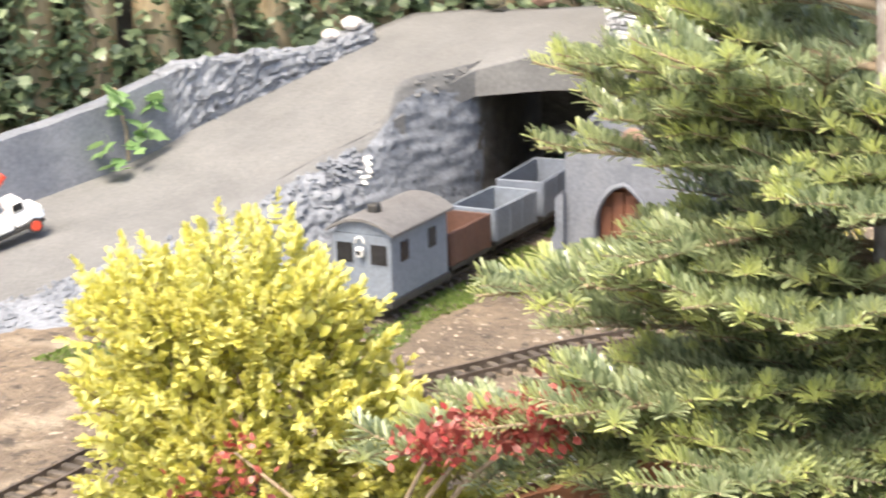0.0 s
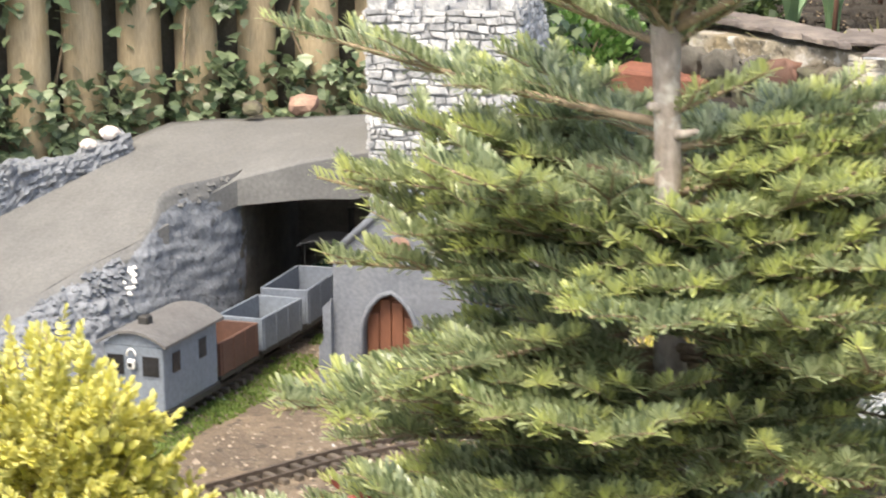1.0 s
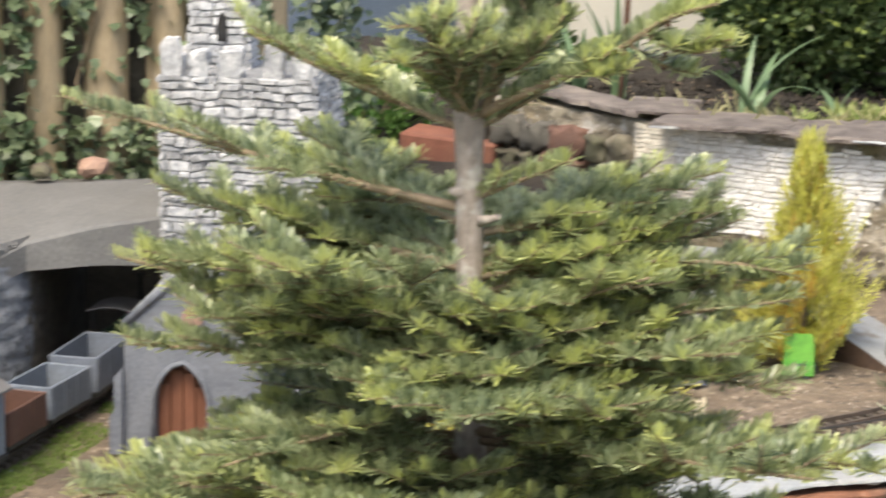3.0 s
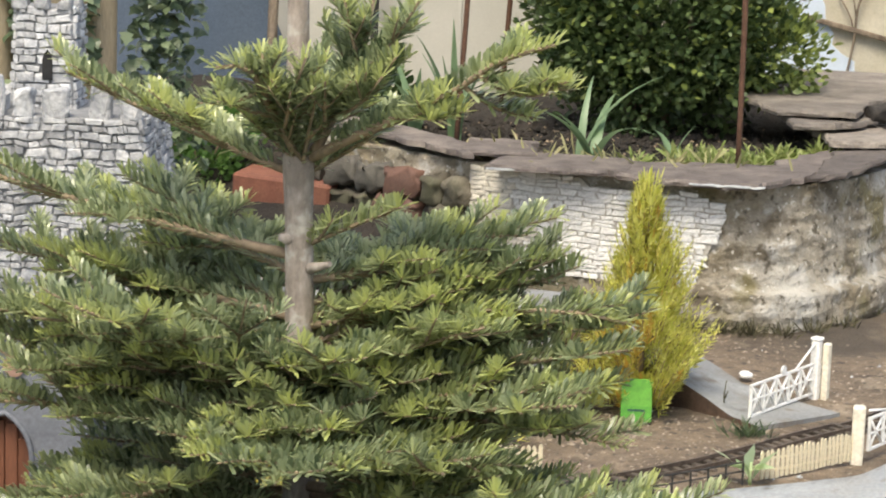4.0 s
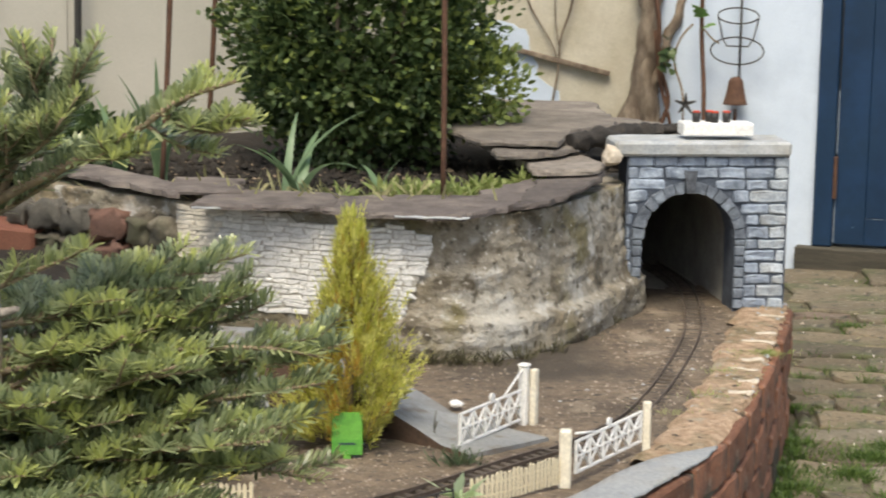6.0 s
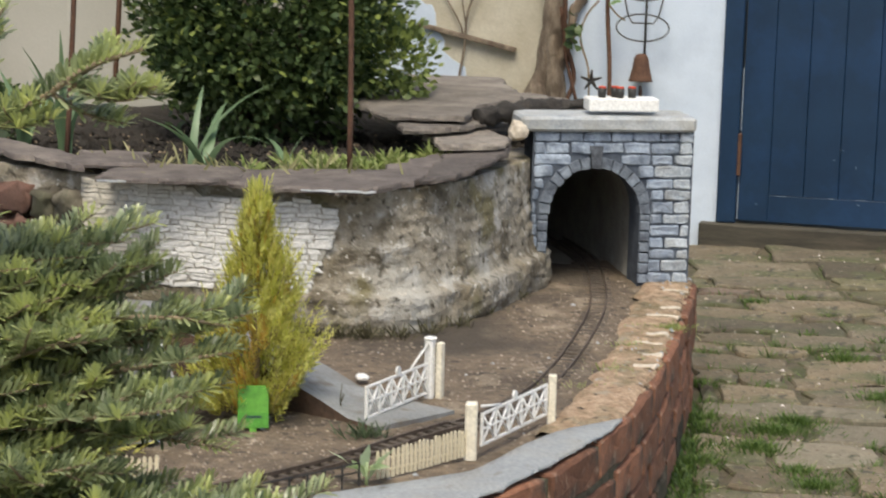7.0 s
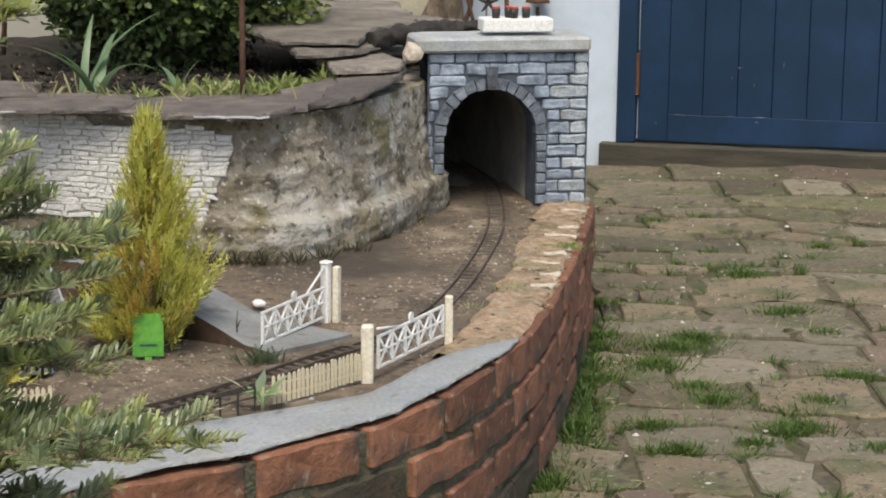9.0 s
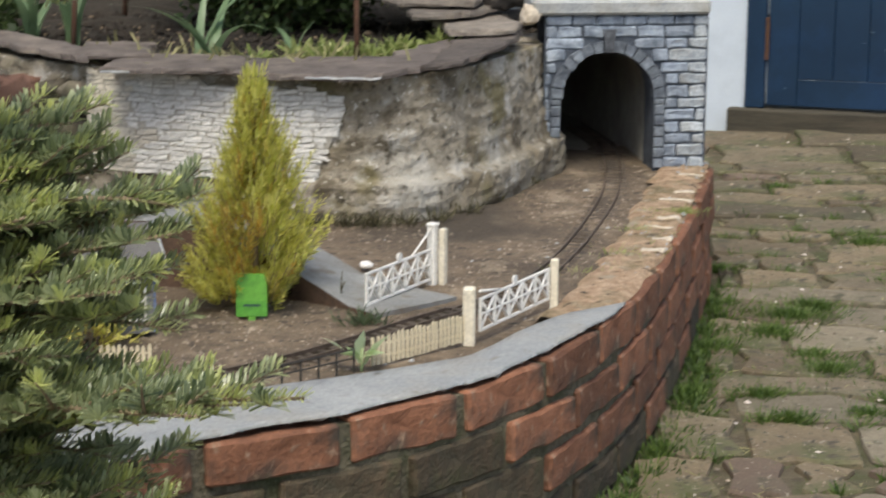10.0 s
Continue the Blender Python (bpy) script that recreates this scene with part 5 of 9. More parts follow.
    for dz, n, ln, el, ph in tiers:
        for k in range(n):
            az_ = ph + 360 * k / n + R.uniform(-16, 16)
            toward = math.cos(radians(az_ - 285))       # towards the open side of the bed
            if 0.10 < dz < 0.36 and toward > 0.55:      # the shaded, bare underside of the crown
                continue
            right, left = math.cos(radians(az_)) > 0.45, math.cos(radians(az_ - 190)) > 0.8 and 0.15 < dz < 0.48
            branch(base.z + dz + R.uniform(-0.022, 0.022), az_, el + R.uniform(-9, 12), ln * R.uniform(0.7, 1.08) * (0.68 if right else 0.74 if left else 1.0), 0.12, R.uniform(-0.3, 0.3),
                   R.choice((0.72, 0.8, 0.9, 0.97)), bare=0.2, spread=0.5, thin=1.5 if toward < -0.55 else 1.0)
    for az_, dz, ln, el in ((-38, 0.40, 0.31, 8), (-30, 0.34, 0.33, 4), (-46, 0.30, 0.34, 4), (-4, 0.29, 0.30, 0), (-18, 0.24, 0.32, 2), (-36, 0.20, 0.34, 0), (-8, 0.17, 0.30, 0), (-26, 0.12, 0.33, 2), (-50, 0.12, 0.38, 4)):
        branch(base.z + dz, az_, el + R.uniform(-8, 8), ln * 0.88, 0.1, R.uniform(-0.6, 0.2), R.choice((0.72, 0.82, 0.9)), bare=0.15, spread=0.45, gap=0.042)
    for az_, dz, ln, el in ((20, 0.53, 0.26, 14), (75, 0.51, 0.26, 12), (140, 0.53, 0.27, 10), (-30, 0.47, 0.25, 18), (205, 0.48, 0.27, 14),
                            (-12, 0.52, 0.22, 16), (8, 0.50, 0.27, 20), (45, 0.54, 0.24, 18), (172, 0.50, 0.27, 18)):
        branch(base.z + dz, az_, el + R.uniform(-4, 4), ln, 0.1, R.uniform(-0.4, 0.2), R.choice((0.7, 0.8, 0.9)), bare=0.04, spread=0.45, tint=0.12, thin=1.2)
    # short lively limbs on the near side
    for az_, dz, ln, el in ((252, 0.452, 0.17, 24), (278, 0.448, 0.16, 28), (305, 0.456, 0.20, 22), (330, 0.45, 0.24, 16), (225, 0.46, 0.24, 16), (285, 0.41, 0.22, 14), (262, 0.40, 0.26, 8), (312, 0.39, 0.30, 8), (240, 0.36, 0.33, 6), (268, 0.06, 0.34, 2), (300, 0.05, 0.36, 2), (292, 0.455, 0.20, 10), (270, 0.46, 0.19, 14), (275, 0.31, 0.20, -8), (300, 0.28, 0.22, -6), (255, 0.24, 0.24, -6), (285, 0.20, 0.24, -8), (310, 0.15, 0.26, -4), (262, 0.12, 0.28, -4),
                            (285, 0.27, 0.15, 0), (265, 0.21, 0.17, 4), (302, 0.20, 0.16, 4), (243, 0.27, 0.18, 0), (275, 0.15, 0.17, 6), (250, 0.16, 0.19, 2), (318, 0.25, 0.18, 2)):
        branch(base.z + dz - (0.026 if dz > 0.44 else 0.0), az_, el, ln, 0.1, R.uniform(-0.35, 0.3), R.choice((0.66, 0.75, 0.85)), bare=0.15)


R.seed(3)
fir_tree()
R.seed(4)


def leaf_cloud(seeds, n, centre, radii, size, lumps=0.18, lump_scale=5.0, upward=0.5, shell=0.55, keep=None, young=None, seed=0.0):
    """Leaf seeds through the outer shell of a lumpy crown."""
    c = Vector(centre)
    k = 0
    while k < n:
        d = rv().normalized()
        r = shell + (1 - shell) * R.random() ** 0.6
        lump = 1 + lumps * noise.noise(d * lump_scale * 0.5 + Vector((seed, 1, 2))) + 0.6 * lumps * noise.noise(d * lump_scale + Vector((seed, 5, 2)))
        p = c + Vector((d.x * radii[0], d.y * radii[1], d.z * radii[2])) * (r * lump)
        if keep and not keep(p):
            k += 0.2
            continue
        out = (d * 0.8 + UP * upward + rv(0.7))
        seeds.append((p, out, R.uniform(-1.2, 1.2), size * R.uniform(0.7, 1.3), young(p, d, r) if young else 0.0))
        k += 1


def shoot_crown(seeds, n, centre, radii, length, size, whorls=6, seed=0.0, lumps=0.2, young=None, rise=1.0):
    """Upright leafy shoots standing out of a rounded shrub."""
    c = Vector(centre)
    stems = []
    for _ in range(n):
        d = rv().normalized()
        if d.z < -0.55:
            d.z = -d.z
        lump = 1 + lumps * noise.noise(d * 2.6 + Vector((seed, 1, 2)))
        r = R.uniform(0.62, 1.0)
        p = c + Vector((d.x * radii[0], d.y * radii[1], d.z * radii[2])) * (lump * r)
        ax = (d * 0.65 + UP * rise * R.uniform(0.5, 1.2) + rv(0.25)).normalized()
        q = p + ax * length * R.uniform(0.6, 1.3)
        stems.append((p - ax * length * 0.4, q))
        for k in range(whorls):
            u = k / (whorls - 1)
            at = p.lerp(q, u)
            for j in range(4):
                a = R.uniform(0, 6.3)
                sd = ax.cross(rv()).normalized()
                out = sd * (1.0 - 0.6 * u) + ax * (0.35 + 0.8 * u)
                seeds.append((at, out, R.uniform(-0.6, 0.6), size * R.uniform(0.75, 1.2) * (1 - 0.25 * u), young(at, d, r) if young else 0.0))
    return stems


def stems_mesh(stems, radius, parent, name="stem_tangle", mat=None):
    bm = bmesh.new()
    for a, b in stems:
        tube(bm, [a, b], [radius, radius * 0.6], 4, cap=False)
    tagged(part(name, bm, mat or M_TWIG, parent), kind="stuff")


# golden shrub in front of the line
gold = thing("golden_shrub", "rounded golden-yellow leaved shrub with upright shoots", "shrub")
GC = Vector((-1.203, 1.850, 0.42))
seeds = []
# shade put into the leaf colour: darker olive low down and inside the crown
def gold_shade(p, d, r):
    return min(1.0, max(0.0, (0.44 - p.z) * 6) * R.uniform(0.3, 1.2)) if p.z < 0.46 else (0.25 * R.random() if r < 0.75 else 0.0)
st = shoot_crown(seeds, 900, GC, (0.150, 0.14, 0.200), 0.030, 0.0128, 7, 1.0, 0.30, gold_shade, 0.55)
st += shoot_crown(seeds, 150, GC + Vector((-0.085, -0.045, 0.085)), (0.075, 0.075, 0.085), 0.028, 0.0130, 6, 6.0, 0.25, gold_shade, 0.5)
st += shoot_crown(seeds, 170, GC + Vector((0.150, 0.075, -0.085)), (0.095, 0.08, 0.080), 0.028, 0.0140, 6, 4.0, 0.25, gold_shade, 0.5)
st += shoot_crown(seeds, 260, GC + Vector((0.02, 0.012, -0.08)), (0.185, 0.17, 0.14), 0.028, 0.0140, 5, 2.0, 0.25, gold_shade, 0.4)
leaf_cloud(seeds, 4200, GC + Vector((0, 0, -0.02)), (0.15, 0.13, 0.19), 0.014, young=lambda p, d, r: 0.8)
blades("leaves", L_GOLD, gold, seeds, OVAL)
stems_mesh(st[::3], 0.0010, gold)
bm = bmesh.new()
for k in range(6):
    a = k * 1.05
    tube(bm, [GC + Vector((0.01 * math.cos(a), 0.01 * math.sin(a), -0.17)), GC + Vector((0.05 * math.cos(a), 0.05 * math.sin(a), -0.05)), GC + Vector((0.08 * math.cos(a), 0.08 * math.sin(a), 0.08))], [0.006, 0.004, 0.002], 6)
part("trunk", bm, M_TWIG, gold)

# red young shoots of a low shrub
red = thing("red_leaved_shrub", "low shrub with bright red young leaves", "shrub")
seeds = []
for c, n in ((Vector((-0.915, 1.735, 0.475)), 16), (Vector((-0.875, 1.76, 0.49)), 16), (Vector((-0.82, 1.79, 0.505)), 14), (Vector((-0.84, 1.78, 0.478)), 10)):
    for _ in range(n * 14):
        p = c + Vector((R.gauss(0, 0.017), R.gauss(0, 0.017), R.gauss(0, 0.009)))
        seeds.append((p, rv() + UP * 0.5, R.uniform(-1, 1), 0.0125 * R.uniform(0.6, 1.2), 0))
for c in (Vector((-1.13, 1.72, 0.44)), Vector((-1.17, 1.69, 0.39)), Vector((-1.12, 1.715, 0.405))):
    for _ in range(36):
        p = c + Vector((R.gauss(0, 0.012), R.gauss(0, 0.012), R.gauss(0, 0.010)))
        seeds.append((p, rv() + UP * 0.5, R.uniform(-1, 1), 0.012 * R.uniform(0.6, 1.2), 0))
blades("leaves", L_RED, red, seeds, OVAL)
bm = bmesh.new()
for c in ((-0.915, 1.735, 0.475), (-0.875, 1.76, 0.49), (-0.82, 1.79, 0.505), (-1.13, 1.72, 0.44), (-1.17, 1.69, 0.39)):
    root = Vector((-1.0, 1.76, 0.29))
    tube(bm, [root, root.lerp(Vector(c), 0.5) + Vector((0, 0, 0.02)), Vector(c)], [0.004, 0.003, 0.0015], 5)
part("stem", bm, M_TWIG, red)

# clipped box bush on the upper bed
boxb = thing("box_bush", "dense dark green box bush with light young tips", "bush")
BC = Vector((-0.60, 5.42, 0.94))
seeds = []
def box_young(p, d, r):
    return (0.8 * R.random() if r > 0.86 and R.random() < 0.35 + 0.35 * d.z else 0.0)
leaf_cloud(seeds, 5000, BC, (0.27, 0.25, 0.33), 0.034, 0.1, 6.0, 0.5, 0.3)
leaf_cloud(seeds, 23000, BC, (0.335, 0.31, 0.40), 0.0205, 0.20, 9.0, 0.5, 0.62, None, box_young)
leaf_cloud(seeds, 1500, BC + Vector((0.27, -0.02, -0.17)), (0.15, 0.14, 0.13), 0.020, 0.2, 6.0, 0.5, 0.3, None, lambda p, d, r: 0.8 * R.random())
blades("leaves", L_BOX, boxb, seeds, OVAL)
bm = bmesh.new()
for k in range(7):
    a = k * 0.9
    tube(bm, [Vector((-0.60 + 0.03 * math.cos(a), 5.42 + 0.03 * math.sin(a), 0.55)), Vector((-0.60 + 0.1 * math.cos(a), 5.42 + 0.1 * math.sin(a), 0.72)), Vector((-0.60 + 0.2 * math.cos(a), 5.42 + 0.18 * math.sin(a), 1.0))], [0.014, 0.010, 0.005], 7)
part("trunk", bm, M_VINE, boxb)

# golden dwarf conifer by the crossing
con = thing("golden_conifer", "upright golden-green dwarf conifer with feathery sprays", "conifer")
CB = Vector((-0.43, 3.765, 0.292))
seeds, st = [], []
for _ in range(2300):
    u = R.random() ** 1.25
    z = 0.012 + 0.385 * u
    rad = (0.130 * math.sin(min(1.0, (u + 0.14) / 0.40) * math.pi / 2) * (1 - u) ** 0.85 + 0.006)
    a = R.uniform(0, 6.28)
    rad *= 1.02 + 0.75 * noise.noise(Vector((math.cos(a) * 1.5, math.sin(a) * 1.5, u * 6.5)))
    rr = rad * R.uniform(0.2, 1.0) ** 0.7
    if rr > 0.45 * rad and noise.noise(Vector((math.cos(a) * 3.2, math.sin(a) * 3.2, u * 13 + 5))) < -0.12 + 0.16 * u:
        continue
    p = CB + Vector((rr * math.cos(a) * 0.85, rr * math.sin(a) * 0.85, z * 0.90))
    ax = Vector((math.cos(a) * (0.95 - 0.7 * u), math.sin(a) * (0.95 - 0.7 * u), R.uniform(0.8, 1.5))).normalized()
    ln = R.uniform(0.03, 0.064)
    brown = 0.9 * R.random() if (R.random() < 0.07 or (math.cos(a + 1.75) > 0.90 and 0.1 < u < 0.45)) else 0.1 * R.random()
    st.append((p, p + ax * ln * 0.9))
    for k in range(7):
        at = p + ax * ln * k / 7
        for sg in (-1, 1):
            sd = ax.cross(rv()).normalized()
            seeds.append((at, ax * 0.9 + sd * 0.8, R.uniform(-1, 1), 0.0165 * R.uniform(0.7, 1.2) * (1 - 0.05 * k), brown))
    seeds.append((p + ax * ln * 0.9, ax, 0, 0.02, brown))
blades("sprays", L_CONIFER, con, seeds, FEATHER)
stems_mesh(st[::2], 0.0008, con)
bm = bmesh.new()
tube(bm, [CB + Vector((0, 0, -0.02)), CB + Vector((0, 0, 0.2)), CB + Vector((0, 0, 0.36))], [0.008, 0.005, 0.002], 7)
part("trunk", bm, M_TWIG, con)

# yellowish low shrub beside the model house
low = thing("yellow_shrublet", "low yellow-green feathery shrublet with ochre tips", "shrub")
seeds, st = [], []
for cx_, cy_, n in ((-0.66, 3.46, 150), (-0.74, 3.40, 130), (-0.70, 3.24, 110), (-0.80, 3.05, 120), (-0.88, 2.90, 100)):
    for _ in range(n):
        d = rv().normalized(); d.z = abs(d.z)
        p = Vector((cx_, cy_, 0.30)) + Vector((d.x * 0.07, d.y * 0.07, d.z * 0.11)) * R.uniform(0.5, 1.0)
        ax = (d * 0.7 + UP * 0.6 + rv(0.3)).normalized()
        for k in range(6):
            at = p + ax * 0.035 * k / 6
            for sg in (-1, 1):
                seeds.append((at, ax * 0.9 + ax.cross(rv()).normalized() * 0.8, R.uniform(-1, 1), 0.016 * R.uniform(0.7, 1.2), 0.6 * R.random() if d.z > 0.6 else 0.1))
        st.append((p - ax * 0.04, p + ax * 0.03))
blades("sprays", L_CONIFER, low, seeds, FEATHER)
stems_mesh(st[::2], 0.001, low)

# ---- ivy on the fence ----
ivy = tagged(new("ivy"), "glossy green ivy climbing over the palisade", "ivy", kind="stuff")
seeds = []
for k, (a, b) in enumerate(zip(fence_line, fence_line[1:])):
    t = (b - a).normalized()
    out = Vector((t.y, -t.x))
    for _ in range(270):
        u = R.gauss(0.5, 0.20)
        z = 0.42 + 0.75 * R.random() ** 1.3
        cl = noise.noise(Vector((a.x * 4 + u, a.y * 4, z * 5)))
        if cl < -0.12 and R.random() < 0.8:
            continue
        p = a.lerp(b, u) + out * R.uniform(0.015, 0.06)
        seeds.append((Vector((p.x, p.y, z)), Vector((out.x * 0.5, out.y * 0.5, -0.6)) + rv(0.7), R.uniform(-0.6, 0.6), 0.029 * R.uniform(0.5, 1.3), 0))
    for _ in range(150):
        p = a.lerp(b, R.random()) + out * R.uniform(0.02, 0.10)
        seeds.append((Vector((p.x, p.y, R.uniform(0.40, 0.66))), Vector((out.x * 0.5, out.y * 0.5, -0.2)) + rv(0.8), R.uniform(-0.6, 0.6), 0.024 * R.uniform(0.5, 1.3), 0))
for _ in range(1300):
    u = R.random()
    z = 0.48 + 0.8 * R.random()
    p = Vector((-1.45, 4.09)).lerp(Vector((-1.375, 4.21)), u) + Vector((R.gauss(0, 0.02), R.gauss(0, 0.03)))
    seeds.append((Vector((p.x, p.y, z)), Vector((0.3, -0.5, -0.5)) + rv(0.8), R.uniform(-0.6, 0.6), 0.027 * R.uniform(0.6, 1.25), 0))
blades("leaves", L_FENCEIVY, ivy, seeds, IVYLEAF)
bm = bmesh.new()
for a in fence_line[::2]:
    pts = [Vector((a.x + R.uniform(-0.05, 0.05), a.y - 0.05, 0.35 + 0.2 * k)) + rv(0.03) for k in range(6)]
    tube(bm, pts, 0.003, 5)
part("stem_tangle", bm, M_TWIG, ivy)
# plain dark sheet, added so that the gaps between posts read dark
bm = bmesh.new()
fl2 = offset2(fence_line, 0.05)
lo = [bm.verts.new((p.x, p.y, 0.1)) for p in fl2]
hi = [bm.verts.new((p.x, p.y, 1.45)) for p in fl2]
lo2 = [bm.verts.new((p.x, p.y, 0.1)) for p in offset2(fence_line, 0.07)]
hi2 = [bm.verts.new((p.x, p.y, 1.45)) for p in offset2(fence_line, 0.07)]
for i in range(len(fl2) - 1):
    bm.faces.new((lo[i], lo[i + 1], hi[i + 1], hi[i]))
    bm.faces.new((lo2[i + 1], lo2[i], hi2[i], hi2[i + 1]))
    bm.faces.new((hi[i], hi[i + 1], hi2[i + 1], hi2[i]))
part("backing_board", bm, M_DARKSTONE, fence, "dark sheet added to close the gaps behind the posts")

# ivy trailing over the parapet
trail = thing("ivy_trail", "young ivy trailing over the cement parapet", "ivy")
seeds = []
for s_, w_, dz in ((-0.42, 0.40, 0.06), (-0.40, 0.39, 0.02), (-0.44, 0.395, 0.09), (-0.37, 0.40, 0.05), (-0.46, 0.385, 0.0), (-0.43, 0.37, -0.01)):
    for _ in range(5):
        p = road_p(s_, w_ - 0.015, road_z(s_) + 0.035 + dz) + rv(0.018)
        seeds.append((p, rv() + Vector((0.4, -0.6, 0)), R.uniform(-0.6, 0.6), R.uniform(0.026, 0.042), 0))
blades("leaves", L_TRAIL, trail, seeds, IVYLEAF)
bm = bmesh.new()
tube(bm, [road_p(-0.42, 0.47, road_z(-0.42) + 0.12), road_p(-0.42, 0.42, road_z(-0.42) + 0.125), road_p(-0.42, 0.385, road_z(-0.42) + 0.06), road_p(-0.43, 0.36, road_z(-0.43) + 0.02)], 0.0025, 5)
part("stem", bm, M_TWIG, trail)

# ---- loose stones on the ramp's side ----
rs = random.Random(5)


def grit(n, place, r0, r1):
    V, Fc = [], []
    for _ in range(n):
        c, r = place(), rs.uniform(r0, r1)
        b0 = len(V)
        for d in ((1, 0, 0), (0, 1, 0), (-1, 0, 0), (0, -1, 0), (0, 0, 1), (0, 0, -1)):
            V.append(c + Vector(d) * r * rs.uniform(0.6, 1.3))
        for i in range(4):
            Fc += [(b0 + i, b0 + (i + 1) % 4, b0 + 4), (b0 + (i + 1) % 4, b0 + i, b0 + 5)]
    return V, Fc


stuff_mesh("crumbled_stones", *grit(420, lambda: ramp_face(rs.uniform(0.02, 0.46), 0.08 + 0.42 * rs.random() ** 1.6), 0.003, 0.0072), M_CRUST, near_wall)
stuff_mesh("white_chips", *grit(16, lambda: ramp_face(rs.uniform(0.455, 0.475), rs.uniform(0.20, 0.42)), 0.0035, 0.0065), M_WHITE, near_wall, "white stone chips in the edge")
stuff_mesh("broken_edge", *grit(26, lambda: ramp_face(rs.uniform(0.62, 0.74), rs.uniform(0.03, 0.16)), 0.0025, 0.006), M_ROAD, near_wall, "broken cement crumbs under the slab's lip")
bm = bmesh.new()
rows = []
for i in range(68):
    s_ = -0.345 + 0.006 * i
    row = []
    fade = min(1.0, max(0.0, (s_ + 0.345) / 0.05))
    top_ = max(road_z(s_), 0.27) + 0.115 * min(1.0, max(0.28, 1 - (s_ + 0.3) / 0.36))
    bot_ = max(road_z(s_), 0.27) - 0.004
    for j in range(22):
        if j < 14:
            w_, z_ = 0.398, bot_ + (top_ - bot_) * j / 13
        else:
            w_, z_ = 0.398 + 0.045 * (j - 13) / 8, top_ + 0.003
        c = road_p(s_, w_, z_)
        n1 = noise.noise(Vector((c.x * 50, c.y * 50, c.z * 80)))
        n2 = noise.noise(Vector((c.x * 115, c.y * 115, c.z * 150)) + Vector((3, 0, 0)))
        lump = (0.012 * abs(n1) + 0.006 * n2 - 0.001) * fade * min(1.0, j / 3)
        c += Vector((0.861, -0.508, 0)) * (lump if j < 17 else lump * 0.3) + Vector((0, 0, (0.5 * lump + 0.006 * n1 * fade) if j > 10 else 0))
        row.append(bm.verts.new(c))
    rows.append(row)
for a, b in zip(rows, rows[1:]):
    for j in range(21):
        bm.faces.new((a[j], a[j + 1], b[j + 1], b[j]))
bmesh.ops.recalc_face_normals(bm, faces=bm.faces)
part("stone_crust", bm, M_CRUST, far_wall)
V, Fc = [], []
for k in range(70):
    s_ = rs.uniform(-0.30, 0.05)
    c = road_p(s_, rs.uniform(0.394, 0.41), max(road_z(s_), 0.27) + rs.uniform(0.0, 0.095 * min(1.0, max(0.28, 1 - (s_ + 0.3) / 0.36))))
    r = rs.uniform(0.004, 0.008)
    b0 = len(V)
    for d in ((1, 0, 0), (0, 1, 0), (-1, 0, 0), (0, -1, 0), (0, 0, 1), (0, 0, -1)):
        V.append(c + Vector(d) * r * rs.uniform(0.6, 1.3))
    for i in range(4):
        Fc += [(b0 + i, b0 + (i + 1) % 4, b0 + 4), (b0 + (i + 1) % 4, b0 + i, b0 + 5)]
stuff_mesh("crumbled_stones", V, Fc, M_BLUEGREY, far_wall)


def rock(name, label, at, size, mat, seed=0.0, squash=0.7, category="stone"):
    bm = bmesh.new()
    bmesh.ops.create_icosphere(bm, subdivisions=2, radius=size)
    for v in bm.verts:
        v.co.z *= squash
        v.co *= 1 + 0.35 * noise.noise(v.co / size * 1.3 + Vector((seed, 0, 0)))
    for f in bm.faces:
        f.smooth = False
    ob = tagged(part(name, bm, mat), label, category)
    ob.location = at
    return ob


rock("boulder", "pinkish brown stone lying behind the bridge slab", (-1.655, 3.535, 0.604), 0.028, M_PINKSTONE, 1.0)
rock("boulder", "small pinkish stone behind the bridge slab", (-1.46, 3.53, 0.612), 0.022, M_PINKSTONE, 2.0)
rock("boulder", "small brown stone behind the bridge slab", (-1.735, 3.50, 0.598), 0.02, M_RUBBLE, 3.0)
rock("white_stone", "white quartz stone on the parapet end", (*road_p(0.025, 0.42, road_z(0.025) + 0.05),), 0.017, M_PALESTONE, 4.0)
rock("white_stone", "white quartz stone on the parapet end", (*road_p(-0.02, 0.415, road_z(-0.02) + 0.05),), 0.013, M_PALESTONE, 5.0)
rock("white_stone", "white pebble lying on the soil by the crossing", (-0.266, 4.055, 0.305), 0.013, M_WHITE, 6.0, 0.5)

rock("cement_lump", "yellowish lump of cement at the end of the portal cap", (0.010, 5.062, 0.652), 0.024, M_RIDGE, 9.0, 1.1)

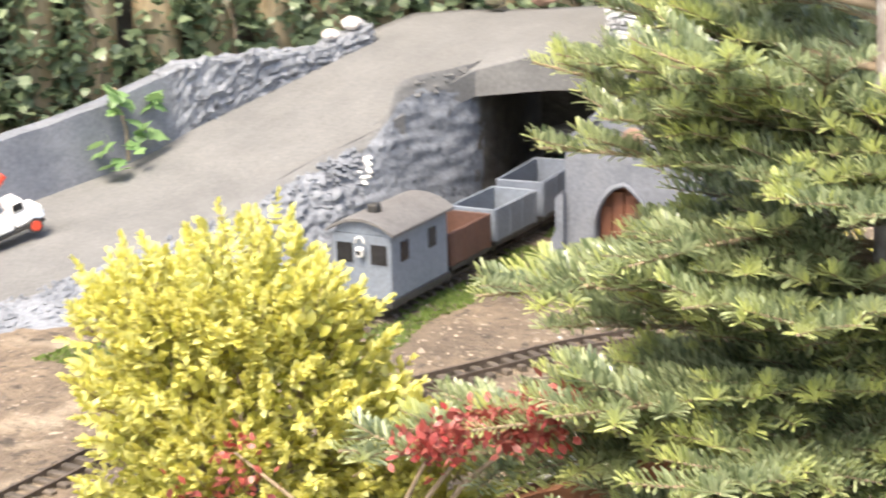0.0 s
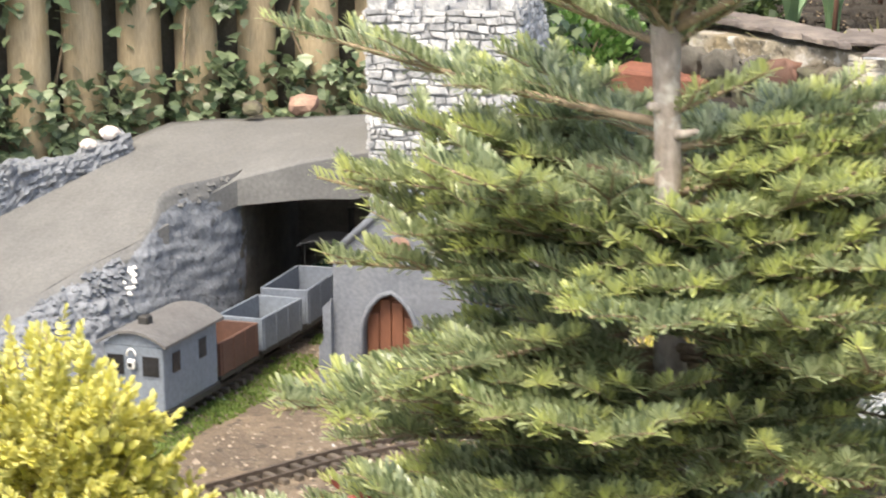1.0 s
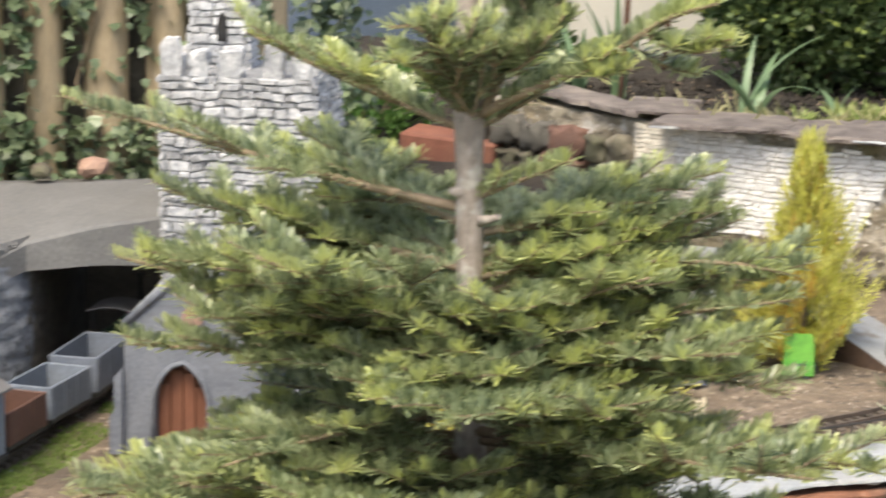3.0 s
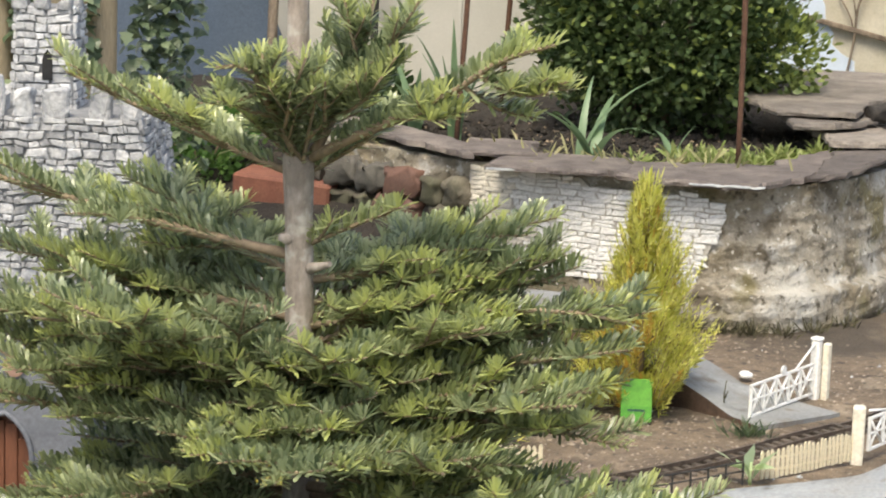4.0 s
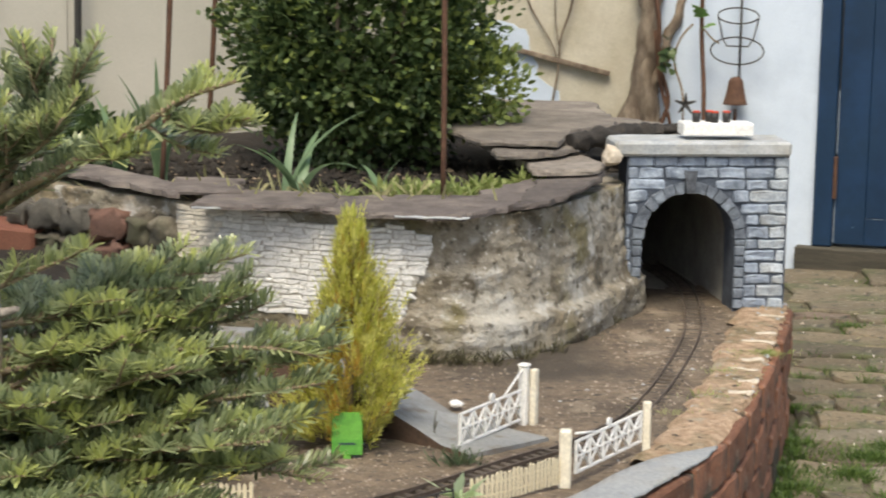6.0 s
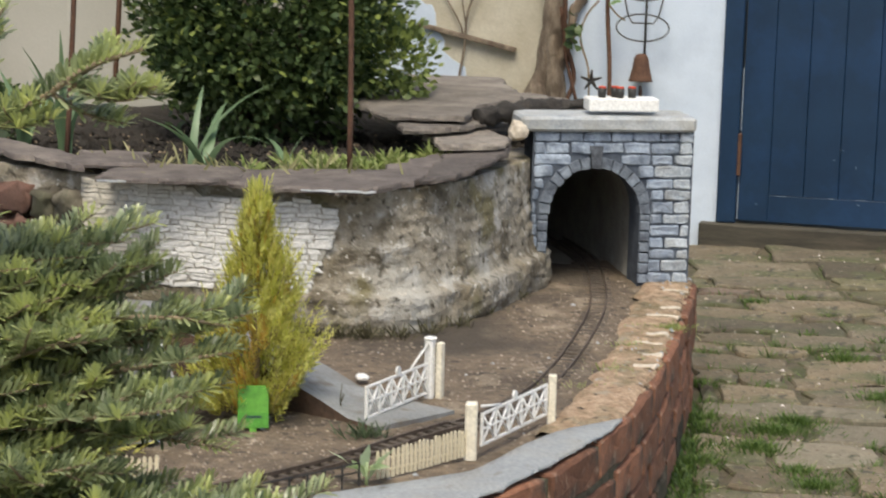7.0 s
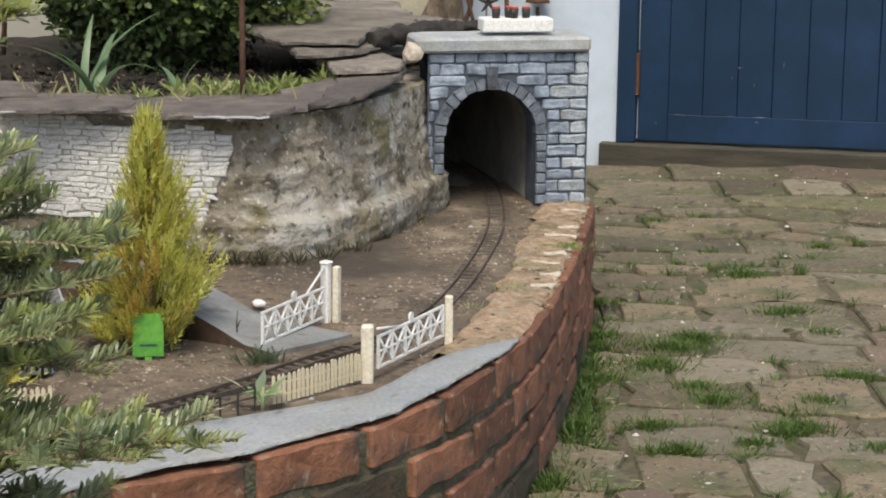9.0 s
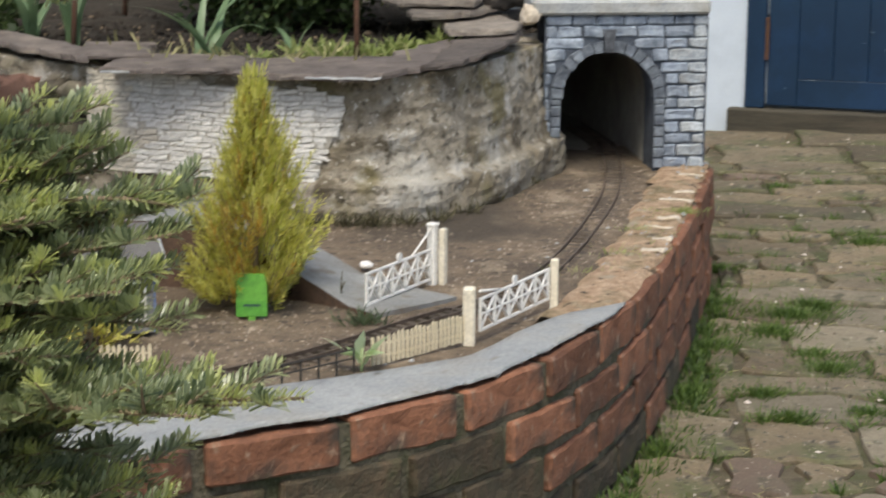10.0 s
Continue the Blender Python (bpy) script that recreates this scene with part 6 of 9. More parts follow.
# ---- tracks ----
def track(name, pts, label):
    th = thing(name, label, "railway track")
    line = spline([Vector(p) for p in pts], 0.01)
    for off in (-0.017, 0.017):
        bm = bmesh.new()
        L = offset2(line, off)
        rows = []
        for i, p in enumerate(L[::2]):
            q = L[min(2 * i + 1, len(L) - 1)]
            t = (L[min(2 * i + 1, len(L) - 1)] - L[max(2 * i - 1, 0)]).normalized()
            n = Vector((-t.y, t.x))
            sunk = 0.0042 if p.y > 3.75 and p.x > -0.5 else 0.0      # partly buried towards the tunnel
            zt = G + 0.0055 - sunk + 0.0008 * noise.noise(Vector((p.x * 6, p.y * 6, 8)))
            rows.append([bm.verts.new((*(p + n * w), z)) for w, z in ((-0.0018, zt - 0.006), (-0.0018, zt), (0.0018, zt), (0.0018, zt - 0.006))])
        for a, b in zip(rows, rows[1:]):
            for k in range(3):
                bm.faces.new((a[k], b[k], b[k + 1], a[k + 1]))
        bmesh.ops.recalc_face_normals(bm, faces=bm.faces)
        part("rail", bm, M_RAIL, th)
    bm = box_bm(-0.030, -0.005, -0.006, 0.032, 0.005, 0.003, 0.001)
    me = bpy.data.meshes.new("sleeper")
    bm.to_mesh(me); bm.free()
    me.materials.append(M_SLEEPER)
    for i in range(2, len(line) - 2, 2):
        t = (line[i + 1] - line[i - 1]).normalized()
        piece("sleeper", me, th, Matrix.Translation((line[i].x, line[i].y, G - 0.0025 - (0.0042 if line[i].y > 3.75 and line[i].x > -0.5 else 0.0) + 0.0036 * noise.noise(Vector((line[i].x * 9, line[i].y * 9, 3))))) @ Matrix.Rotation(math.atan2(t.y, t.x) - math.pi / 2, 4, 'Z'))
    return line


track("main_line", [(0.12, 5.75), (0.19, 5.45), (0.205, 5.1), (0.18, 4.7), (0.08, 4.12), (-0.03, 3.83), (-0.15, 3.65), (-0.24, 3.515), (-0.38, 3.34), (-0.74, 3.0), (-1.09, 2.655), (-1.22, 2.45), (-1.33, 2.2), (-1.38, 1.9)],
              "narrow gauge model track curving from the tunnel along the front")
track("branch_line", [(-1.50, 1.5), (-1.49, 2.0), (-1.48, 2.5), (-1.48, 2.8), (-1.485, 3.05), (-1.50, 3.25), (-1.54, 3.55), (-1.60, 3.8)],
              "narrow gauge model track passing under the bridge")

# ---- train ----
def wheelset(parent, xs, y0, r=0.011):
    for y in xs:
        for x in (-0.0175, 0.0175):
            bm = bmesh.new()
            tube(bm, [Vector((x - 0.003, y, y0 + r)), Vector((x + 0.003, y, y0 + r))], r, 14)
            part("wheel", bm, M_BLACK, parent)


def open_wagon(at, length, width, height, mat, label):
    w = thing("open_wagon", label, "wagon", "wagons of the train", at=at)
    h = width / 2
    L = length
    part("floor", box_bm(-h, -L / 2, 0.016, h, L / 2, 0.022), M_BLACK, w)
    for x in (-h, h - 0.004):
        part("side", box_bm(x, -L / 2, 0.0225, x + 0.004, L / 2, 0.022 + height, 0.0008), mat, w)
    for y in (-L / 2, L / 2 - 0.004):
        part("end", box_bm(-h + 0.0042, y, 0.0225, h - 0.0042, y + 0.004, 0.022 + height, 0.0008), mat, w)
    for x in (-h - 0.001, h):
        for k in range(4):
            y = -L / 2 + 0.006 + (L - 0.016) * k / 3
            part("strap", box_bm(x, y, 0.022, x + 0.001, y + 0.004, 0.0215 + height), mat, w)
    part("solebar", box_bm(-h + 0.012, -L / 2 - 0.006, 0.008, h - 0.012, L / 2 + 0.006, 0.0158), M_BLACK, w)
    wheelset(w, (-L * 0.28, L * 0.28), -0.002)
    return w


TZ = G + 0.009
open_wagon(pose(-1.479, 2.820, TZ), 0.128, 0.080, 0.050, M_BROWNWAGON, "open wagon with brown painted sides on the line")
open_wagon(pose(-1.480, 2.975, TZ, 0, 0, -1), 0.140, 0.078, 0.050, M_VAN, "grey open wagon with timber sides")
open_wagon(pose(-1.487, 3.150, TZ, 0, 0, 4), 0.165, 0.080, 0.056, M_WAGON, "pale grey open wagon behind the engine")

van = thing("brake_van", "grey brake van with arched roof and white lamp", "wagon", "wagons of the train", at=pose(-1.480, 2.655, TZ))
VW, VL, VH = 0.046, 0.082, 0.112
part("body", box_bm(-VW, -VL, 0.020, VW, VL, VH, 0.0015), M_VAN, van)
bm = bmesh.new()
arc_ = [(-0.054 + 0.108 * k / 12, VH + 0.019 * (1 - ((k - 6) / 6) ** 2)) for k in range(13)]
lo = [bm.verts.new((x, -VL - 0.008, z)) for x, z in arc_] + [bm.verts.new((x, -VL - 0.008, z + 0.004)) for x, z in arc_[::-1]]
hi = [bm.verts.new((v.co.x, VL + 0.008, v.co.z)) for v in lo]
n = len(lo)
bm.faces.new(lo); bm.faces.new(hi[::-1])
for i in range(n):
    bm.faces.new((lo[i], hi[i], hi[(i + 1) % n], lo[(i + 1) % n]))
bmesh.ops.recalc_face_normals(bm, faces=bm.faces)
part("roof", bm, M_VANROOF, van)
for y in (-VL - 0.0005, VL - 0.0035):
    bm = bmesh.new()
    pl_ = [(x * 0.85, z) for x, z in arc_]
    a_ = [bm.verts.new((x, y, z)) for x, z in pl_]
    b_ = [bm.verts.new((x, y + 0.004, z)) for x, z in pl_]
    bm.faces.new(a_); bm.faces.new(b_[::-1])
    part("end_gable", bm, M_VAN, van)
for x in (-0.027, 0.027):
    wf = part("window", box_bm(x - 0.0125, -VL - 0.0016, 0.070, x + 0.0125, -VL - 0.0006, 0.098), M_DARK, van)
    part("window_frame", box_bm(x - 0.0145, -VL - 0.0012, 0.068, x + 0.0145, -VL - 0.0004, 0.0695), M_VAN, wf)
for y in (-0.045, 0.035):
    part("window", box_bm(VW + 0.0004, y - 0.011, 0.070, VW + 0.0014, y + 0.011, 0.098), M_DARK, van)
lamp = part("lamp", box_bm(-0.0055, -VL - 0.010, 0.080, 0.0055, -VL - 0.0018, 0.094, 0.002), M_WHITE, van, "white tail lamp")
bm = bmesh.new()
tube(bm, [Vector((0.007 * math.cos(a), -VL - 0.006, 0.099 + 0.010 * math.sin(a))) for a in [math.pi * k / 8 for k in range(9)]], 0.0014, 5)
part("lamp_handle", bm, M_WHITE, lamp)
part("lamp_lens", box_bm(-0.003, -VL - 0.011, 0.084, 0.003, -VL - 0.0101, 0.090), M_DARK, lamp)
part("roof_vent", box_bm(-0.008, -0.052, VH + 0.020, 0.008, -0.036, VH + 0.034, 0.002), M_BLACK, van)
part("underframe", box_bm(-VW - 0.002, -VL - 0.004, 0.010, VW + 0.002, VL + 0.004, 0.0198, 0.001), M_BLACK, van)
wheelset(van, (-0.048, 0.048), -0.002)
part("buffer_beam", box_bm(-0.012, -VL - 0.016, 0.010, 0.012, -VL - 0.0045, 0.017, 0.001), M_BLACK, van)

loco = thing("steam_engine", "dark green model steam engine with grey cab roof and black chimney", "engine", at=pose(-1.515, 3.36, TZ, 0, 0, 7))
part("frame", box_bm(-0.034, -0.09, 0.012, 0.034, 0.10, 0.022, 0.001), M_BLACK, loco)
part("buffer_beam", box_bm(-0.036, -0.099, 0.006, 0.036, -0.0905, 0.026, 0.001), M_REDPAINT, loco, "bright red rear buffer beam")
part("front_beam", box_bm(-0.036, 0.1005, 0.006, 0.036, 0.106, 0.022, 0.001), M_REDPAINT, loco)
bm = bmesh.new()
tube(bm, [Vector((0, -0.02, 0.056)), Vector((0, 0.07, 0.056))], 0.021, 18)
part("boiler", bm, M_GREENLOCO, loco)
bm = bmesh.new()
tube(bm, [Vector((0, 0.0705, 0.056)), Vector((0, 0.097, 0.056))], 0.0225, 18)
part("smokebox", bm, M_BLACK, loco)
bm = bmesh.new()
tube(bm, [Vector((0, 0.082, 0.074)), Vector((0, 0.082, 0.128)), Vector((0, 0.082, 0.134))], [0.006, 0.0055, 0.008], 12)
part("chimney", bm, M_BLACK, loco)
bm = bmesh.new()
tube(bm, [Vector((0, 0.03, 0.073)), Vector((0, 0.03, 0.088)), Vector((0, 0.03, 0.094))], [0.010, 0.009, 0.003], 12)
part("dome", bm, M_REDPAINT, loco)
for x in (-0.034, 0.016):
    part("side_tank", box_bm(x, -0.018, 0.0225, x + 0.018, 0.05, 0.056, 0.002), M_GREENLOCO, loco)
part("cab_back", box_bm(-0.036, -0.09, 0.0225, 0.036, -0.086, 0.062, 0.001), M_GREENLOCO, loco)
for x in (-0.036, 0.033):
    part("cab_side", box_bm(x, -0.0855, 0.0225, x + 0.003, -0.025, 0.058, 0.001), M_GREENLOCO, loco)
for x, y in ((-0.034, -0.086), (0.032, -0.086), (-0.034, -0.028), (0.032, -0.028)):
    part("cab_pillar", box_bm(x, y, 0.0585, x + 0.002, y + 0.003, 0.104), M_BLACK, loco)
bm = bmesh.new()
ac = [(-0.042 + 0.084 * k / 10, 0.103 + 0.008 * (1 - ((k - 5) / 5) ** 2)) for k in range(11)]
lo = [bm.verts.new((x, -0.098, z)) for x, z in ac] + [bm.verts.new((x, -0.098, z + 0.002)) for x, z in ac[::-1]]
hi = [bm.verts.new((v.co.x, -0.018, v.co.z)) for v in lo]
bm.faces.new(lo); bm.faces.new(hi[::-1])
for i in range(22):
    bm.faces.new((lo[i], hi[i], hi[(i + 1) % 22], lo[(i + 1) % 22]))
bmesh.ops.recalc_face_normals(bm, faces=bm.faces)
part("cab_roof", bm, M_VANROOF, loco, "light grey cab roof")
wheelset(loco, (-0.055, 0.0, 0.055), -0.002, 0.013)

# ---- toy lorry on the road ----
lz = road_z(-0.655) + 0.006
lorry = thing("toy_lorry", "white and blue toy breakdown lorry with red jib and red wheels", "toy vehicle", at=Matrix.Translation(road_p(-0.675, 0.235, lz)) @ Matrix.Rotation(math.atan2(RU.y, RU.x), 4, 'Z') @ Matrix.Rotation(-math.atan(SLOPE) * 0.9, 4, 'Y'))
part("chassis", box_bm(-0.085, -0.022, 0.010, 0.045, 0.022, 0.017, 0.002), M_BLACK, lorry)
part("bed", box_bm(-0.085, -0.024, 0.0175, -0.005, 0.024, 0.036, 0.003), M_WHITE, lorry)
bm = box_bm(-0.003, -0.024, 0.0175, 0.046, 0.024, 0.040, 0.004)
part("bonnet", bm, M_WHITE, lorry)
part("cab", box_bm(-0.0025, -0.023, 0.0405, 0.022, 0.023, 0.060, 0.004), M_WHITE, lorry)
part("cab_window", box_bm(0.001, -0.0238, 0.044, 0.018, 0.0238, 0.055), M_DARK, lorry)
part("side_flash", box_bm(0.024, -0.0248, 0.020, 0.044, -0.0242, 0.030), M_BLUEWALL, lorry, "pale blue side flash")
bm = bmesh.new()
tube(bm, [Vector((-0.05, 0, 0.036)), Vector((-0.02, 0, 0.075)), Vector((0.012, 0, 0.098))], 0.006, 8)
tube(bm, [Vector((-0.02, 0, 0.036)), Vector((-0.018, 0, 0.075))], 0.004, 6)
part("jib", bm, M_REDPAINT, lorry, "red crane jib")
for x in (-0.06, 0.026):
    for y in (-0.024, 0.024):
        bm = bmesh.new()
        tube(bm, [Vector((x, y - 0.004, 0.012)), Vector((x, y + 0.004, 0.012))], 0.012, 16)
        wh = part("wheel", bm, M_BLACK, lorry)
        bm = bmesh.new()
        tube(bm, [Vector((x, y - 0.0048, 0.012)), Vector((x, y + 0.0048, 0.012))], 0.008, 14)
        part("hub", bm, M_REDPAINT, wh, "red wheel hub")

# ---- crossing gates, fences and the model lane ----
def crossing_gate(a, b, post_h, gate_h, lift, label, own_post=True):
    """A lattice gate that hangs from a post at a and reaches to b."""
    a, b = Vector((*a, 0)), Vector((*b, 0))
    L = (b - a).length
    ang = math.atan2(b.y - a.y, b.x - a.x)
    g = thing("crossing_gate", label, "gate", "level crossing gates", at=Matrix.Translation((a.x, a.y, G)) @ Matrix.Rotation(ang, 4, 'Z'))
    if own_post:
        post = part("post", box_bm(-0.011, -0.008, -0.01, 0.005, 0.008, post_h, 0.002), M_WHITE, g)
        part("post_cap", box_bm(-0.0125, -0.0095, post_h, 0.0065, 0.0095, post_h + 0.006, 0.002), M_WHITE, post)
        part("stop_post", box_bm(-0.020, 0.010, -0.01, -0.006, 0.022, post_h - 0.004, 0.002), M_CREAMPOST, g, "ivory stop post")
    z0, z1 = lift, lift + gate_h
    for z in (z0, z1 - 0.0045, (z0 + z1) / 2 - 0.001):
        t = 0.0045 if z != (z0 + z1) / 2 - 0.001 else 0.0028
        part("rail", box_bm(0.0055, -0.002, z, L, 0.002, z + t, 0.0006), M_WHITE, g)
    n = 5
    for k in range(n + 1):
        x = 0.008 + (L - 0.012) * k / n
        part("upright", box_bm(x - 0.002, -0.0027, z0, x + 0.002, 0.0027, z1, 0.0005), M_WHITE, g)
    for k in range(n):
        x0, x1 = 0.010 + (L - 0.012) * k / n, 0.006 + (L - 0.012) * (k + 1) / n
        for p, q in (((x0, z0 + 0.004), (x1, z1 - 0.004)), ((x0, z1 - 0.004), (x1, z0 + 0.004))):
            bm = bmesh.new()
            tube(bm, [Vector((p[0], 0, p[1])), Vector((q[0], 0, q[1]))], 0.0024, 5)
            part("brace", bm, M_WHITE, g)
    bm = bmesh.new()
    tube(bm, [Vector((L * 0.5, -0.002, z1 + 0.006)), Vector((L * 0.5, 0.002, z1 + 0.006))], 0.0075, 12)
    part("target", bm, M_WHITE, g)
    bm = bmesh.new()
    tube(bm, [Vector((0.004, 0, post_h - 0.004)), Vector((L * 0.3, 0, z1))], 0.0022, 5)
    part("stay", bm, M_WHITE, g)
    return g


crossing_gate((-0.140, 3.955), (-0.240, 3.745), 0.100, 0.058, 0.003, "white lattice level crossing gate standing open")
crossing_gate((-0.042, 3.560), (0.070, 3.795), 0.082, 0.056, 0.010, "white lattice level crossing gate beside the brick wall", False)
end_post = tagged(part("gate_post", box_bm(-0.007, -0.007, -0.01, 0.007, 0.007, 0.080, 0.002), M_CREAMPOST), "ivory square gate post", "post")
end_post.location = (0.079, 3.802, G)
main_post = tagged(part("gate_post", box_bm(-0.010, -0.010, -0.01, 0.010, 0.010, 0.088, 0.003), M_CREAMPOST), "thick ivory gate post at the end of the picket fence", "post")
main_post.location = (-0.056, 3.548, G)


def picket_fence(pts, height, spacing, label):
    line = spline([Vector(p) for p in pts], spacing)
    th = thing("picket_fence", label, "fence")
    bm = bmesh.new()
    w = 0.0031
    prof = [(-w, 0.0), (w, 0.0), (w, height - 0.004), (0, height), (-w, height - 0.004)]
    lo = [bm.verts.new((x, -0.001, z)) for x, z in prof]
    hi = [bm.verts.new((x, 0.001, z)) for x, z in prof]
    bm.faces.new(lo); bm.faces.new(hi[::-1])
    for i in range(5):
        bm.faces.new((lo[i], hi[i], hi[(i + 1) % 5], lo[(i + 1) % 5]))
    bmesh.ops.recalc_face_normals(bm, faces=bm.faces)
    me = bpy.data.meshes.new("picket")
    bm.to_mesh(me); bm.free()
    me.materials.append(M_IVORY)
    for i, p in enumerate(line):
        t = (line[min(i + 1, len(line) - 1)] - line[max(i - 1, 0)]).normalized()
        piece("picket", me, th, Matrix.Translation((p.x, p.y, G + R.uniform(-0.001, 0.001))) @ Matrix.Rotation(math.atan2(t.y, t.x), 4, 'Z') @ Matrix.Rotation(R.uniform(-0.03, 0.03), 4, 'Y') @ Matrix.Scale(R.uniform(0.95, 1.05), 4, (0, 0, 1)))
    for z in (0.012, height * 0.68):
        bm = bmesh.new()
        tube(bm, [Vector((p.x, p.y, G + z)) for p in offset2(line, 0.002)], 0.0016, 5)
        part("rail", bm, M_IVORY, th)


picket_fence([(-0.196, 3.385), (-0.155, 3.425), (-0.12, 3.467), (-0.085, 3.512), (-0.062, 3.540)], 0.046, 0.0090, "ivory plastic picket fence curving up to the gate post")
picket_fence([(-0.60, 3.30), (-0.565, 3.305), (-0.53, 3.315)], 0.045, 0.0085, "ivory picket fence in front of the model house")

rail_fence = thing("lineside_railing", "thin black post and rail fence beside the track", "fence")
pts = spline([Vector(p) for p in ((-0.62, 2.99), (-0.50, 3.105), (-0.36, 3.222), (-0.28, 3.30), (-0.205, 3.378))], 0.034)
for p in pts:
    piece_bm = box_bm(-0.0016, -0.0016, -0.004, 0.0016, 0.0016, 0.034, 0.0004)
    ob = part("post", piece_bm, M_BLACK, rail_fence)
    ob.location = (p.x, p.y, G)
for z in (0.018, 0.032):
    bm = bmesh.new()
    tube(bm, [Vector((p.x, p.y, G + z)) for p in pts], 0.0014, 5)
    part("rail", bm, M_BLACK, rail_fence)

# lane: smooth grey strip that comes down to the crossing
def lane_z(x):
    return min(0.415, G + 0.007 - 0.055 * max(0.0, x + 0.30) + 0.36 * max(0.0, -0.27 - x))
lane_l = spline([Vector(p) for p in ((-1.15, 3.80), (-0.85, 3.86), (-0.62, 3.885), (-0.44, 3.86), (-0.30, 3.765), (-0.215, 3.69))], 0.03)
lane_r = spline([Vector(p) for p in ((-1.20, 4.08), (-0.85, 4.16), (-0.58, 4.14), (-0.36, 4.055), (-0.20, 3.93), (-0.09, 3.86))], 0.03)
NN = 34
bm = bmesh.new()
rows = []
for k in range(NN):
    a = lane_l[round(k * (len(lane_l) - 1) / (NN - 1))]
    b = lane_r[round(k * (len(lane_r) - 1) / (NN - 1))]
    row = [bm.verts.new((a.x, a.y, G - 0.02))]
    for u in (0, 0.25, 0.5, 0.75, 1.0):
        p = a.lerp(b, u)
        row.append(bm.verts.new((p.x, p.y, lane_z(p.x) + 0.002 * noise.noise(Vector((p.x * 20, p.y * 20, 0))))))
    row.append(bm.verts.new((b.x, b.y, G - 0.02)))
    rows.append(row)
for r, s in zip(rows, rows[1:]):
    for k in range(6):
        bm.faces.new((r[k], s[k], s[k + 1], r[k + 1])).material_index = 1 if k in (0, 5) else 0
bm.faces.new(rows[-1])
bmesh.ops.recalc_face_normals(bm, faces=bm.faces)
lane = tagged(bm_object("lane", bm, [M_LANE, M_LANESIDE]), "smooth grey model lane sloping down to the crossing", "lane", kind="structure")

# slate strip on top of the brick wall; its edge has broken back from the brick faces
BROKEN = [(2.0, 0.0), (2.9, 0.004), (3.04, 0.010), (3.14, 0.024), (3.22, 0.026), (3.30, 0.014), (3.42, 0.027), (3.52, 0.028), (3.60, 0.016), (3.72, 0.004), (9.0, 0.0)]


def broken_back(y):
    for (y0, d0), (y1, d1) in zip(BROKEN, BROKEN[1:]):
        if y0 <= y <= y1:
            return d0 + (d1 - d0) * (y - y0) / (y1 - y0)
    return 0.0


outer = [p for p in wall_line if p.y < 3.80 and p.x > -1.0]
bm = bmesh.new()
rows = []
slate_in = spline([Vector(p) for p in ((-0.98, 2.42), (-0.72, 2.86), (-0.415, 3.165), (-0.27, 3.27), (-0.13, 3.365), (-0.062, 3.42), (-0.028, 3.47), (0.012, 3.56), (0.065, 3.66), (0.132, 3.74), (0.19, 3.795))], 0.01)
NN = 260
for k in range(NN):
    a = outer[round(k * (len(outer) - 1) / (NN - 1))]
    b = slate_in[round(k * (len(slate_in) - 1) / (NN - 1))]
    e = 0.012 * noise.noise(Vector((a.x * 9, a.y * 9, 1))) + 0.007 * noise.noise(Vector((a.x * 27, a.y * 27, 1))) + 0.004 * noise.noise(Vector((a.x * 120, a.y * 120, 1)))
    a2 = a + (b - a).normalized() * (0.002 + 0.6 * e + broken_back(a.y))
    gap = G + 0.004 - 0.016 * max(0.0, noise.noise(Vector((a.x * 30, a.y * 30, 6))) - 0.1)
    row = [bm.verts.new((a2.x + 0.006 * (b - a).normalized().x, a2.y + 0.006 * (b - a).normalized().y, gap))]
    for u in (0.0, 0.1, 0.4, 0.75, 1.0):
        p = a2.lerp(b, u)
        row.append(bm.verts.new((p.x, p.y, G + 0.0085 - (0.004 if u == 0 else 0.0) - 0.001 * u + 0.0025 * noise.noise(Vector((p.x * 14, p.y * 14, 2))))))
    row.append(bm.verts.new((b.x, b.y, G - 0.01)))
    rows.append(row)
for r, s in zip(rows, rows[1:]):
    for k in range(6):
        bm.faces.new((r[k], s[k], s[k + 1], r[k + 1])).smooth = k in (1, 2, 3, 4)
bm.faces.new(rows[-1]); bm.faces.new(rows[0][::-1])
bmesh.ops.recalc_face_normals(bm, faces=bm.faces)
strip = tagged(part("slate_coping_strip", bm, M_SLATE_BLUE), "smooth blue-grey cement strip with a broken edge on the brick wall", "coping", kind="structure")

# plant label
lab = thing("plant_label", "bright green plastic plant label pushed into the soil", "label", at=pose(-0.423, 3.668, G + 0.011, -14, 0, 8))
part("card", box_bm(-0.026, -0.001, -0.010, 0.026, 0.001, 0.062, 0.0008), M_LABEL, lab)
part("lower_band", box_bm(-0.0255, -0.0014, -0.009, 0.0255, -0.0011, 0.016), M_LEAFGREEN, lab, "darker green band")
part("printed_bar", box_bm(-0.014, -0.0019, 0.007, 0.014, -0.0015, 0.011), M_GREENLOCO, lab, "dark printed band")
part("spike", box_bm(-0.006, -0.001, -0.04, 0.006, 0.001, -0.0101), M_LABEL, lab)

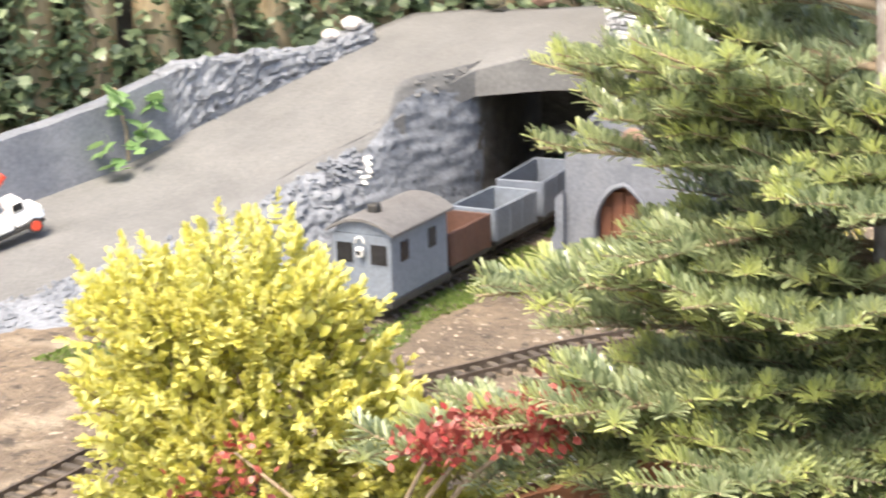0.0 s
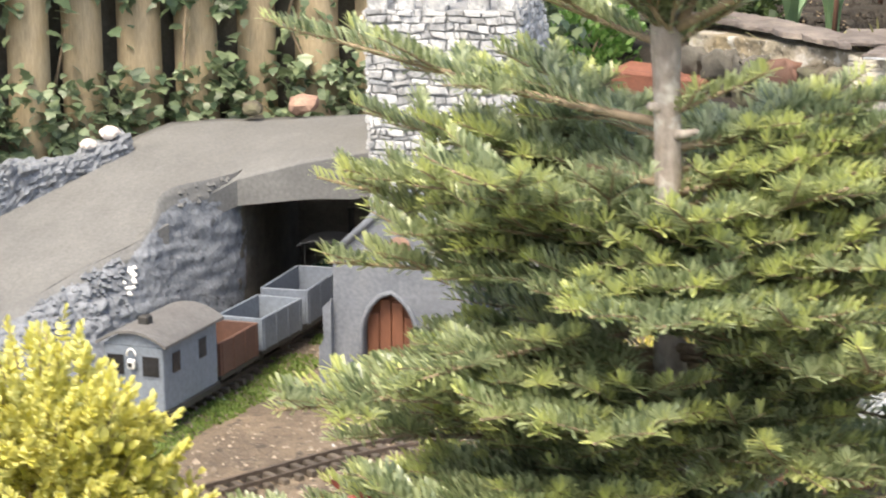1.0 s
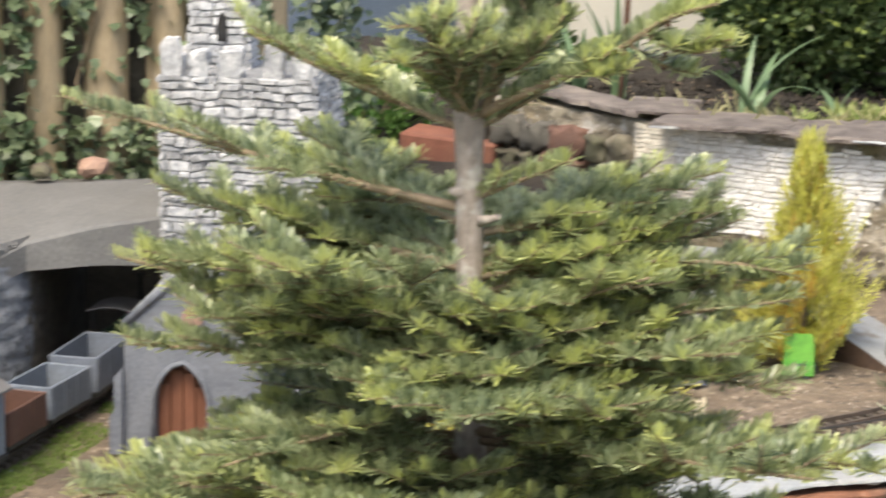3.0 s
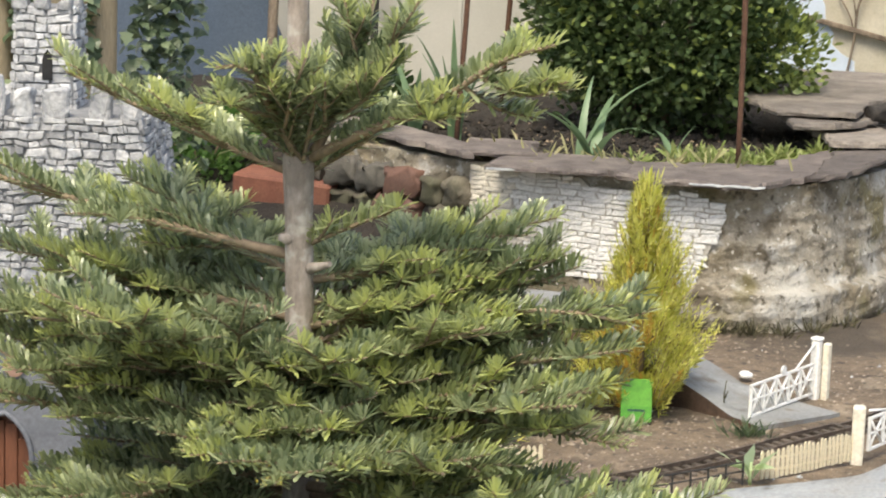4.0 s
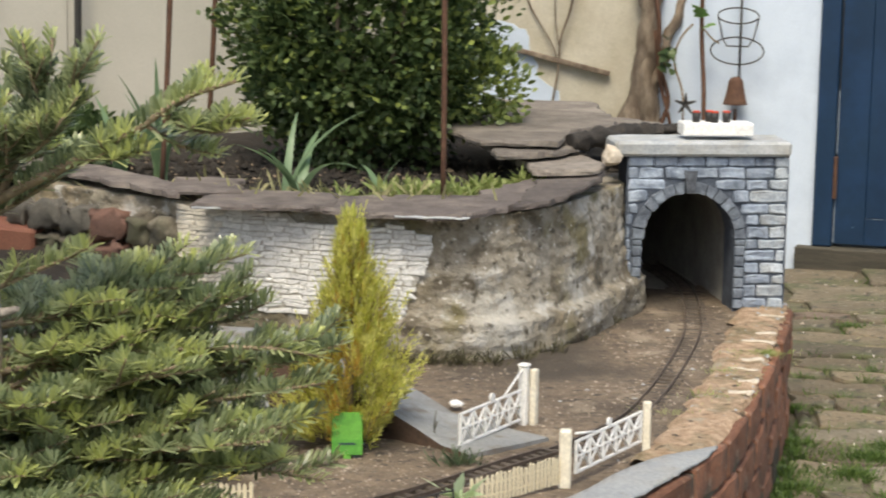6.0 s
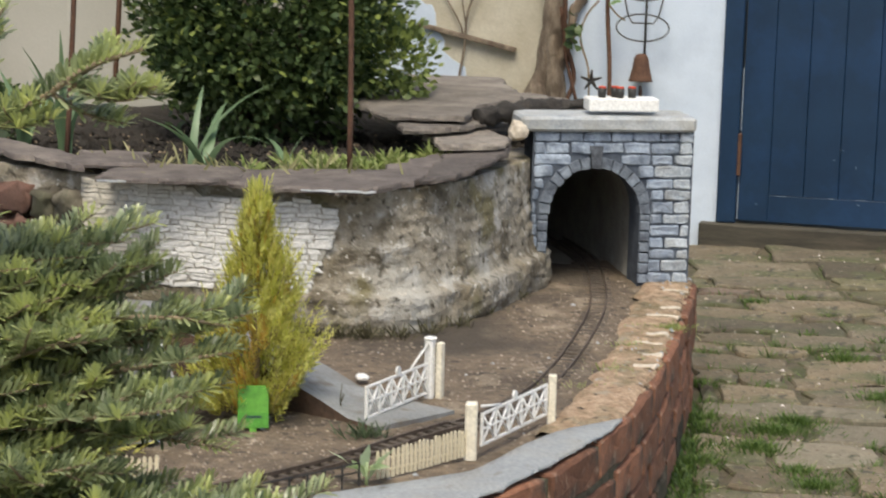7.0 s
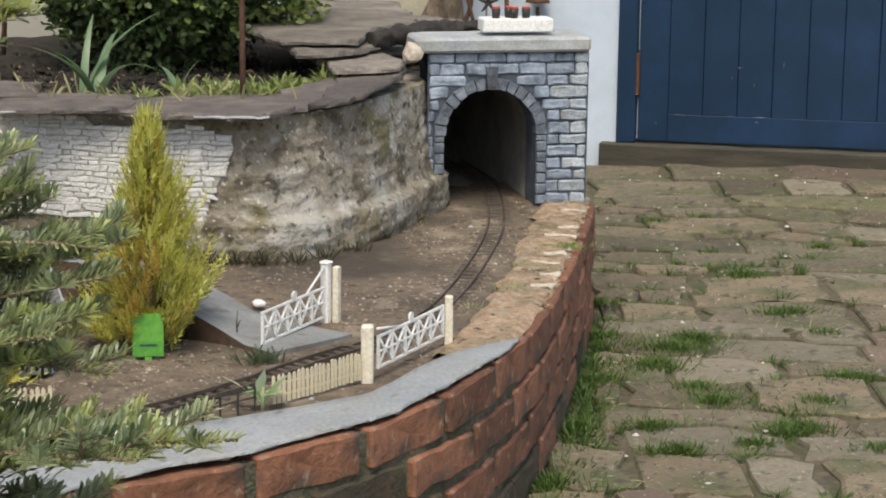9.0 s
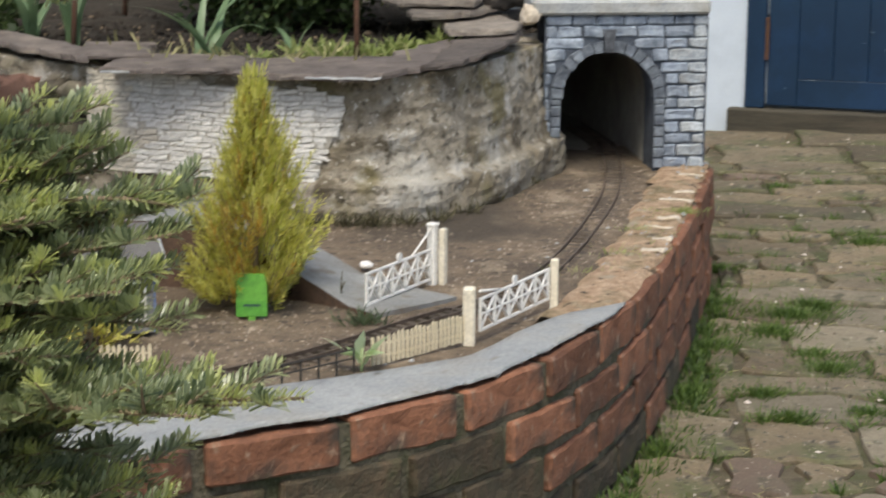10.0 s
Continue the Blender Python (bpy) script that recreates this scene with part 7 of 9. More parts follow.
# model house half hidden under the fir
hs = thing("model_house", "small model house with blue wall, white window frames and grey roof", "model house", at=pose(-0.615, 3.53, G, 0, 0, 28))
part("wall", box_bm(-0.14, -0.0, 0, 0.055, 0.12, 0.104, 0.001), M_HOUSEWALL, hs)
part("side_wall", box_bm(0.0555, 0.001, 0.0, 0.059, 0.119, 0.104), M_HUTBLUE, hs, "blue painted side wall")
bm = bmesh.new()
prof = [(-0.022, 0.104), (0.06, 0.165), (0.142, 0.104), (0.142, 0.109), (0.06, 0.171), (-0.022, 0.109)]
lo = [bm.verts.new((-0.155, y, z)) for y, z in prof]
hi = [bm.verts.new((0.072, y, z)) for y, z in prof]
bm.faces.new(lo); bm.faces.new(hi[::-1])
for i in range(6):
    bm.faces.new((lo[i], hi[i], hi[(i + 1) % 6], lo[(i + 1) % 6]))
bmesh.ops.recalc_face_normals(bm, faces=bm.faces)
roof_h = part("roof", bm, M_VANROOF, hs, "dull grey roof")
for ya, za, yb, zb in ((-0.024, 0.102, 0.06, 0.164), (0.144, 0.102, 0.06, 0.164)):
    bm = bmesh.new()
    tube(bm, [Vector((0.0745, ya, za + 0.005)), Vector((0.0745, yb, zb + 0.005))], 0.0026, 6)
    part("bargeboard", bm, M_CAP, roof_h, "pale bargeboard")
for x in (-0.10, -0.045, 0.022):
    w = part("window", box_bm(x - 0.017, -0.003, 0.025, x + 0.017, -0.0005, 0.085), M_DARK, hs)
    for x0, z0, x1, z1 in ((x - 0.019, 0.022, x - 0.015, 0.088), (x + 0.015, 0.022, x + 0.019, 0.088), (x - 0.0149, 0.022, x + 0.0149, 0.026), (x - 0.0149, 0.084, x + 0.0149, 0.088), (x - 0.0149, 0.053, x + 0.0149, 0.056)):
        part("frame_bar", box_bm(x0, -0.005, z0, x1, -0.0031, z1), M_WHITE, w)

# ---- coping slabs of the upper bed ----
def slab(poly, z, th, seed, label="thick weathered slate slab laid as coping", tilt=(0.0, 0.0), mat=None):
    """A rough flat stone: plan polygon with broken edges."""
    rr = random.Random(seed)
    pts = []
    n = len(poly)
    for i in range(n):
        a, b = Vector(poly[i]), Vector(poly[(i + 1) % n])
        k = max(2, int((b - a).length / 0.022))
        for j in range(k):
            p = a.lerp(b, j / k)
            pts.append(p + Vector((rr.uniform(-1, 1), rr.uniform(-1, 1))) * 0.006 + Vector((noise.noise(Vector((p.x * 22, p.y * 22, seed))), noise.noise(Vector((p.x * 22, p.y * 22, seed + 5)))) ) * 0.012)
    c = sum(pts, Vector((0, 0))) / len(pts)
    bm = bmesh.new()
    def zz(p, t):
        return z + t + tilt[0] * (p.x - c.x) + tilt[1] * (p.y - c.y) + 0.002 * noise.noise(Vector((p.x * 25, p.y * 25, seed)))
    lo = [bm.verts.new((p.x, p.y, zz(p, 0))) for p in pts]
    mid = [bm.verts.new((*(p + (p - c).normalized() * rr.uniform(-0.003, 0.004)), zz(p, th * 0.55))) for p in pts]
    hi = [bm.verts.new((*(p + (c - p).normalized() * 0.004), zz(p, th))) for p in pts]
    bm.faces.new(lo[::-1]); bm.faces.new(hi)
    m = len(pts)
    for A, B in ((lo, mid), (mid, hi)):
        for i in range(m):
            bm.faces.new((A[i], A[(i + 1) % m], B[(i + 1) % m], B[i]))
    bmesh.ops.recalc_face_normals(bm, faces=bm.faces)
    bmesh.ops.triangulate(bm, faces=[f for f in bm.faces if len(f.verts) > 4])
    ob = part("coping_slab", bm, mat or M_SLATE)
    return tagged(ob, label, "stone slab", "coping slabs of the upper bed")


tarc = [0.0]
for a_, b_ in zip(top_line, top_line[1:]):
    tarc.append(tarc[-1] + (b_ - a_).length)
RS = random.Random(31)
slab([(-1.36, 4.92), (-1.22, 4.86), (-1.06, 4.72), (-0.885, 4.56), (-0.905, 4.70), (-1.09, 4.90), (-1.27, 5.02)], 0.602, 0.012, 40, "dark slate coping slab strewn with soil", (0.0, 0.02))
slab([(-0.91, 4.595), (-0.76, 4.60), (-0.775, 4.76), (-0.92, 4.76)], 0.604, 0.011, 41, "small dark slate coping slab", (0.0, 0.03))
slab([(-0.84, 4.485), (-0.735, 4.475), (-0.55, 4.49), (-0.56, 4.66), (-0.75, 4.68), (-0.82, 4.62)], 0.592, 0.012, 42, "dark slate coping slab with a pale chipped edge", (0.0, 0.02))
slab([(-0.565, 4.475), (-0.465, 4.44), (-0.28, 4.435), (-0.245, 4.60), (-0.25, 4.70), (-0.405, 4.68), (-0.555, 4.64)], 0.589, 0.013, 43, "long weathered slate coping slab", (0.0, 0.02))
slab([(-0.29, 4.45), (-0.235, 4.50), (-0.165, 4.62), (-0.115, 4.78), (-0.155, 4.94), (-0.265, 4.75)], 0.594, 0.013, 44, "curved purple-grey slate coping slab", (0.02, 0.02))
slab([(-0.185, 4.545), (-0.115, 4.60), (-0.045, 4.80), (0.0, 5.00), (-0.02, 5.06), (-0.075, 5.07), (-0.15, 4.86)], 0.605, 0.012, 45, "purple-grey slate coping slab running up to the portal", (0.02, 0.03))
slab([(-0.20, 5.08), (-0.079, 5.22), (-0.012, 5.04), (-0.015, 4.92), (-0.15, 4.87)], 0.626, 0.014, 60, "grey slate slab stepping up beside the portal", (0.02, 0.0), M_SLATE_TAN)
slab([(-0.30, 5.201), (-0.193, 5.301), (-0.10, 5.26), (-0.058, 5.14), (-0.13, 5.02), (-0.242, 4.975)], 0.650, 0.013, 61, "reddish grey slate slab in the stack", (0.0, 0.02), M_SLATE_TAN)
slab([(-0.383, 5.27), (-0.325, 5.58), (-0.15, 5.66), (0.004, 5.60), (0.02, 5.40), (-0.08, 5.26), (-0.115, 5.06), (-0.29, 5.06)], 0.674, 0.012, 62, "large flat slate slab on the stack", (0.01, 0.02), M_SLATE_TAN)
slab([(-0.06, 5.42), (0.05, 5.36), (0.17, 5.33), (0.20, 5.50), (0.04, 5.66), (-0.06, 5.70)], 0.662, 0.011, 63, "large flat slate slab behind the portal", (0.0, 0.03), M_SLATE_TAN)
slab([(-0.30, 5.62), (-0.08, 5.72), (0.0, 5.74), (-0.04, 6.00), (-0.32, 6.00)], 0.66, 0.02, 64, "wide flat slate slab towards the wall", (0.0, 0.02), M_SLATE_TAN)
for x, y, w_ in ((-0.79, 4.478, 0.045), (-0.36, 4.432, 0.06), (-0.30, 4.433, 0.03)):
    bm = box_bm(-w_, -0.004, -0.002, w_, 0.004, 0.002, 0.0008)
    bmesh.ops.subdivide_edges(bm, edges=[e for e in bm.edges if e.calc_length() > 0.02], cuts=5)
    rough(bm, 0.003, 60, x * 10)
    ob = tagged(part("slate_flake", bm, M_CAP), "pale flake of slate broken from a coping edge", "stone flake")
    ob.location = (x, y, 0.5935)
for k, (x, y, zz_) in enumerate(((-0.10, 4.98, 0.592), (-0.16, 5.14, 0.605), (-0.19, 5.35, 0.62), (0.05, 5.5, 0.62))):
    rock("packing_stone", "dark packing stone under the slabs", (x, y, zz_), 0.055, M_RUBBLE, 8.0 + k, 0.5)

log = thing("charred_log", "dark rotten log lying beside the portal cap", "log")
bm = bmesh.new()
pts = [Vector((-0.085, 5.13, 0.674)), Vector((-0.03, 5.18, 0.676)), Vector((0.04, 5.23, 0.682)), Vector((0.12, 5.27, 0.690)), Vector((0.17, 5.29, 0.694))]
fine_pts = spline(pts, 0.008)
tube(bm, fine_pts, [0.012 + 0.013 * math.sin(math.pi * min(1.0, 0.12 + k / (len(fine_pts) - 1))) for k in range(len(fine_pts))], 18)
for v in bm.verts:
    v.co += noise.noise_vector(v.co * 38) * 0.010 + noise.noise_vector(v.co * 110) * 0.004
part("wood", bm, material("charred_wood", (0.016, 0.014, 0.012), (0.045, 0.038, 0.032), 40, 0.9, bump=0.9), log)

# ---- stone-faced patch on the retaining wall ----
patch = tagged(new("stone_facing"), "whitewashed miniature stone facing with a broken edge on the render", "wall facing", kind="structure")
front = offset2(top_line, -0.014)
idx = [i for i, p in enumerate(front) if -0.895 < p.x < -0.347]


def low(x):
    return (0.372 if x < -0.405 else 0.385 + (x + 0.405) * 2.3) + 0.010 * noise.noise(Vector((x * 30, 0, 0)))


def top(x):
    return (0.574 if x < -0.648 else 0.560 if x < -0.43 else 0.564 - 0.28 * (x + 0.43)) + 0.006 * noise.noise(Vector((x * 45, 3, 0)))


quads, bmq = [], bmesh.new()
for a, b in zip(idx[::2], idx[2::2]):
    p, q = front[a], front[b]
    quads.append(((p.x, p.y - 0.001, low(p.x)), (q.x, q.y - 0.001, low(q.x)), (q.x, q.y - 0.001, top(q.x)), (p.x, p.y - 0.001, top(p.x))))
    vs = [bmq.verts.new(v) for v in quads[-1]] + [bmq.verts.new((v[0], v[1] + 0.03, v[2])) for v in quads[-1]]
    for f in ((0, 1, 2, 3), (3, 2, 6, 7), (0, 4, 5, 1), (0, 3, 7, 4), (1, 5, 6, 2)):
        bmq.faces.new([vs[i] for i in f])
bmesh.ops.remove_doubles(bmq, verts=bmq.verts, dist=0.0005)
bmesh.ops.recalc_face_normals(bmq, faces=bmq.faces)
part("mortar_bed", bmq, M_FACEJOINT, patch)


face_x, face_y = [q[0][0] for q in quads], [q[0][1] for q in quads]
flat_v, flat_f = stones_on([((-0.893, 0, 0.360), (-0.349, 0, 0.360), (-0.349, 0, 0.580), (-0.893, 0, 0.580))], 0.027, 0.0104, 0.0030, 44, 0.7, 0.0062)
all_stones = [Vector((v.x, v.y + float(np.interp(v.x, face_x, face_y)), v.z)) for v in flat_v], flat_f
def bare(c):
    return c.x + 0.10 * noise.noise(c * 9) + 0.04 * noise.noise(c * 40) < -0.765
flat_v, flat_f = all_stones
stone_f = flat_f[:9]                       # every stone has the same faces on its twelve points
for k in range(0, len(flat_v), 12):
    c = sum(flat_v[k:k + 12], Vector()) / 12
    if low(c.x) - 0.003 < c.z < top(c.x) + 0.002:
        me = bpy.data.meshes.new("stone")
        me.from_pydata([tuple(v - c) for v in flat_v[k:k + 12]], [], stone_f)
        me.materials.append(M_TANSTONE if bare(c) else M_WHITESTONE)
        piece("stone", me, patch, Matrix.Translation(c))

# rubble under the slabs at the bed's end
rubble = tagged(new("rubble_end"), "rough rubble of stones and a broken brick under the slabs", "wall", kind="structure")
RR = random.Random(9)
for row in range(4):
    s_ = 0.0
    zc = 0.325 + row * 0.065
    while s_ < 0.44:
        w = RR.uniform(0.05, 0.10)
        p, t = on_line(top_line, tarc, s_ + w / 2)
        q = p - Vector((-t.y, t.x)) * 0.012
        bm = box_bm(-w / 2, -0.03, -0.030, w / 2, 0.03, 0.030, 0.006)
        bmesh.ops.subdivide_edges(bm, edges=[e for e in bm.edges if e.calc_length() > 0.03], cuts=5)
        for f in bm.faces:
            f.smooth = True
        for v in bm.verts:
            v.co += noise.noise_vector(v.co * 38 + Vector((s_ * 19, row * 3, 0))) * 0.018
        redk = row > 1 and 0.22 < s_ < 0.31
        ob = part("stone", bm, M_DULLRED if redk else RR.choice((M_RUBBLE, M_RUBBLE, M_RUBBLE, M_RUBBLE, M_DARKSTONE, M_TANRUBBLE)), rubble)
        ob.matrix_basis = Matrix.Translation((q.x, q.y, zc)) @ Matrix.Rotation(math.atan2(t.y, t.x) + RR.uniform(-0.3, 0.3), 4, 'Z') @ Matrix.Rotation(RR.uniform(-0.35, 0.35), 4, 'Y')
        s_ += w + RR.uniform(0.0, 0.02)

# bank of soil beside the tower
bm = bmesh.new()
grid = {}
for i in range(-56, -26):
    for j in range(100, 136):
        x, y = i * 0.04, j * 0.04
        u = max(0.0, min(1.0, (y - 4.35 + 0.25 * (x + 1.3)) / 0.75))
        grid[i, j] = bm.verts.new((x, y, 0.285 + 0.27 * u * u * (3 - 2 * u) + 0.012 * noise.noise(Vector((x * 9, y * 9, 5)))))
for (i, j), v in grid.items():
    q = [grid.get(k) for k in ((i, j), (i + 1, j), (i + 1, j + 1), (i, j + 1))]
    if all(q):
        bm.faces.new(q).smooth = True
bank = tagged(part("soil_bank", bm, M_DARKSOIL), "dark soil bank behind the castle tower", "soil", kind="structure")
bm = box_bm(-0.115, -0.05, 0, 0.115, 0.05, 0.068, 0.006)
rough(bm, 0.004, 30)
ob = tagged(part("loose_brick", bm, M_TERRACOTTA), "orange-red brick lying on the soil bank", "brick")
ob.matrix_world = pose(-1.345, 4.83, 0.432, 4, 3, -8)
gp = thing("ferny_plant", "fresh green ferny plant on the soil bank", "plant")
seeds = []
leaf_cloud(seeds, 1700, (-1.555, 4.92, 0.545), (0.135, 0.11, 0.105), 0.020, 0.25, 5, 0.8, 0.3)
blades("leaves", L_FERN, gp, seeds, OVAL)
bm = bmesh.new()
for k in range(8):
    a = k * 0.8
    tube(bm, [Vector((-1.58, 4.92, 0.44)), Vector((-1.58 + 0.08 * math.cos(a), 4.92 + 0.07 * math.sin(a), 0.56))], 0.002, 4)
part("stem_tangle", bm, M_TWIG, gp)
dp = thing("dark_shrub", "dark leafy shrub at the end of the upper bed", "shrub")
seeds = []
leaf_cloud(seeds, 1500, (-1.28, 5.12, 0.62), (0.16, 0.12, 0.12), 0.026, 0.25, 5, 0.5, 0.3)
blades("leaves", L_BOX, dp, seeds, OVAL)
for k, (x, y, zz_, r_) in enumerate(((-1.05, 4.62, 0.33, 0.04), (-1.15, 4.66, 0.35, 0.05), (-0.98, 4.60, 0.33, 0.035), (-1.22, 4.6, 0.34, 0.04))):
    rock("fallen_stone", "mossy stone at the foot of the rubble", (x, y, zz_), r_, M_RUBBLE, 20.0 + k, 0.7)

# ---- irises, weeds and rods on the upper bed ----
def iris(at, n, height, spread, label, seed, arch_=0.5):
    rr = random.Random(seed)
    th = thing("iris_plant", label, "plant", "irises of the upper bed")
    for k in range(n):
        a = rr.uniform(0, 6.28)
        d = Vector((math.cos(a), math.sin(a), 0))
        h = height * rr.uniform(0.7, 1.1)
        bend = spread * rr.uniform(0.3, 1.2)
        bm = bmesh.new()
        rows = []
        side = Vector((-d.y, d.x, 0)) * (0.0108 * rr.uniform(0.8, 1.2))
        base = Vector(at) + d * 0.008
        for i in range(9):
            u = i / 8
            p = base + d * (bend * u ** 1.7) + UP * (h * (u - arch_ * bend / max(h, 0.01) * 0.5 * u ** 3))
            w = side * (1 - u ** 2.2) + side * 0.05
            c = d * 0.003 * (1 - u)
            rows.append([bm.verts.new(p - w), bm.verts.new(p - c), bm.verts.new(p + w)])
        for r, s in zip(rows, rows[1:]):
            for j in range(2):
                bm.faces.new((r[j], r[j + 1], s[j + 1], s[j])).smooth = True
        part("leaf", bm, L_IRIS, th)
    return th


iris((-0.655, 4.76, 0.575), 5, 0.20, 0.34, "iris with arching grey-green sword leaves", 3)
iris((-0.69, 4.79, 0.575), 2, 0.27, 0.16, "iris with leaning grey-green leaves", 4)
iris((-1.00, 4.98, 0.575), 8, 0.27, 0.10, "tall iris clump beside the rusty rod", 5)
iris((-1.10, 5.02, 0.575), 6, 0.20, 0.18, "iris clump with spreading leaves", 6)
iris((-0.50, 4.90, 0.575), 3, 0.10, 0.12, "small iris with arching leaves", 7)


def tuft(name, label, centres, n, height, mat, spread, seed, category="weeds", kind="stuff", width=STRAP):
    rr = random.Random(seed)
    seeds = []
    for c, rad, m in centres:
        for _ in range(int(n * m)):
            a = rr.uniform(0, 6.28)
            q = abs(rr.gauss(0, 0.62 * rad)) * (1 + 0.9 * noise.noise(Vector((math.cos(a) * 1.6 + c[0] * 9, math.sin(a) * 1.6 + c[1] * 9, 0.5))))
            p = Vector(c) + Vector((math.cos(a) * q * 1.25, math.sin(a) * q * 0.9, 0))
            d = UP + Vector((math.cos(a), math.sin(a), 0)) * rr.uniform(0, spread) + Vector((rr.uniform(-1, 1), rr.uniform(-1, 1), 0)) * spread * 0.6
            seeds.append((p, d, rr.uniform(-1.5, 1.5), height * rr.uniform(0.5, 1.2), 0.0))
    th = tagged(new(name), label, category, kind=kind)
    blades("blades", mat, th, seeds, width)
    return th


tuft("weeds", "low bright weeds growing between the slabs", [((-0.47, 4.85, 0.575), 0.05, 0.25), ((-0.40, 4.78, 0.575), 0.04, 0.3), ((-0.32, 4.80, 0.578), 0.06, 1.0), ((-0.38, 4.84, 0.578), 0.05, 0.7), ((-0.26, 4.88, 0.58), 0.035, 1.2), ((-0.56, 4.70, 0.578), 0.04, 0.3), ((-0.18, 4.98, 0.585), 0.03, 0.5)], 150, 0.046, L_WEED, 1.5, 5, width=[(0, 0.05, 0), (0.4, 0.085, 0.05), (0.8, 0.06, 0.03), (1.0, 0, -0.06)])
tuft("dry_grass", "pale dry grass blades on the dark soil", [((-0.60, 4.72, 0.578), 0.12, 1), ((-0.85, 4.78, 0.578), 0.14, 1), ((-0.40, 4.72, 0.58), 0.08, 1), ((-0.75, 4.66, 0.58), 0.10, 1), ((-0.5, 4.66, 0.58), 0.08, 1.2)], 30, 0.07, L_STRAW, 2.2, 6)


def rod(x, y, z0, z1, r, label, lean=(0.0, 0.0), mat=None):
    th = thing("plant_stake", label, "stake")
    bm = bmesh.new()
    n = 8
    tube(bm, [Vector((x + lean[0] * k / n, y + lean[1] * k / n, z0 + (z1 - z0) * k / n)) + Vector((math.sin(k) * 0.0012, 0, 0)) for k in range(n + 1)], r, 8)
    part("bar", bm, mat or M_RUST, th)


rod(-0.345, 4.735, 0.54, 1.75, 0.0062, "rusty steel rod standing in the upper bed", (-0.012, 0))
rod(-0.975, 4.86, 0.54, 1.75, 0.0062, "rusty steel rod leaning in the upper bed", (0.055, 0))
rod(-1.005, 5.60, 0.54, 1.75, 0.0070, "dark rusty rod near the wall", (0.06, 0))
rod(-1.70, 5.93, 0.54, 1.75, 0.014, "dark timber stake near the wall", (0.03, 0), M_VINE)
rod(-1.42, 5.96, 0.54, 1.75, 0.010, "dark thin stake near the wall", (0.01, 0), M_BLACK)

# ---- features of the house wall ----
def wall_panel(name, poly, d, mat, label, category="painted patch", m=None):
    bm = bmesh.new()
    lo = [bm.verts.new((x, -d, z)) for x, z in poly]
    hi = [bm.verts.new((x, -d + 0.0035, z)) for x, z in poly]
    bm.faces.new(lo); bm.faces.new(hi[::-1])
    n = len(poly)
    for i in range(n):
        bm.faces.new((lo[i], hi[i], hi[(i + 1) % n], lo[(i + 1) % n]))
    bmesh.ops.recalc_face_normals(bm, faces=bm.faces)
    ob = part(name, bm, mat)
    ob.matrix_world = m or house_m @ Matrix.Diagonal((0.95, 1, 1, 1))
    return tagged(ob, label, category, kind="structure")


def blob(pts, seed, amp=0.02):
    rr = random.Random(seed)
    out = []
    for i in range(len(pts)):
        a, b = Vector(pts[i]), Vector(pts[(i + 1) % len(pts)])
        for k in range(6):
            p = a.lerp(b, k / 6)
            out.append((p.x + rr.uniform(-amp, amp), p.y + rr.uniform(-amp, amp)))
    return out


wall_panel("wall_patch", blob([(-1.325, 0.45), (-0.66, 0.45), (-0.56, 0.9), (-0.46, 1.4), (-0.40, 2.4), (-1.325, 2.4)], 3, 0.012), 0.004, M_CREAM, "bare cream render where the blue paint has worn off")
wall_panel("wall_patch", blob([(-1.28, 0.40), (-0.78, 0.40), (-0.84, 0.50), (-0.97, 0.60), (-1.01, 0.76), (-1.20, 0.82), (-1.30, 0.66)], 5, 0.012), 0.008, M_BLUEWALL, "pale blue paint left on the render")
panel_m = pose(0, 6.02, 0)
wall_panel("wall_board", [(-2.60, 0.3), (-1.60, 0.3), (-1.67, 0.65), (-1.775, 0.9), (-1.90, 1.2), (-1.98, 2.2), (-2.60, 2.2)], 0.008, M_GREYBLUE, "slate blue painted board with a slanting edge", m=panel_m)
for x in (-1.47, -1.20, -0.72):
    wall_panel("wall_batten", [(x, 0.3), (x + 0.010, 0.3), (x + 0.010, 2.2), (x, 2.2)], 0.006, M_PANEL, "cream cover strip on the boards", "batten", m=panel_m)
post = part("corner_post", box_bm(-0.418, 6.01, 0.1, -0.385, 6.11, 2.3, 0.003), M_BLACK)
tagged(post, "dark painted corner post on the wall", "post", kind="structure")
ob = part("timber_rail", box_bm(-1.10, -0.03, 0.0, -0.75, -0.012, 0.016, 0.002), M_VINE)
ob.matrix_world = house_m @ pose(0.075, 0, 0.668) @ pose(-0.75, 0, -0.05, 0, 12, 0) @ pose(0.75, 0, 0.0)
tagged(ob, "weathered thin timber strip nailed to the wall", "timber strip")

vine = thing("old_vine", "thick gnarled brown vine trunk against the wall", "vine")
for seed_, (dx, r0) in enumerate(((0.0, 0.045), (0.05, 0.035), (0.09, 0.022))):
    bm = bmesh.new()
    pts = [Vector((0.06 + dx + 0.03 * math.sin(k * 0.9 + seed_ * 2) + 0.018 * k, 7.55 + 0.02 * math.cos(k + seed_), 0.42 + 0.13 * k)) for k in range(10)]
    pts = spline(pts, 0.02)
    tube(bm, pts, [r0 * (1 - 0.45 * k / len(pts)) for k in range(len(pts))], 18)
    for v in bm.verts:
        v.co += noise.noise_vector(v.co * 14 + Vector((seed_, 0, 0))) * 0.014 + noise.noise_vector(v.co * 45 + Vector((seed_, 0, 0))) * 0.006
    part("trunk", bm, M_VINE, vine)
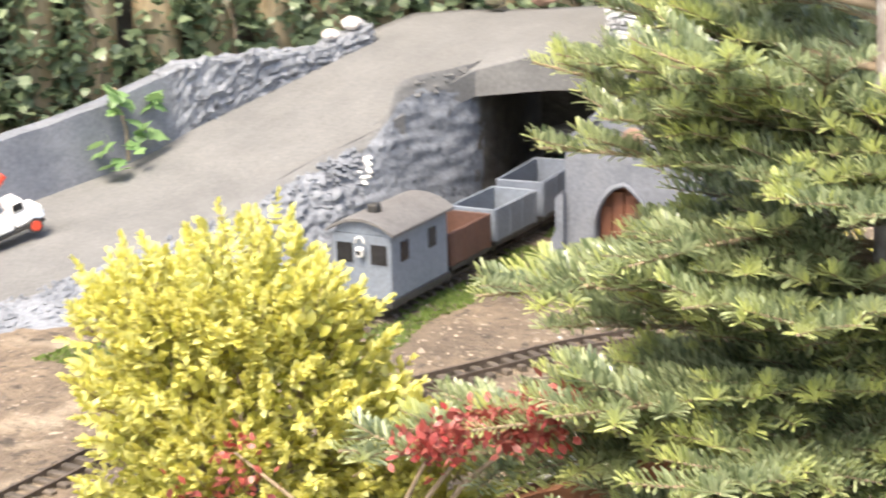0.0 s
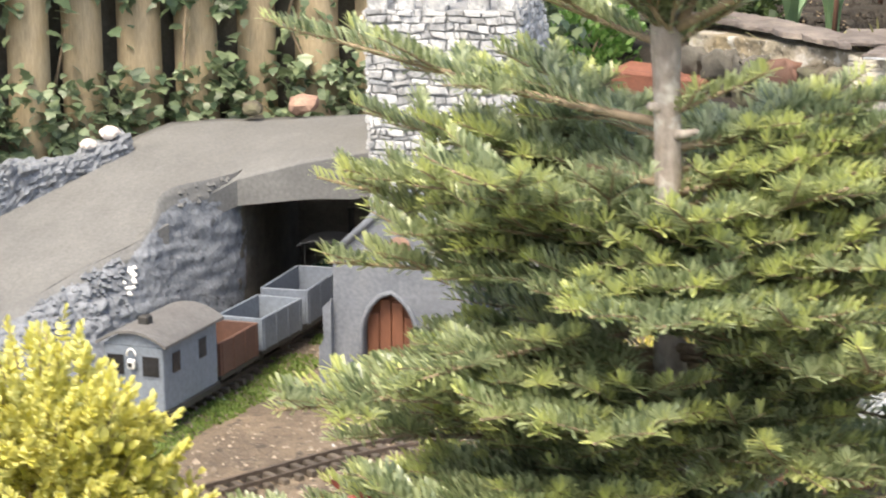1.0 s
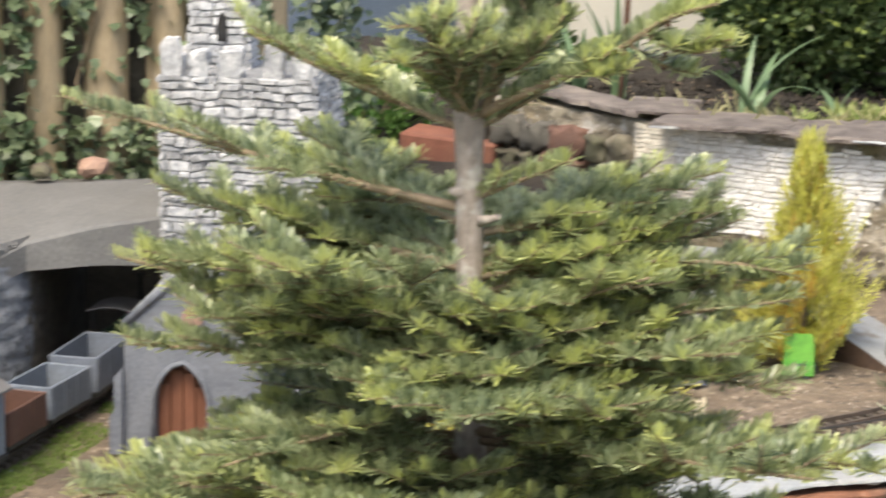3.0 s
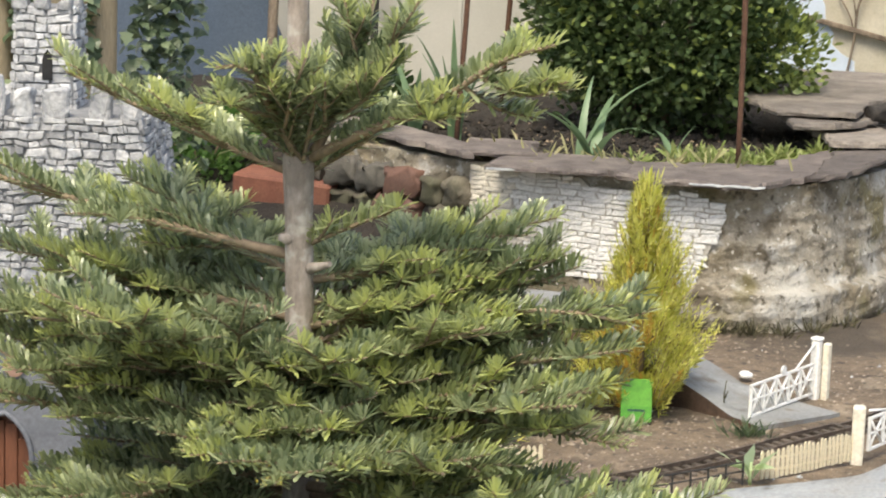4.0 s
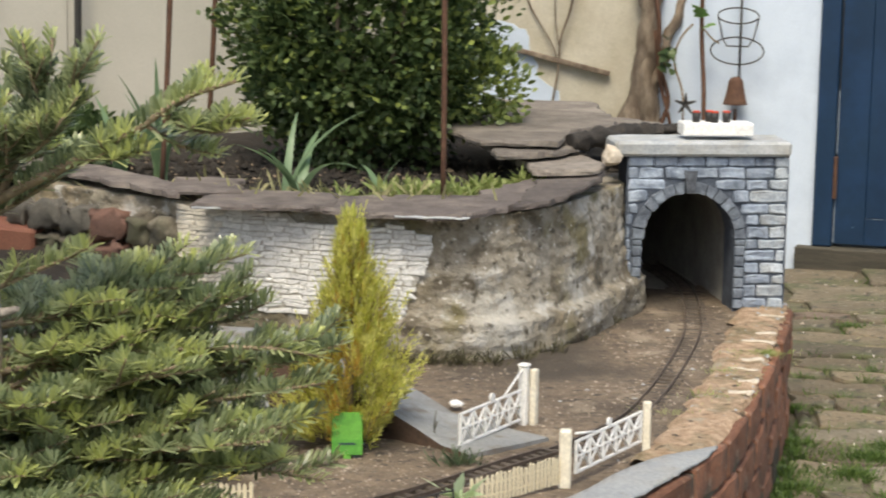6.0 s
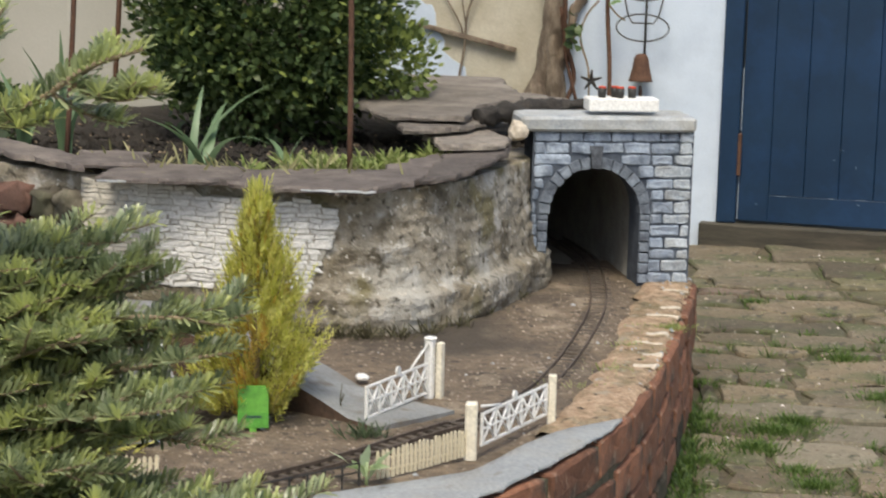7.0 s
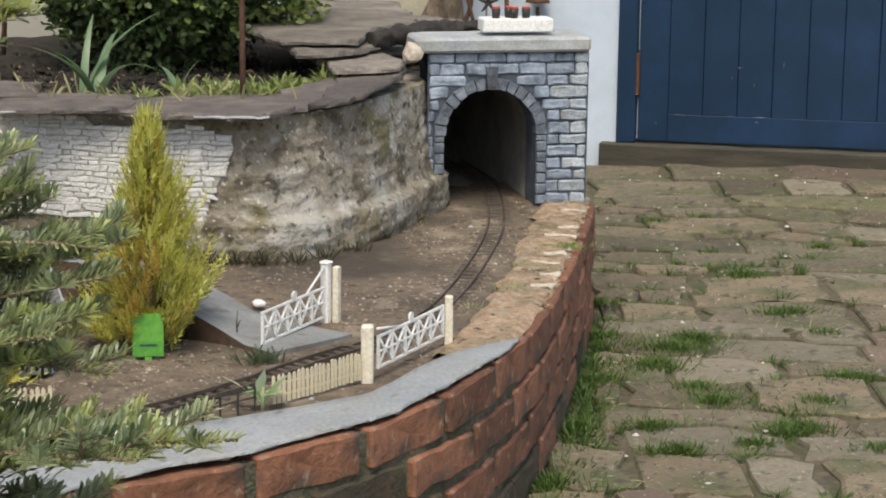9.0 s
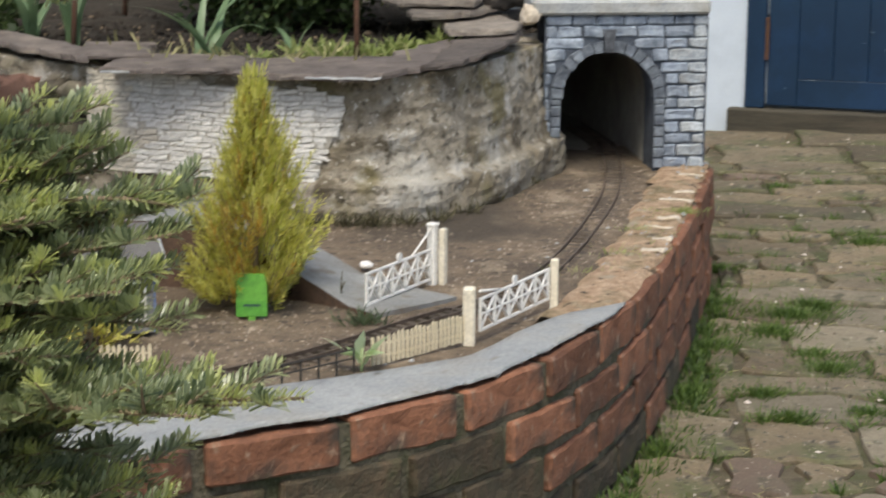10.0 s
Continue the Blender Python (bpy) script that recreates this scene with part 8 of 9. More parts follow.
for seed_, pts in enumerate((((0.17, 7.5, 0.45), (0.20, 7.5, 0.55), (0.165, 7.5, 0.68), (0.16, 7.48, 0.82), (0.13, 7.5, 1.0)), ((0.21, 7.48, 0.47), (0.17, 7.5, 0.62), (0.15, 7.5, 0.78)))):
    bm = bmesh.new()
    tube(bm, [Vector(p) for p in spline([Vector(p) for p in pts], 0.03)], 0.008 - 0.002 * seed_, 7)
    part("stem", bm, M_RUST, vine)
seeds = []
for c in ((0.185, 7.46, 0.70), (0.185, 7.46, 0.66), (0.20, 7.46, 0.73)):
    for _ in range(5):
        seeds.append((Vector(c) + rv(0.02), rv(), R.uniform(-1, 1), 0.045 * R.uniform(0.7, 1.1), 0))
blades("leaves", L_BOX, vine, seeds, IVYLEAF)
climber = thing("climber", "thin reddish climber stem with a few leaves on the wall", "climber")
bm = bmesh.new()
tube(bm, spline([Vector(p) for p in ((0.315, 7.40, 0.42), (0.312, 7.42, 0.60), (0.30, 7.45, 0.78), (0.298, 7.45, 0.95), (0.29, 7.46, 1.3), (0.30, 7.46, 1.7))], 0.04), 0.0075, 8)
part("stem", bm, M_RUST, climber)
bm = bmesh.new()
tube(bm, spline([Vector(p) for p in ((0.25, 7.46, 0.46), (0.245, 7.47, 0.58), (0.215, 7.48, 0.68), (0.235, 7.48, 0.76), (0.285, 7.46, 0.82))], 0.03), 0.0035, 6)
tube(bm, spline([Vector(p) for p in ((0.30, 7.46, 0.80), (0.335, 7.45, 0.76), (0.37, 7.46, 0.74))], 0.02), 0.003, 6)
part("side_stem", bm, M_TWIG, climber)
seeds = [(Vector((0.30, 7.43, 0.83)), Vector((-0.3, -0.5, 0.6)), 0.2, 0.06, 0), (Vector((0.305, 7.43, 0.80)), Vector((0.7, -0.5, 0.2)), 0.4, 0.05, 0), (Vector((0.295, 7.43, 0.85)), Vector((-0.7, -0.4, 0.5)), 0.1, 0.05, 0)]
blades("leaves", L_FERN, climber, seeds, IVYLEAF)
twigs = thing("bare_twigs", "thin bare climber twigs against the wall", "climber")
for pts, r_ in ((((-0.205, 7.74, 0.42), (-0.195, 7.74, 0.48), (-0.172, 7.735, 0.63), (-0.165, 7.73, 0.74), (-0.13, 7.72, 0.86), (-0.11, 7.72, 1.1)), 0.0042),
                (((-0.175, 7.735, 0.66), (-0.19, 7.74, 0.71), (-0.24, 7.76, 0.79), (-0.28, 7.77, 0.86), (-0.31, 7.78, 1.0)), 0.0028),
                (((-0.168, 7.73, 0.70), (-0.185, 7.74, 0.80), (-0.19, 7.74, 0.95)), 0.0025)):
    bm = bmesh.new()
    tube(bm, spline([Vector((p[0] * 0.985, p[1] * 0.985, p[2])) for p in pts], 0.04), r_, 6)
    part("twig", bm, M_VINE, twigs)
star = thing("iron_star", "small dark iron star ornament on the wall", "ornament")
bm = bmesh.new()
for k in range(5):
    a = k * 1.2566 + 0.3
    tube(bm, [Vector((0.255, 7.44, 0.545)), Vector((0.255 + 0.036 * math.cos(a), 7.435, 0.545 + 0.036 * math.sin(a)))], [0.008, 0.003], 5)
part("arms", bm, M_BLACK, star)

# wire teacup with a bell
bell = thing("hanging_bell", "rusty bell hanging from a wire teacup ornament", "bell", at=Matrix.Translation((0, -0.03, 0)) @ house_m @ pose(-0.243, 0, 0.02))
def wire(name, pts, r=0.0026):
    bm = bmesh.new()
    tube(bm, [Vector((x, -0.01, z)) for x, z in pts], r, 6)
    part(name, bm, M_BLACK, bell)
def ring(cx_, cz_, rx_, rz_, n=20):
    return [(cx_ + rx_ * math.cos(2 * math.pi * k / n), cz_ + rz_ * math.sin(2 * math.pi * k / n)) for k in range(n + 1)]
wire("rim", ring(-0.01, 0.815, 0.068, 0.026))
wire("cup_side", [(-0.076, 0.81), (-0.06, 0.74), (-0.045, 0.715), (0.025, 0.715), (0.042, 0.74), (0.058, 0.81)])
wire("saucer", ring(-0.01, 0.70, 0.088, 0.045))
wire("hanger", [(0.0, 0.89), (0.0, 0.60)], 0.0045)
wire("hook", ring(0.0, 0.895, 0.012, 0.012, 12), 0.003)
bm = bmesh.new()
tube(bm, [Vector((-0.008, -0.02, z)) for z in (0.525, 0.532, 0.57, 0.600, 0.612, 0.616)], [0.042, 0.038, 0.029, 0.024, 0.017, 0.006], 16)
part("bell_body", bm, M_RUST, bell, "rust-brown bell")
bm = bmesh.new()
tube(bm, [Vector((-0.008, -0.02, 0.51)), Vector((-0.006, -0.02, 0.46))], [0.004, 0.009], 8)
part("clapper", bm, M_RUST, bell)

# control box on the portal
ctrl = thing("control_box", "white plastic control box with three black and red knobs", "control box", at=portal_m @ pose(0.130, 0.045, PH + 0.0425))
part("case", box_bm(0, -0.03, 0, 0.163, 0.035, 0.030, 0.003), M_WHITE, ctrl)
for x, y in ((0.033, -0.008), (0.066, 0.004), (0.074, -0.014), (0.103, -0.008)):
    bm = bmesh.new()
    tube(bm, [Vector((x, y, 0.030)), Vector((x, y, 0.052))], [0.0085, 0.0105], 14)
    kn = part("knob", bm, M_BLACK, ctrl)
    bm = bmesh.new()
    tube(bm, [Vector((x, y, 0.0522)), Vector((x, y, 0.056))], [0.0095, 0.0085], 14)
    part("knob_top", bm, M_REDPAINT, kn, "red knob top")
coil = thing("cable_coil", "black cable coil lying behind the portal", "cable")
bm = bmesh.new()
tube(bm, [Vector((0.215 + 0.035 * math.cos(a), 5.36 + 0.03 * math.sin(a), 0.662 + 0.004 * math.sin(a * 3) + 0.0008 * k)) for k, a in enumerate([0.35 * k for k in range(44)])], 0.004, 6)
part("cable", bm, M_BLACK, coil)

# ---- bed litter, moss and weeds by the line ----
def pebbles(name, label, n, where, mat, size, seed, parent=None):
    rr = random.Random(seed)
    V, Fc = [], []
    k = 0
    while k < n:
        p = where(rr)
        if p is None:
            continue
        r = size * rr.uniform(0.4, 1.3) * (2.0 if rr.random() < 0.03 else 1)
        b0 = len(V)
        for d in ((1, 0, 0), (0.2, 1, 0), (-1, 0.1, 0), (0, -1, 0), (0, 0, 0.8), (0, 0, -0.6)):
            V.append(p + Vector(d) * r * rr.uniform(0.6, 1.3))
        for i in range(4):
            Fc += [(b0 + i, b0 + (i + 1) % 4, b0 + 4), (b0 + (i + 1) % 4, b0 + i, b0 + 5)]
        k += 1
    me = bpy.data.meshes.new(name)
    me.from_pydata([tuple(v) for v in V], [], Fc)
    me.materials.append(mat)
    return tagged(new(name, me), label, "gravel", kind="stuff")


edge_t = [(p.x, p.y) for p in edge]
def anywhere(rr):
    x, y = rr.uniform(-1.75, 0.42), rr.uniform(1.9, 5.2)
    if not inside(x, y, edge_t) or (y > 4.45 and x < 0.0):
        return None
    if noise.noise(Vector((x * 3.5, y * 3.5, 9))) < rr.uniform(-0.45, 0.35):
        return None
    return Vector((x, y, bed_height(x, y)))
pebbles("gravel", "pale grit and small pebbles scattered over the soil", 7000, anywhere, M_PEBBLE, 0.0032, 1)
pebbles("stone_chips", "whitish chips of stone lying on the soil", 150, anywhere, M_CAP, 0.0048, 21)
def walltop(rr):
    s0 = rr.uniform(0.72, 0.995) * arc[-1]
    p, t = on_line(wall_line, arc, s0)
    p = p + Vector((-t.y, t.x)) * rr.uniform(0.01, 0.11)
    return Vector((p.x, p.y, 0.302))
def upper_at(rr):
    x, y = rr.uniform(-1.3, 0.1), rr.uniform(4.6, 5.6)
    return Vector((x, y, 0.575)) if inside(x, y, up_poly) else None
pebbles("soil_clods", "dark crumbs and clods lying on the upper bed", 1500, upper_at, M_DARKSOIL, 0.011, 15)
pebbles("bark_litter", "brown bark and dead leaf litter on the upper bed", 420, upper_at, M_TWIG, 0.005, 16)
pebbles("chippings", "reddish chippings and crumbs on the wall top", 900, walltop, M_EARTHTOP, 0.0035, 2)
for k in (0, 1, 2, 3, 5, 6, 8):
    p, t = on_line(wall_line, arc, arc[-1] * (0.775 + 0.022 * k) + RS.uniform(-0.02, 0.02))
    y0 = RS.uniform(0.012, 0.03)
    bm = box_bm(-0.009, y0, -0.005, 0.009, y0 + RS.uniform(0.03, 0.075), 0.0018, 0.002)
    bmesh.ops.subdivide_edges(bm, edges=[e for e in bm.edges if e.calc_length() > 0.02], cuts=4)
    rough(bm, 0.0045, 45, k * 3.0)
    ob = part("mortar_ridge", bm, M_RIDGE)
    ob.matrix_world = Matrix.Translation((p.x, p.y, 0.3045)) @ Matrix.Rotation(math.atan2(t.y, t.x) + RS.uniform(-0.25, 0.25), 4, 'Z')
    tagged(ob, "broken pale ridge of mortar on the wall top", "mortar", "mortar ridges on the wall top")
pebbles("mortar_chips", "pale chips of mortar on the wall top", 60, walltop, M_CAP, 0.0055, 4)
ends = [p for p in wall_line if p.y > 3.66]
bm = bmesh.new()
rows = []
for a, b in zip(offset2(ends, 0.014)[::3], offset2(ends, 0.125)[::3]):
    row = []
    for u in (0.0, 0.12, 0.3, 0.5, 0.7, 0.9, 1.0):
        e = 0.010 * noise.noise(Vector((a.x * 18, a.y * 18, 7)))
        p = a.lerp(b, u) + (b - a).normalized() * (e if u < 0.5 else 2.6 * e * u)
        row.append(bm.verts.new((p.x, p.y, (0.296 if u in (0.0, 1.0) else 0.3045) + 0.004 * noise.noise(Vector((p.x * 30, p.y * 30, 1))))))
    rows.append(row)
for r, s in zip(rows, rows[1:]):
    for k in range(6):
        bm.faces.new((r[k], r[k + 1], s[k + 1], s[k])).smooth = True
tagged(part("wall_top_earth", bm, M_EARTHTOP), "orange-brown crumbly earth covering the wall top", "soil", kind="structure")

LAWN = [(-1.80, 2.25), (-1.40, 2.25), (-1.385, 2.6), (-1.375, 2.86), (-1.39, 3.00), (-1.42, 3.18), (-1.58, 3.25), (-1.60, 3.10), (-1.65, 2.86), (-1.71, 2.62)]
rr = random.Random(77)
seeds = []
while len(seeds) < 20000:
    x, y = rr.uniform(-1.85, -1.3), rr.uniform(2.2, 3.3)
    if not inside(x + 0.02 * noise.noise(Vector((x * 12, y * 12, 7))), y, LAWN) or abs(x + 1.48) < 0.026 * (1 + 0.8 * noise.noise(Vector((x * 30, y * 30, 0)))):
        continue
    if noise.noise(Vector((x * 9, y * 9, 2))) + 0.5 * noise.noise(Vector((x * 26, y * 26, 3))) < -0.16 + 0.5 * max(0.0, x + 1.44) * 6 * rr.random():
        continue
    seeds.append((Vector((x, y, bed_height(x, y) - 0.001)), UP + Vector((rr.uniform(-1, 1), rr.uniform(-1, 1), 0)), rr.uniform(-1.5, 1.5), rr.uniform(0.003, 0.0085), 0))
lawn = tagged(new("moss_lawn"), "short mossy turf on both sides of the branch line", "moss", kind="stuff")
blades("tufts", L_MOSS, lawn, seeds, [(0, 0.26, 0), (0.6, 0.2, 0), (1, 0, 0)])

tuft("wall_foot_growth", "dark dead stalks and weeds along the foot of the retaining wall", [((x, y, 0.298), 0.03, m_) for x, y, m_ in ((-0.40, 4.435, 1.2), (-0.34, 4.43, 1.5), (-0.28, 4.435, 1.4), (-0.22, 4.45, 1.0), (-0.16, 4.50, 0.8), (-0.10, 4.58, 0.6), (-0.04, 4.72, 0.4), (0.02, 4.90, 0.4), (-0.50, 4.44, 0.6))], 60, 0.030, L_DEAD, 1.2, 61)
tuft("track_weeds", "dark green weed growing beside the lane", [((-0.235, 3.66, 0.295), 0.03, 1)], 110, 0.030, L_IVY, 1.4, 11)
tuft("wall_moss", "yellow-green moss cushion on the wall top", [((0.335, 4.60, 0.302), 0.045, 1), ((0.20, 4.20, 0.302), 0.05, 0.25), ((0.24, 4.42, 0.302), 0.04, 0.25), ((0.13, 4.05, 0.3), 0.04, 0.15)], 320, 0.014, L_WEED, 1.3, 12)
stalk = thing("dead_stalk", "thin dark dead stalk standing beside the lane", "stalk")
bm = bmesh.new()
tube(bm, [Vector((-0.284, 3.80, 0.29)), Vector((-0.287, 3.80, 0.325)), Vector((-0.284, 3.798, 0.352))], [0.0016, 0.0013, 0.0008], 5)
tube(bm, [Vector((-0.286, 3.80, 0.320)), Vector((-0.280, 3.80, 0.334))], [0.0018, 0.0009], 5)
part("stem", bm, L_DEAD, stalk)
broad = thing("broadleaf_weed", "broad-leaved pale green weed by the picket fence", "weed")
seeds = [(Vector((-0.213, 3.372, 0.298 + 0.004 * k)) + rv(0.004), Vector((x, -0.15, z)), r, ln * 0.92, 0) for k, (x, z, r, ln) in enumerate(((-0.75, 0.75, 0.1, 0.088), (0.55, 0.8, -0.2, 0.072), (0.1, 1.0, 0.3, 0.062), (-0.3, 0.4, 0.5, 0.040), (0.9, 0.25, 0.2, 0.042), (-0.9, 0.15, -0.3, 0.036), (0.3, 0.1, 0.2, 0.034), (-0.2, 0.05, 0.0, 0.030)))]
blades("leaves", L_BROAD, broad, seeds, [(0, 0.03, 0), (0.3, 0.19, 0.06), (0.65, 0.21, 0.05), (1.0, 0, -0.05)])
bm = bmesh.new()
tube(bm, [Vector((-0.213, 3.372, 0.29)), Vector((-0.212, 3.370, 0.33))], [0.003, 0.002], 6)
part("stem", bm, L_BROAD, broad)

# ---- wall bricks ----
def brick_mesh(seed, L, mat=None):
    h = 0.0310 + 0.001 * (seed % 3)
    bm = box_bm(-L / 2, 0, -h, L / 2, 0.10, h, 0.0045)
    bmesh.ops.subdivide_edges(bm, edges=[e for e in bm.edges if e.calc_length() > 0.15], cuts=6)
    bmesh.ops.subdivide_edges(bm, edges=[e for e in bm.edges if abs(e.verts[0].co.z - e.verts[1].co.z) > 0.03], cuts=2)
    for v in bm.verts:
        v.co += noise.noise_vector(v.co * 20 + Vector((seed * 3.3, 0, 0))) * 0.0042 + noise.noise_vector(v.co * 45 + Vector((seed * 3.3, 0, 0))) * 0.0022
    me = bpy.data.meshes.new("brick")
    bm.to_mesh(me); bm.free()
    me.materials.append(mat or M_BRICK)
    return me


brick_meshes = [brick_mesh(k, 0.210 - 0.004 * (k % 3)) for k in range(7)]
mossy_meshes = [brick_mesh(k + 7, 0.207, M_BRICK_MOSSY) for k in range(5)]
s_ref = min(range(len(wall_line)), key=lambda i: (wall_line[i] - Vector((-0.204, 3.097))).length)
RBk = random.Random(2)
for course in range(4):
    zc = 0.298 - 0.0335 - course * 0.0765
    s0 = arc[s_ref] + 0.006 + (0.113 if course % 2 else 0.0)
    s0 -= math.floor(s0 / 0.227) * 0.227
    while s0 + 0.1 < arc[-1]:
        p, t = on_line(wall_line, arc, s0 + 0.1065)
        a1, _ = on_line(wall_line, arc, s0)
        b1, _ = on_line(wall_line, arc, s0 + 0.213)
        ch = (b1 - a1).normalized()
        mid_ = (a1 + b1) / 2
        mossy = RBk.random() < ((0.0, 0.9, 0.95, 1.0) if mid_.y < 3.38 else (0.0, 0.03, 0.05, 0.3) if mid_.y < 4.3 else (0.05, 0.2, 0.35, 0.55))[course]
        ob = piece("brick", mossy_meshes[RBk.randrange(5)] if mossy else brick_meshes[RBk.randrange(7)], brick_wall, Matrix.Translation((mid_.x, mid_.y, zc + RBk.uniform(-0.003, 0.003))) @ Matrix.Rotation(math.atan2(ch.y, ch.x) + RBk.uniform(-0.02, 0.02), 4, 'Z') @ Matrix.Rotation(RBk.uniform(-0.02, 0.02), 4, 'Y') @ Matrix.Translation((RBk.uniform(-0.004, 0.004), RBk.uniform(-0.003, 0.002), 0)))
        s0 += 0.227

# ---- paving ----
paving = tagged(new("paving"), "irregular old stone paving with grass in the joints", "paving", kind="structure")
RP = random.Random(19)
def wall_x(y):
    for (x0, y0), (x1, y1) in zip(WALL, WALL[1:]):
        if y0 <= y <= y1:
            return x0 + (x1 - x0) * (y - y0) / (y1 - y0)
    return (-1.12 if y > 0.8 else -1.7) if y < 2 else 0.45
rows_y = [-2.0]
while rows_y[-1] < 7.5:
    rows_y.append(rows_y[-1] + RP.uniform(0.10, 0.27))
sk = -0.12
house_in = house_m.inverted()
joints = []
rest_v, rest_f = [], []
def row_y(k, x):
    return rows_y[k] + sk * x + 0.10 * noise.noise(Vector((x * 2.6, k * 3.7, 0))) + 0.03 * noise.noise(Vector((x * 7, k * 1.3, 4)))
for k in range(len(rows_y) - 1):
    x = (0.0 if rows_y[k] > 2.0 else -1.4) + RP.uniform(-0.2, 0)
    while x < (2.4 if rows_y[k] > 2.9 else 2.9):
        w = RP.choice((0.13, 0.19, 0.24, 0.30, 0.38, 0.46)) * RP.uniform(0.85, 1.15)
        x1 = x + w
        yc = (row_y(k, x) + row_y(k + 1, x)) / 2
        edge_x = wall_x(yc) + 0.012
        if x < edge_x < x1 - 0.05:
            x, w = edge_x, x1 - edge_x
        if x > edge_x - 0.002 and (house_in @ Vector((x + w / 2, yc, 0))).y < -0.02:
            j0, j1 = RP.uniform(-0.012, 0.03), RP.uniform(-0.03, 0.012)
            g = RP.uniform(0.004, 0.012)
            poly = []
            m = 5
            for i in range(m + 1):
                xx = x + g + (w - 2 * g) * i / m
                poly.append(Vector((xx, row_y(k, xx) + g * (2.6 if i in (0, m) else 1) + RP.uniform(-0.013, 0.013))))
            poly.append(Vector((x1 - g + j1, (row_y(k, x1) + row_y(k + 1, x1)) / 2)))
            for i in range(m, -1, -1):
                xx = x + g + (w - 2 * g) * i / m
                poly.append(Vector((xx, row_y(k + 1, xx) - g * (2.6 if i in (0, m) else 1) + RP.uniform(-0.013, 0.013))))
            poly.append(Vector((x + g + j0, (row_y(k, x) + row_y(k + 1, x)) / 2)))
            c = sum(poly, Vector((0, 0))) / len(poly)
            bm = bmesh.new()
            zt = RP.uniform(0.0, 0.008) + pave_rise(c.x, c.y)
            tx, ty = RP.uniform(-0.018, 0.018), RP.uniform(-0.018, 0.018)
            lo = [bm.verts.new((p.x - c.x, p.y - c.y, -0.03)) for p in poly]
            hi = [bm.verts.new((p.x - c.x, p.y - c.y, zt - 0.006 + tx * (p.x - c.x) + ty * (p.y - c.y))) for p in poly]
            h2 = [bm.verts.new(((p.x - c.x) * 0.965, (p.y - c.y) * 0.95, zt + tx * (p.x - c.x) + ty * (p.y - c.y))) for p in poly]
            n = len(poly)
            for A, B in ((lo, hi), (hi, h2)):
                for i in range(n):
                    bm.faces.new((A[i], A[(i + 1) % n], B[(i + 1) % n], B[i]))
            top_f = bm.faces.new(h2)
            bmesh.ops.triangulate(bm, faces=[top_f])
            bmesh.ops.recalc_face_normals(bm, faces=bm.faces)
            if yc < 3.0 or x > 2.0:
                rest_mesh = bpy.data.meshes.new("rest")
                bm.to_mesh(rest_mesh)
                bm.free()
                o = len(rest_v)
                rest_v.extend((v.co.x + c.x, v.co.y + c.y, v.co.z) for v in rest_mesh.vertices)
                rest_f.extend(tuple(i + o for i in q.vertices) for q in rest_mesh.polygons)
                bpy.data.meshes.remove(rest_mesh)
                x = x1
                continue
            ob = part("paving_stone", bm, RP.choice((M_FLAG, M_FLAG, M_FLAG_WARM, M_FLAG_WARM, M_FLAG_PINK, M_FLAG_OLIVE, M_FLAG_PALE, M_FLAG_WARM)), paving)
            ob.location = (c.x, c.y, 0)
            joints += poly
        x = x1

stuff_mesh("further_paving", rest_v, rest_f, M_FLAG_REST, paving, "paving stones away from the railway")

cent = [((x, y, -0.003), r_, m_) for x, y, r_, m_ in (
    (0.60, 4.95, 0.085, 3.0), (0.54, 4.80, 0.07, 1.6), (0.665, 5.05, 0.06, 1.4), (0.645, 4.50, 0.065, 1.8), (0.62, 4.61, 0.05, 1.0), (0.80, 4.31, 0.05, 1.2), (0.76, 4.28, 0.05, 1.0),
    (0.955, 4.71, 0.06, 1.2), (0.93, 5.32, 0.06, 1.2), (0.885, 5.29, 0.05, 0.8), (0.72, 6.47, 0.05, 0.7), (0.88, 5.74, 0.06, 0.8), (0.92, 4.16, 0.06, 1.2), (0.47, 5.40, 0.045, 0.8),
    (0.445, 5.05, 0.04, 0.9), (0.40, 4.65, 0.05, 1.2), (0.34, 4.30, 0.05, 1.2), (0.525, 4.15, 0.05, 0.9), (0.68, 4.19, 0.05, 0.8), (1.14, 6.12, 0.05, 0.5), (0.83, 7.18, 0.05, 0.5), (0.97, 5.10, 0.05, 0.6), (0.49, 4.31, 0.05, 1.0), (0.86, 4.50, 0.04, 0.8))]
tuft("grass_tufts", "tufts of green grass between the paving stones", cent, 470, 0.024, L_TURF, 1.2, 8, "grass")
foot = []
for k in range(40):
    p, t = on_line(wall_line, arc, (0.55 + 0.45 * k / 40) * arc[-1])
    q = p + Vector((t.y, -t.x)) * RP.uniform(0.015, 0.05)
    foot.append(((q.x, q.y, -0.008), 0.03, RP.choice((0.4, 1.0, 1.6))))
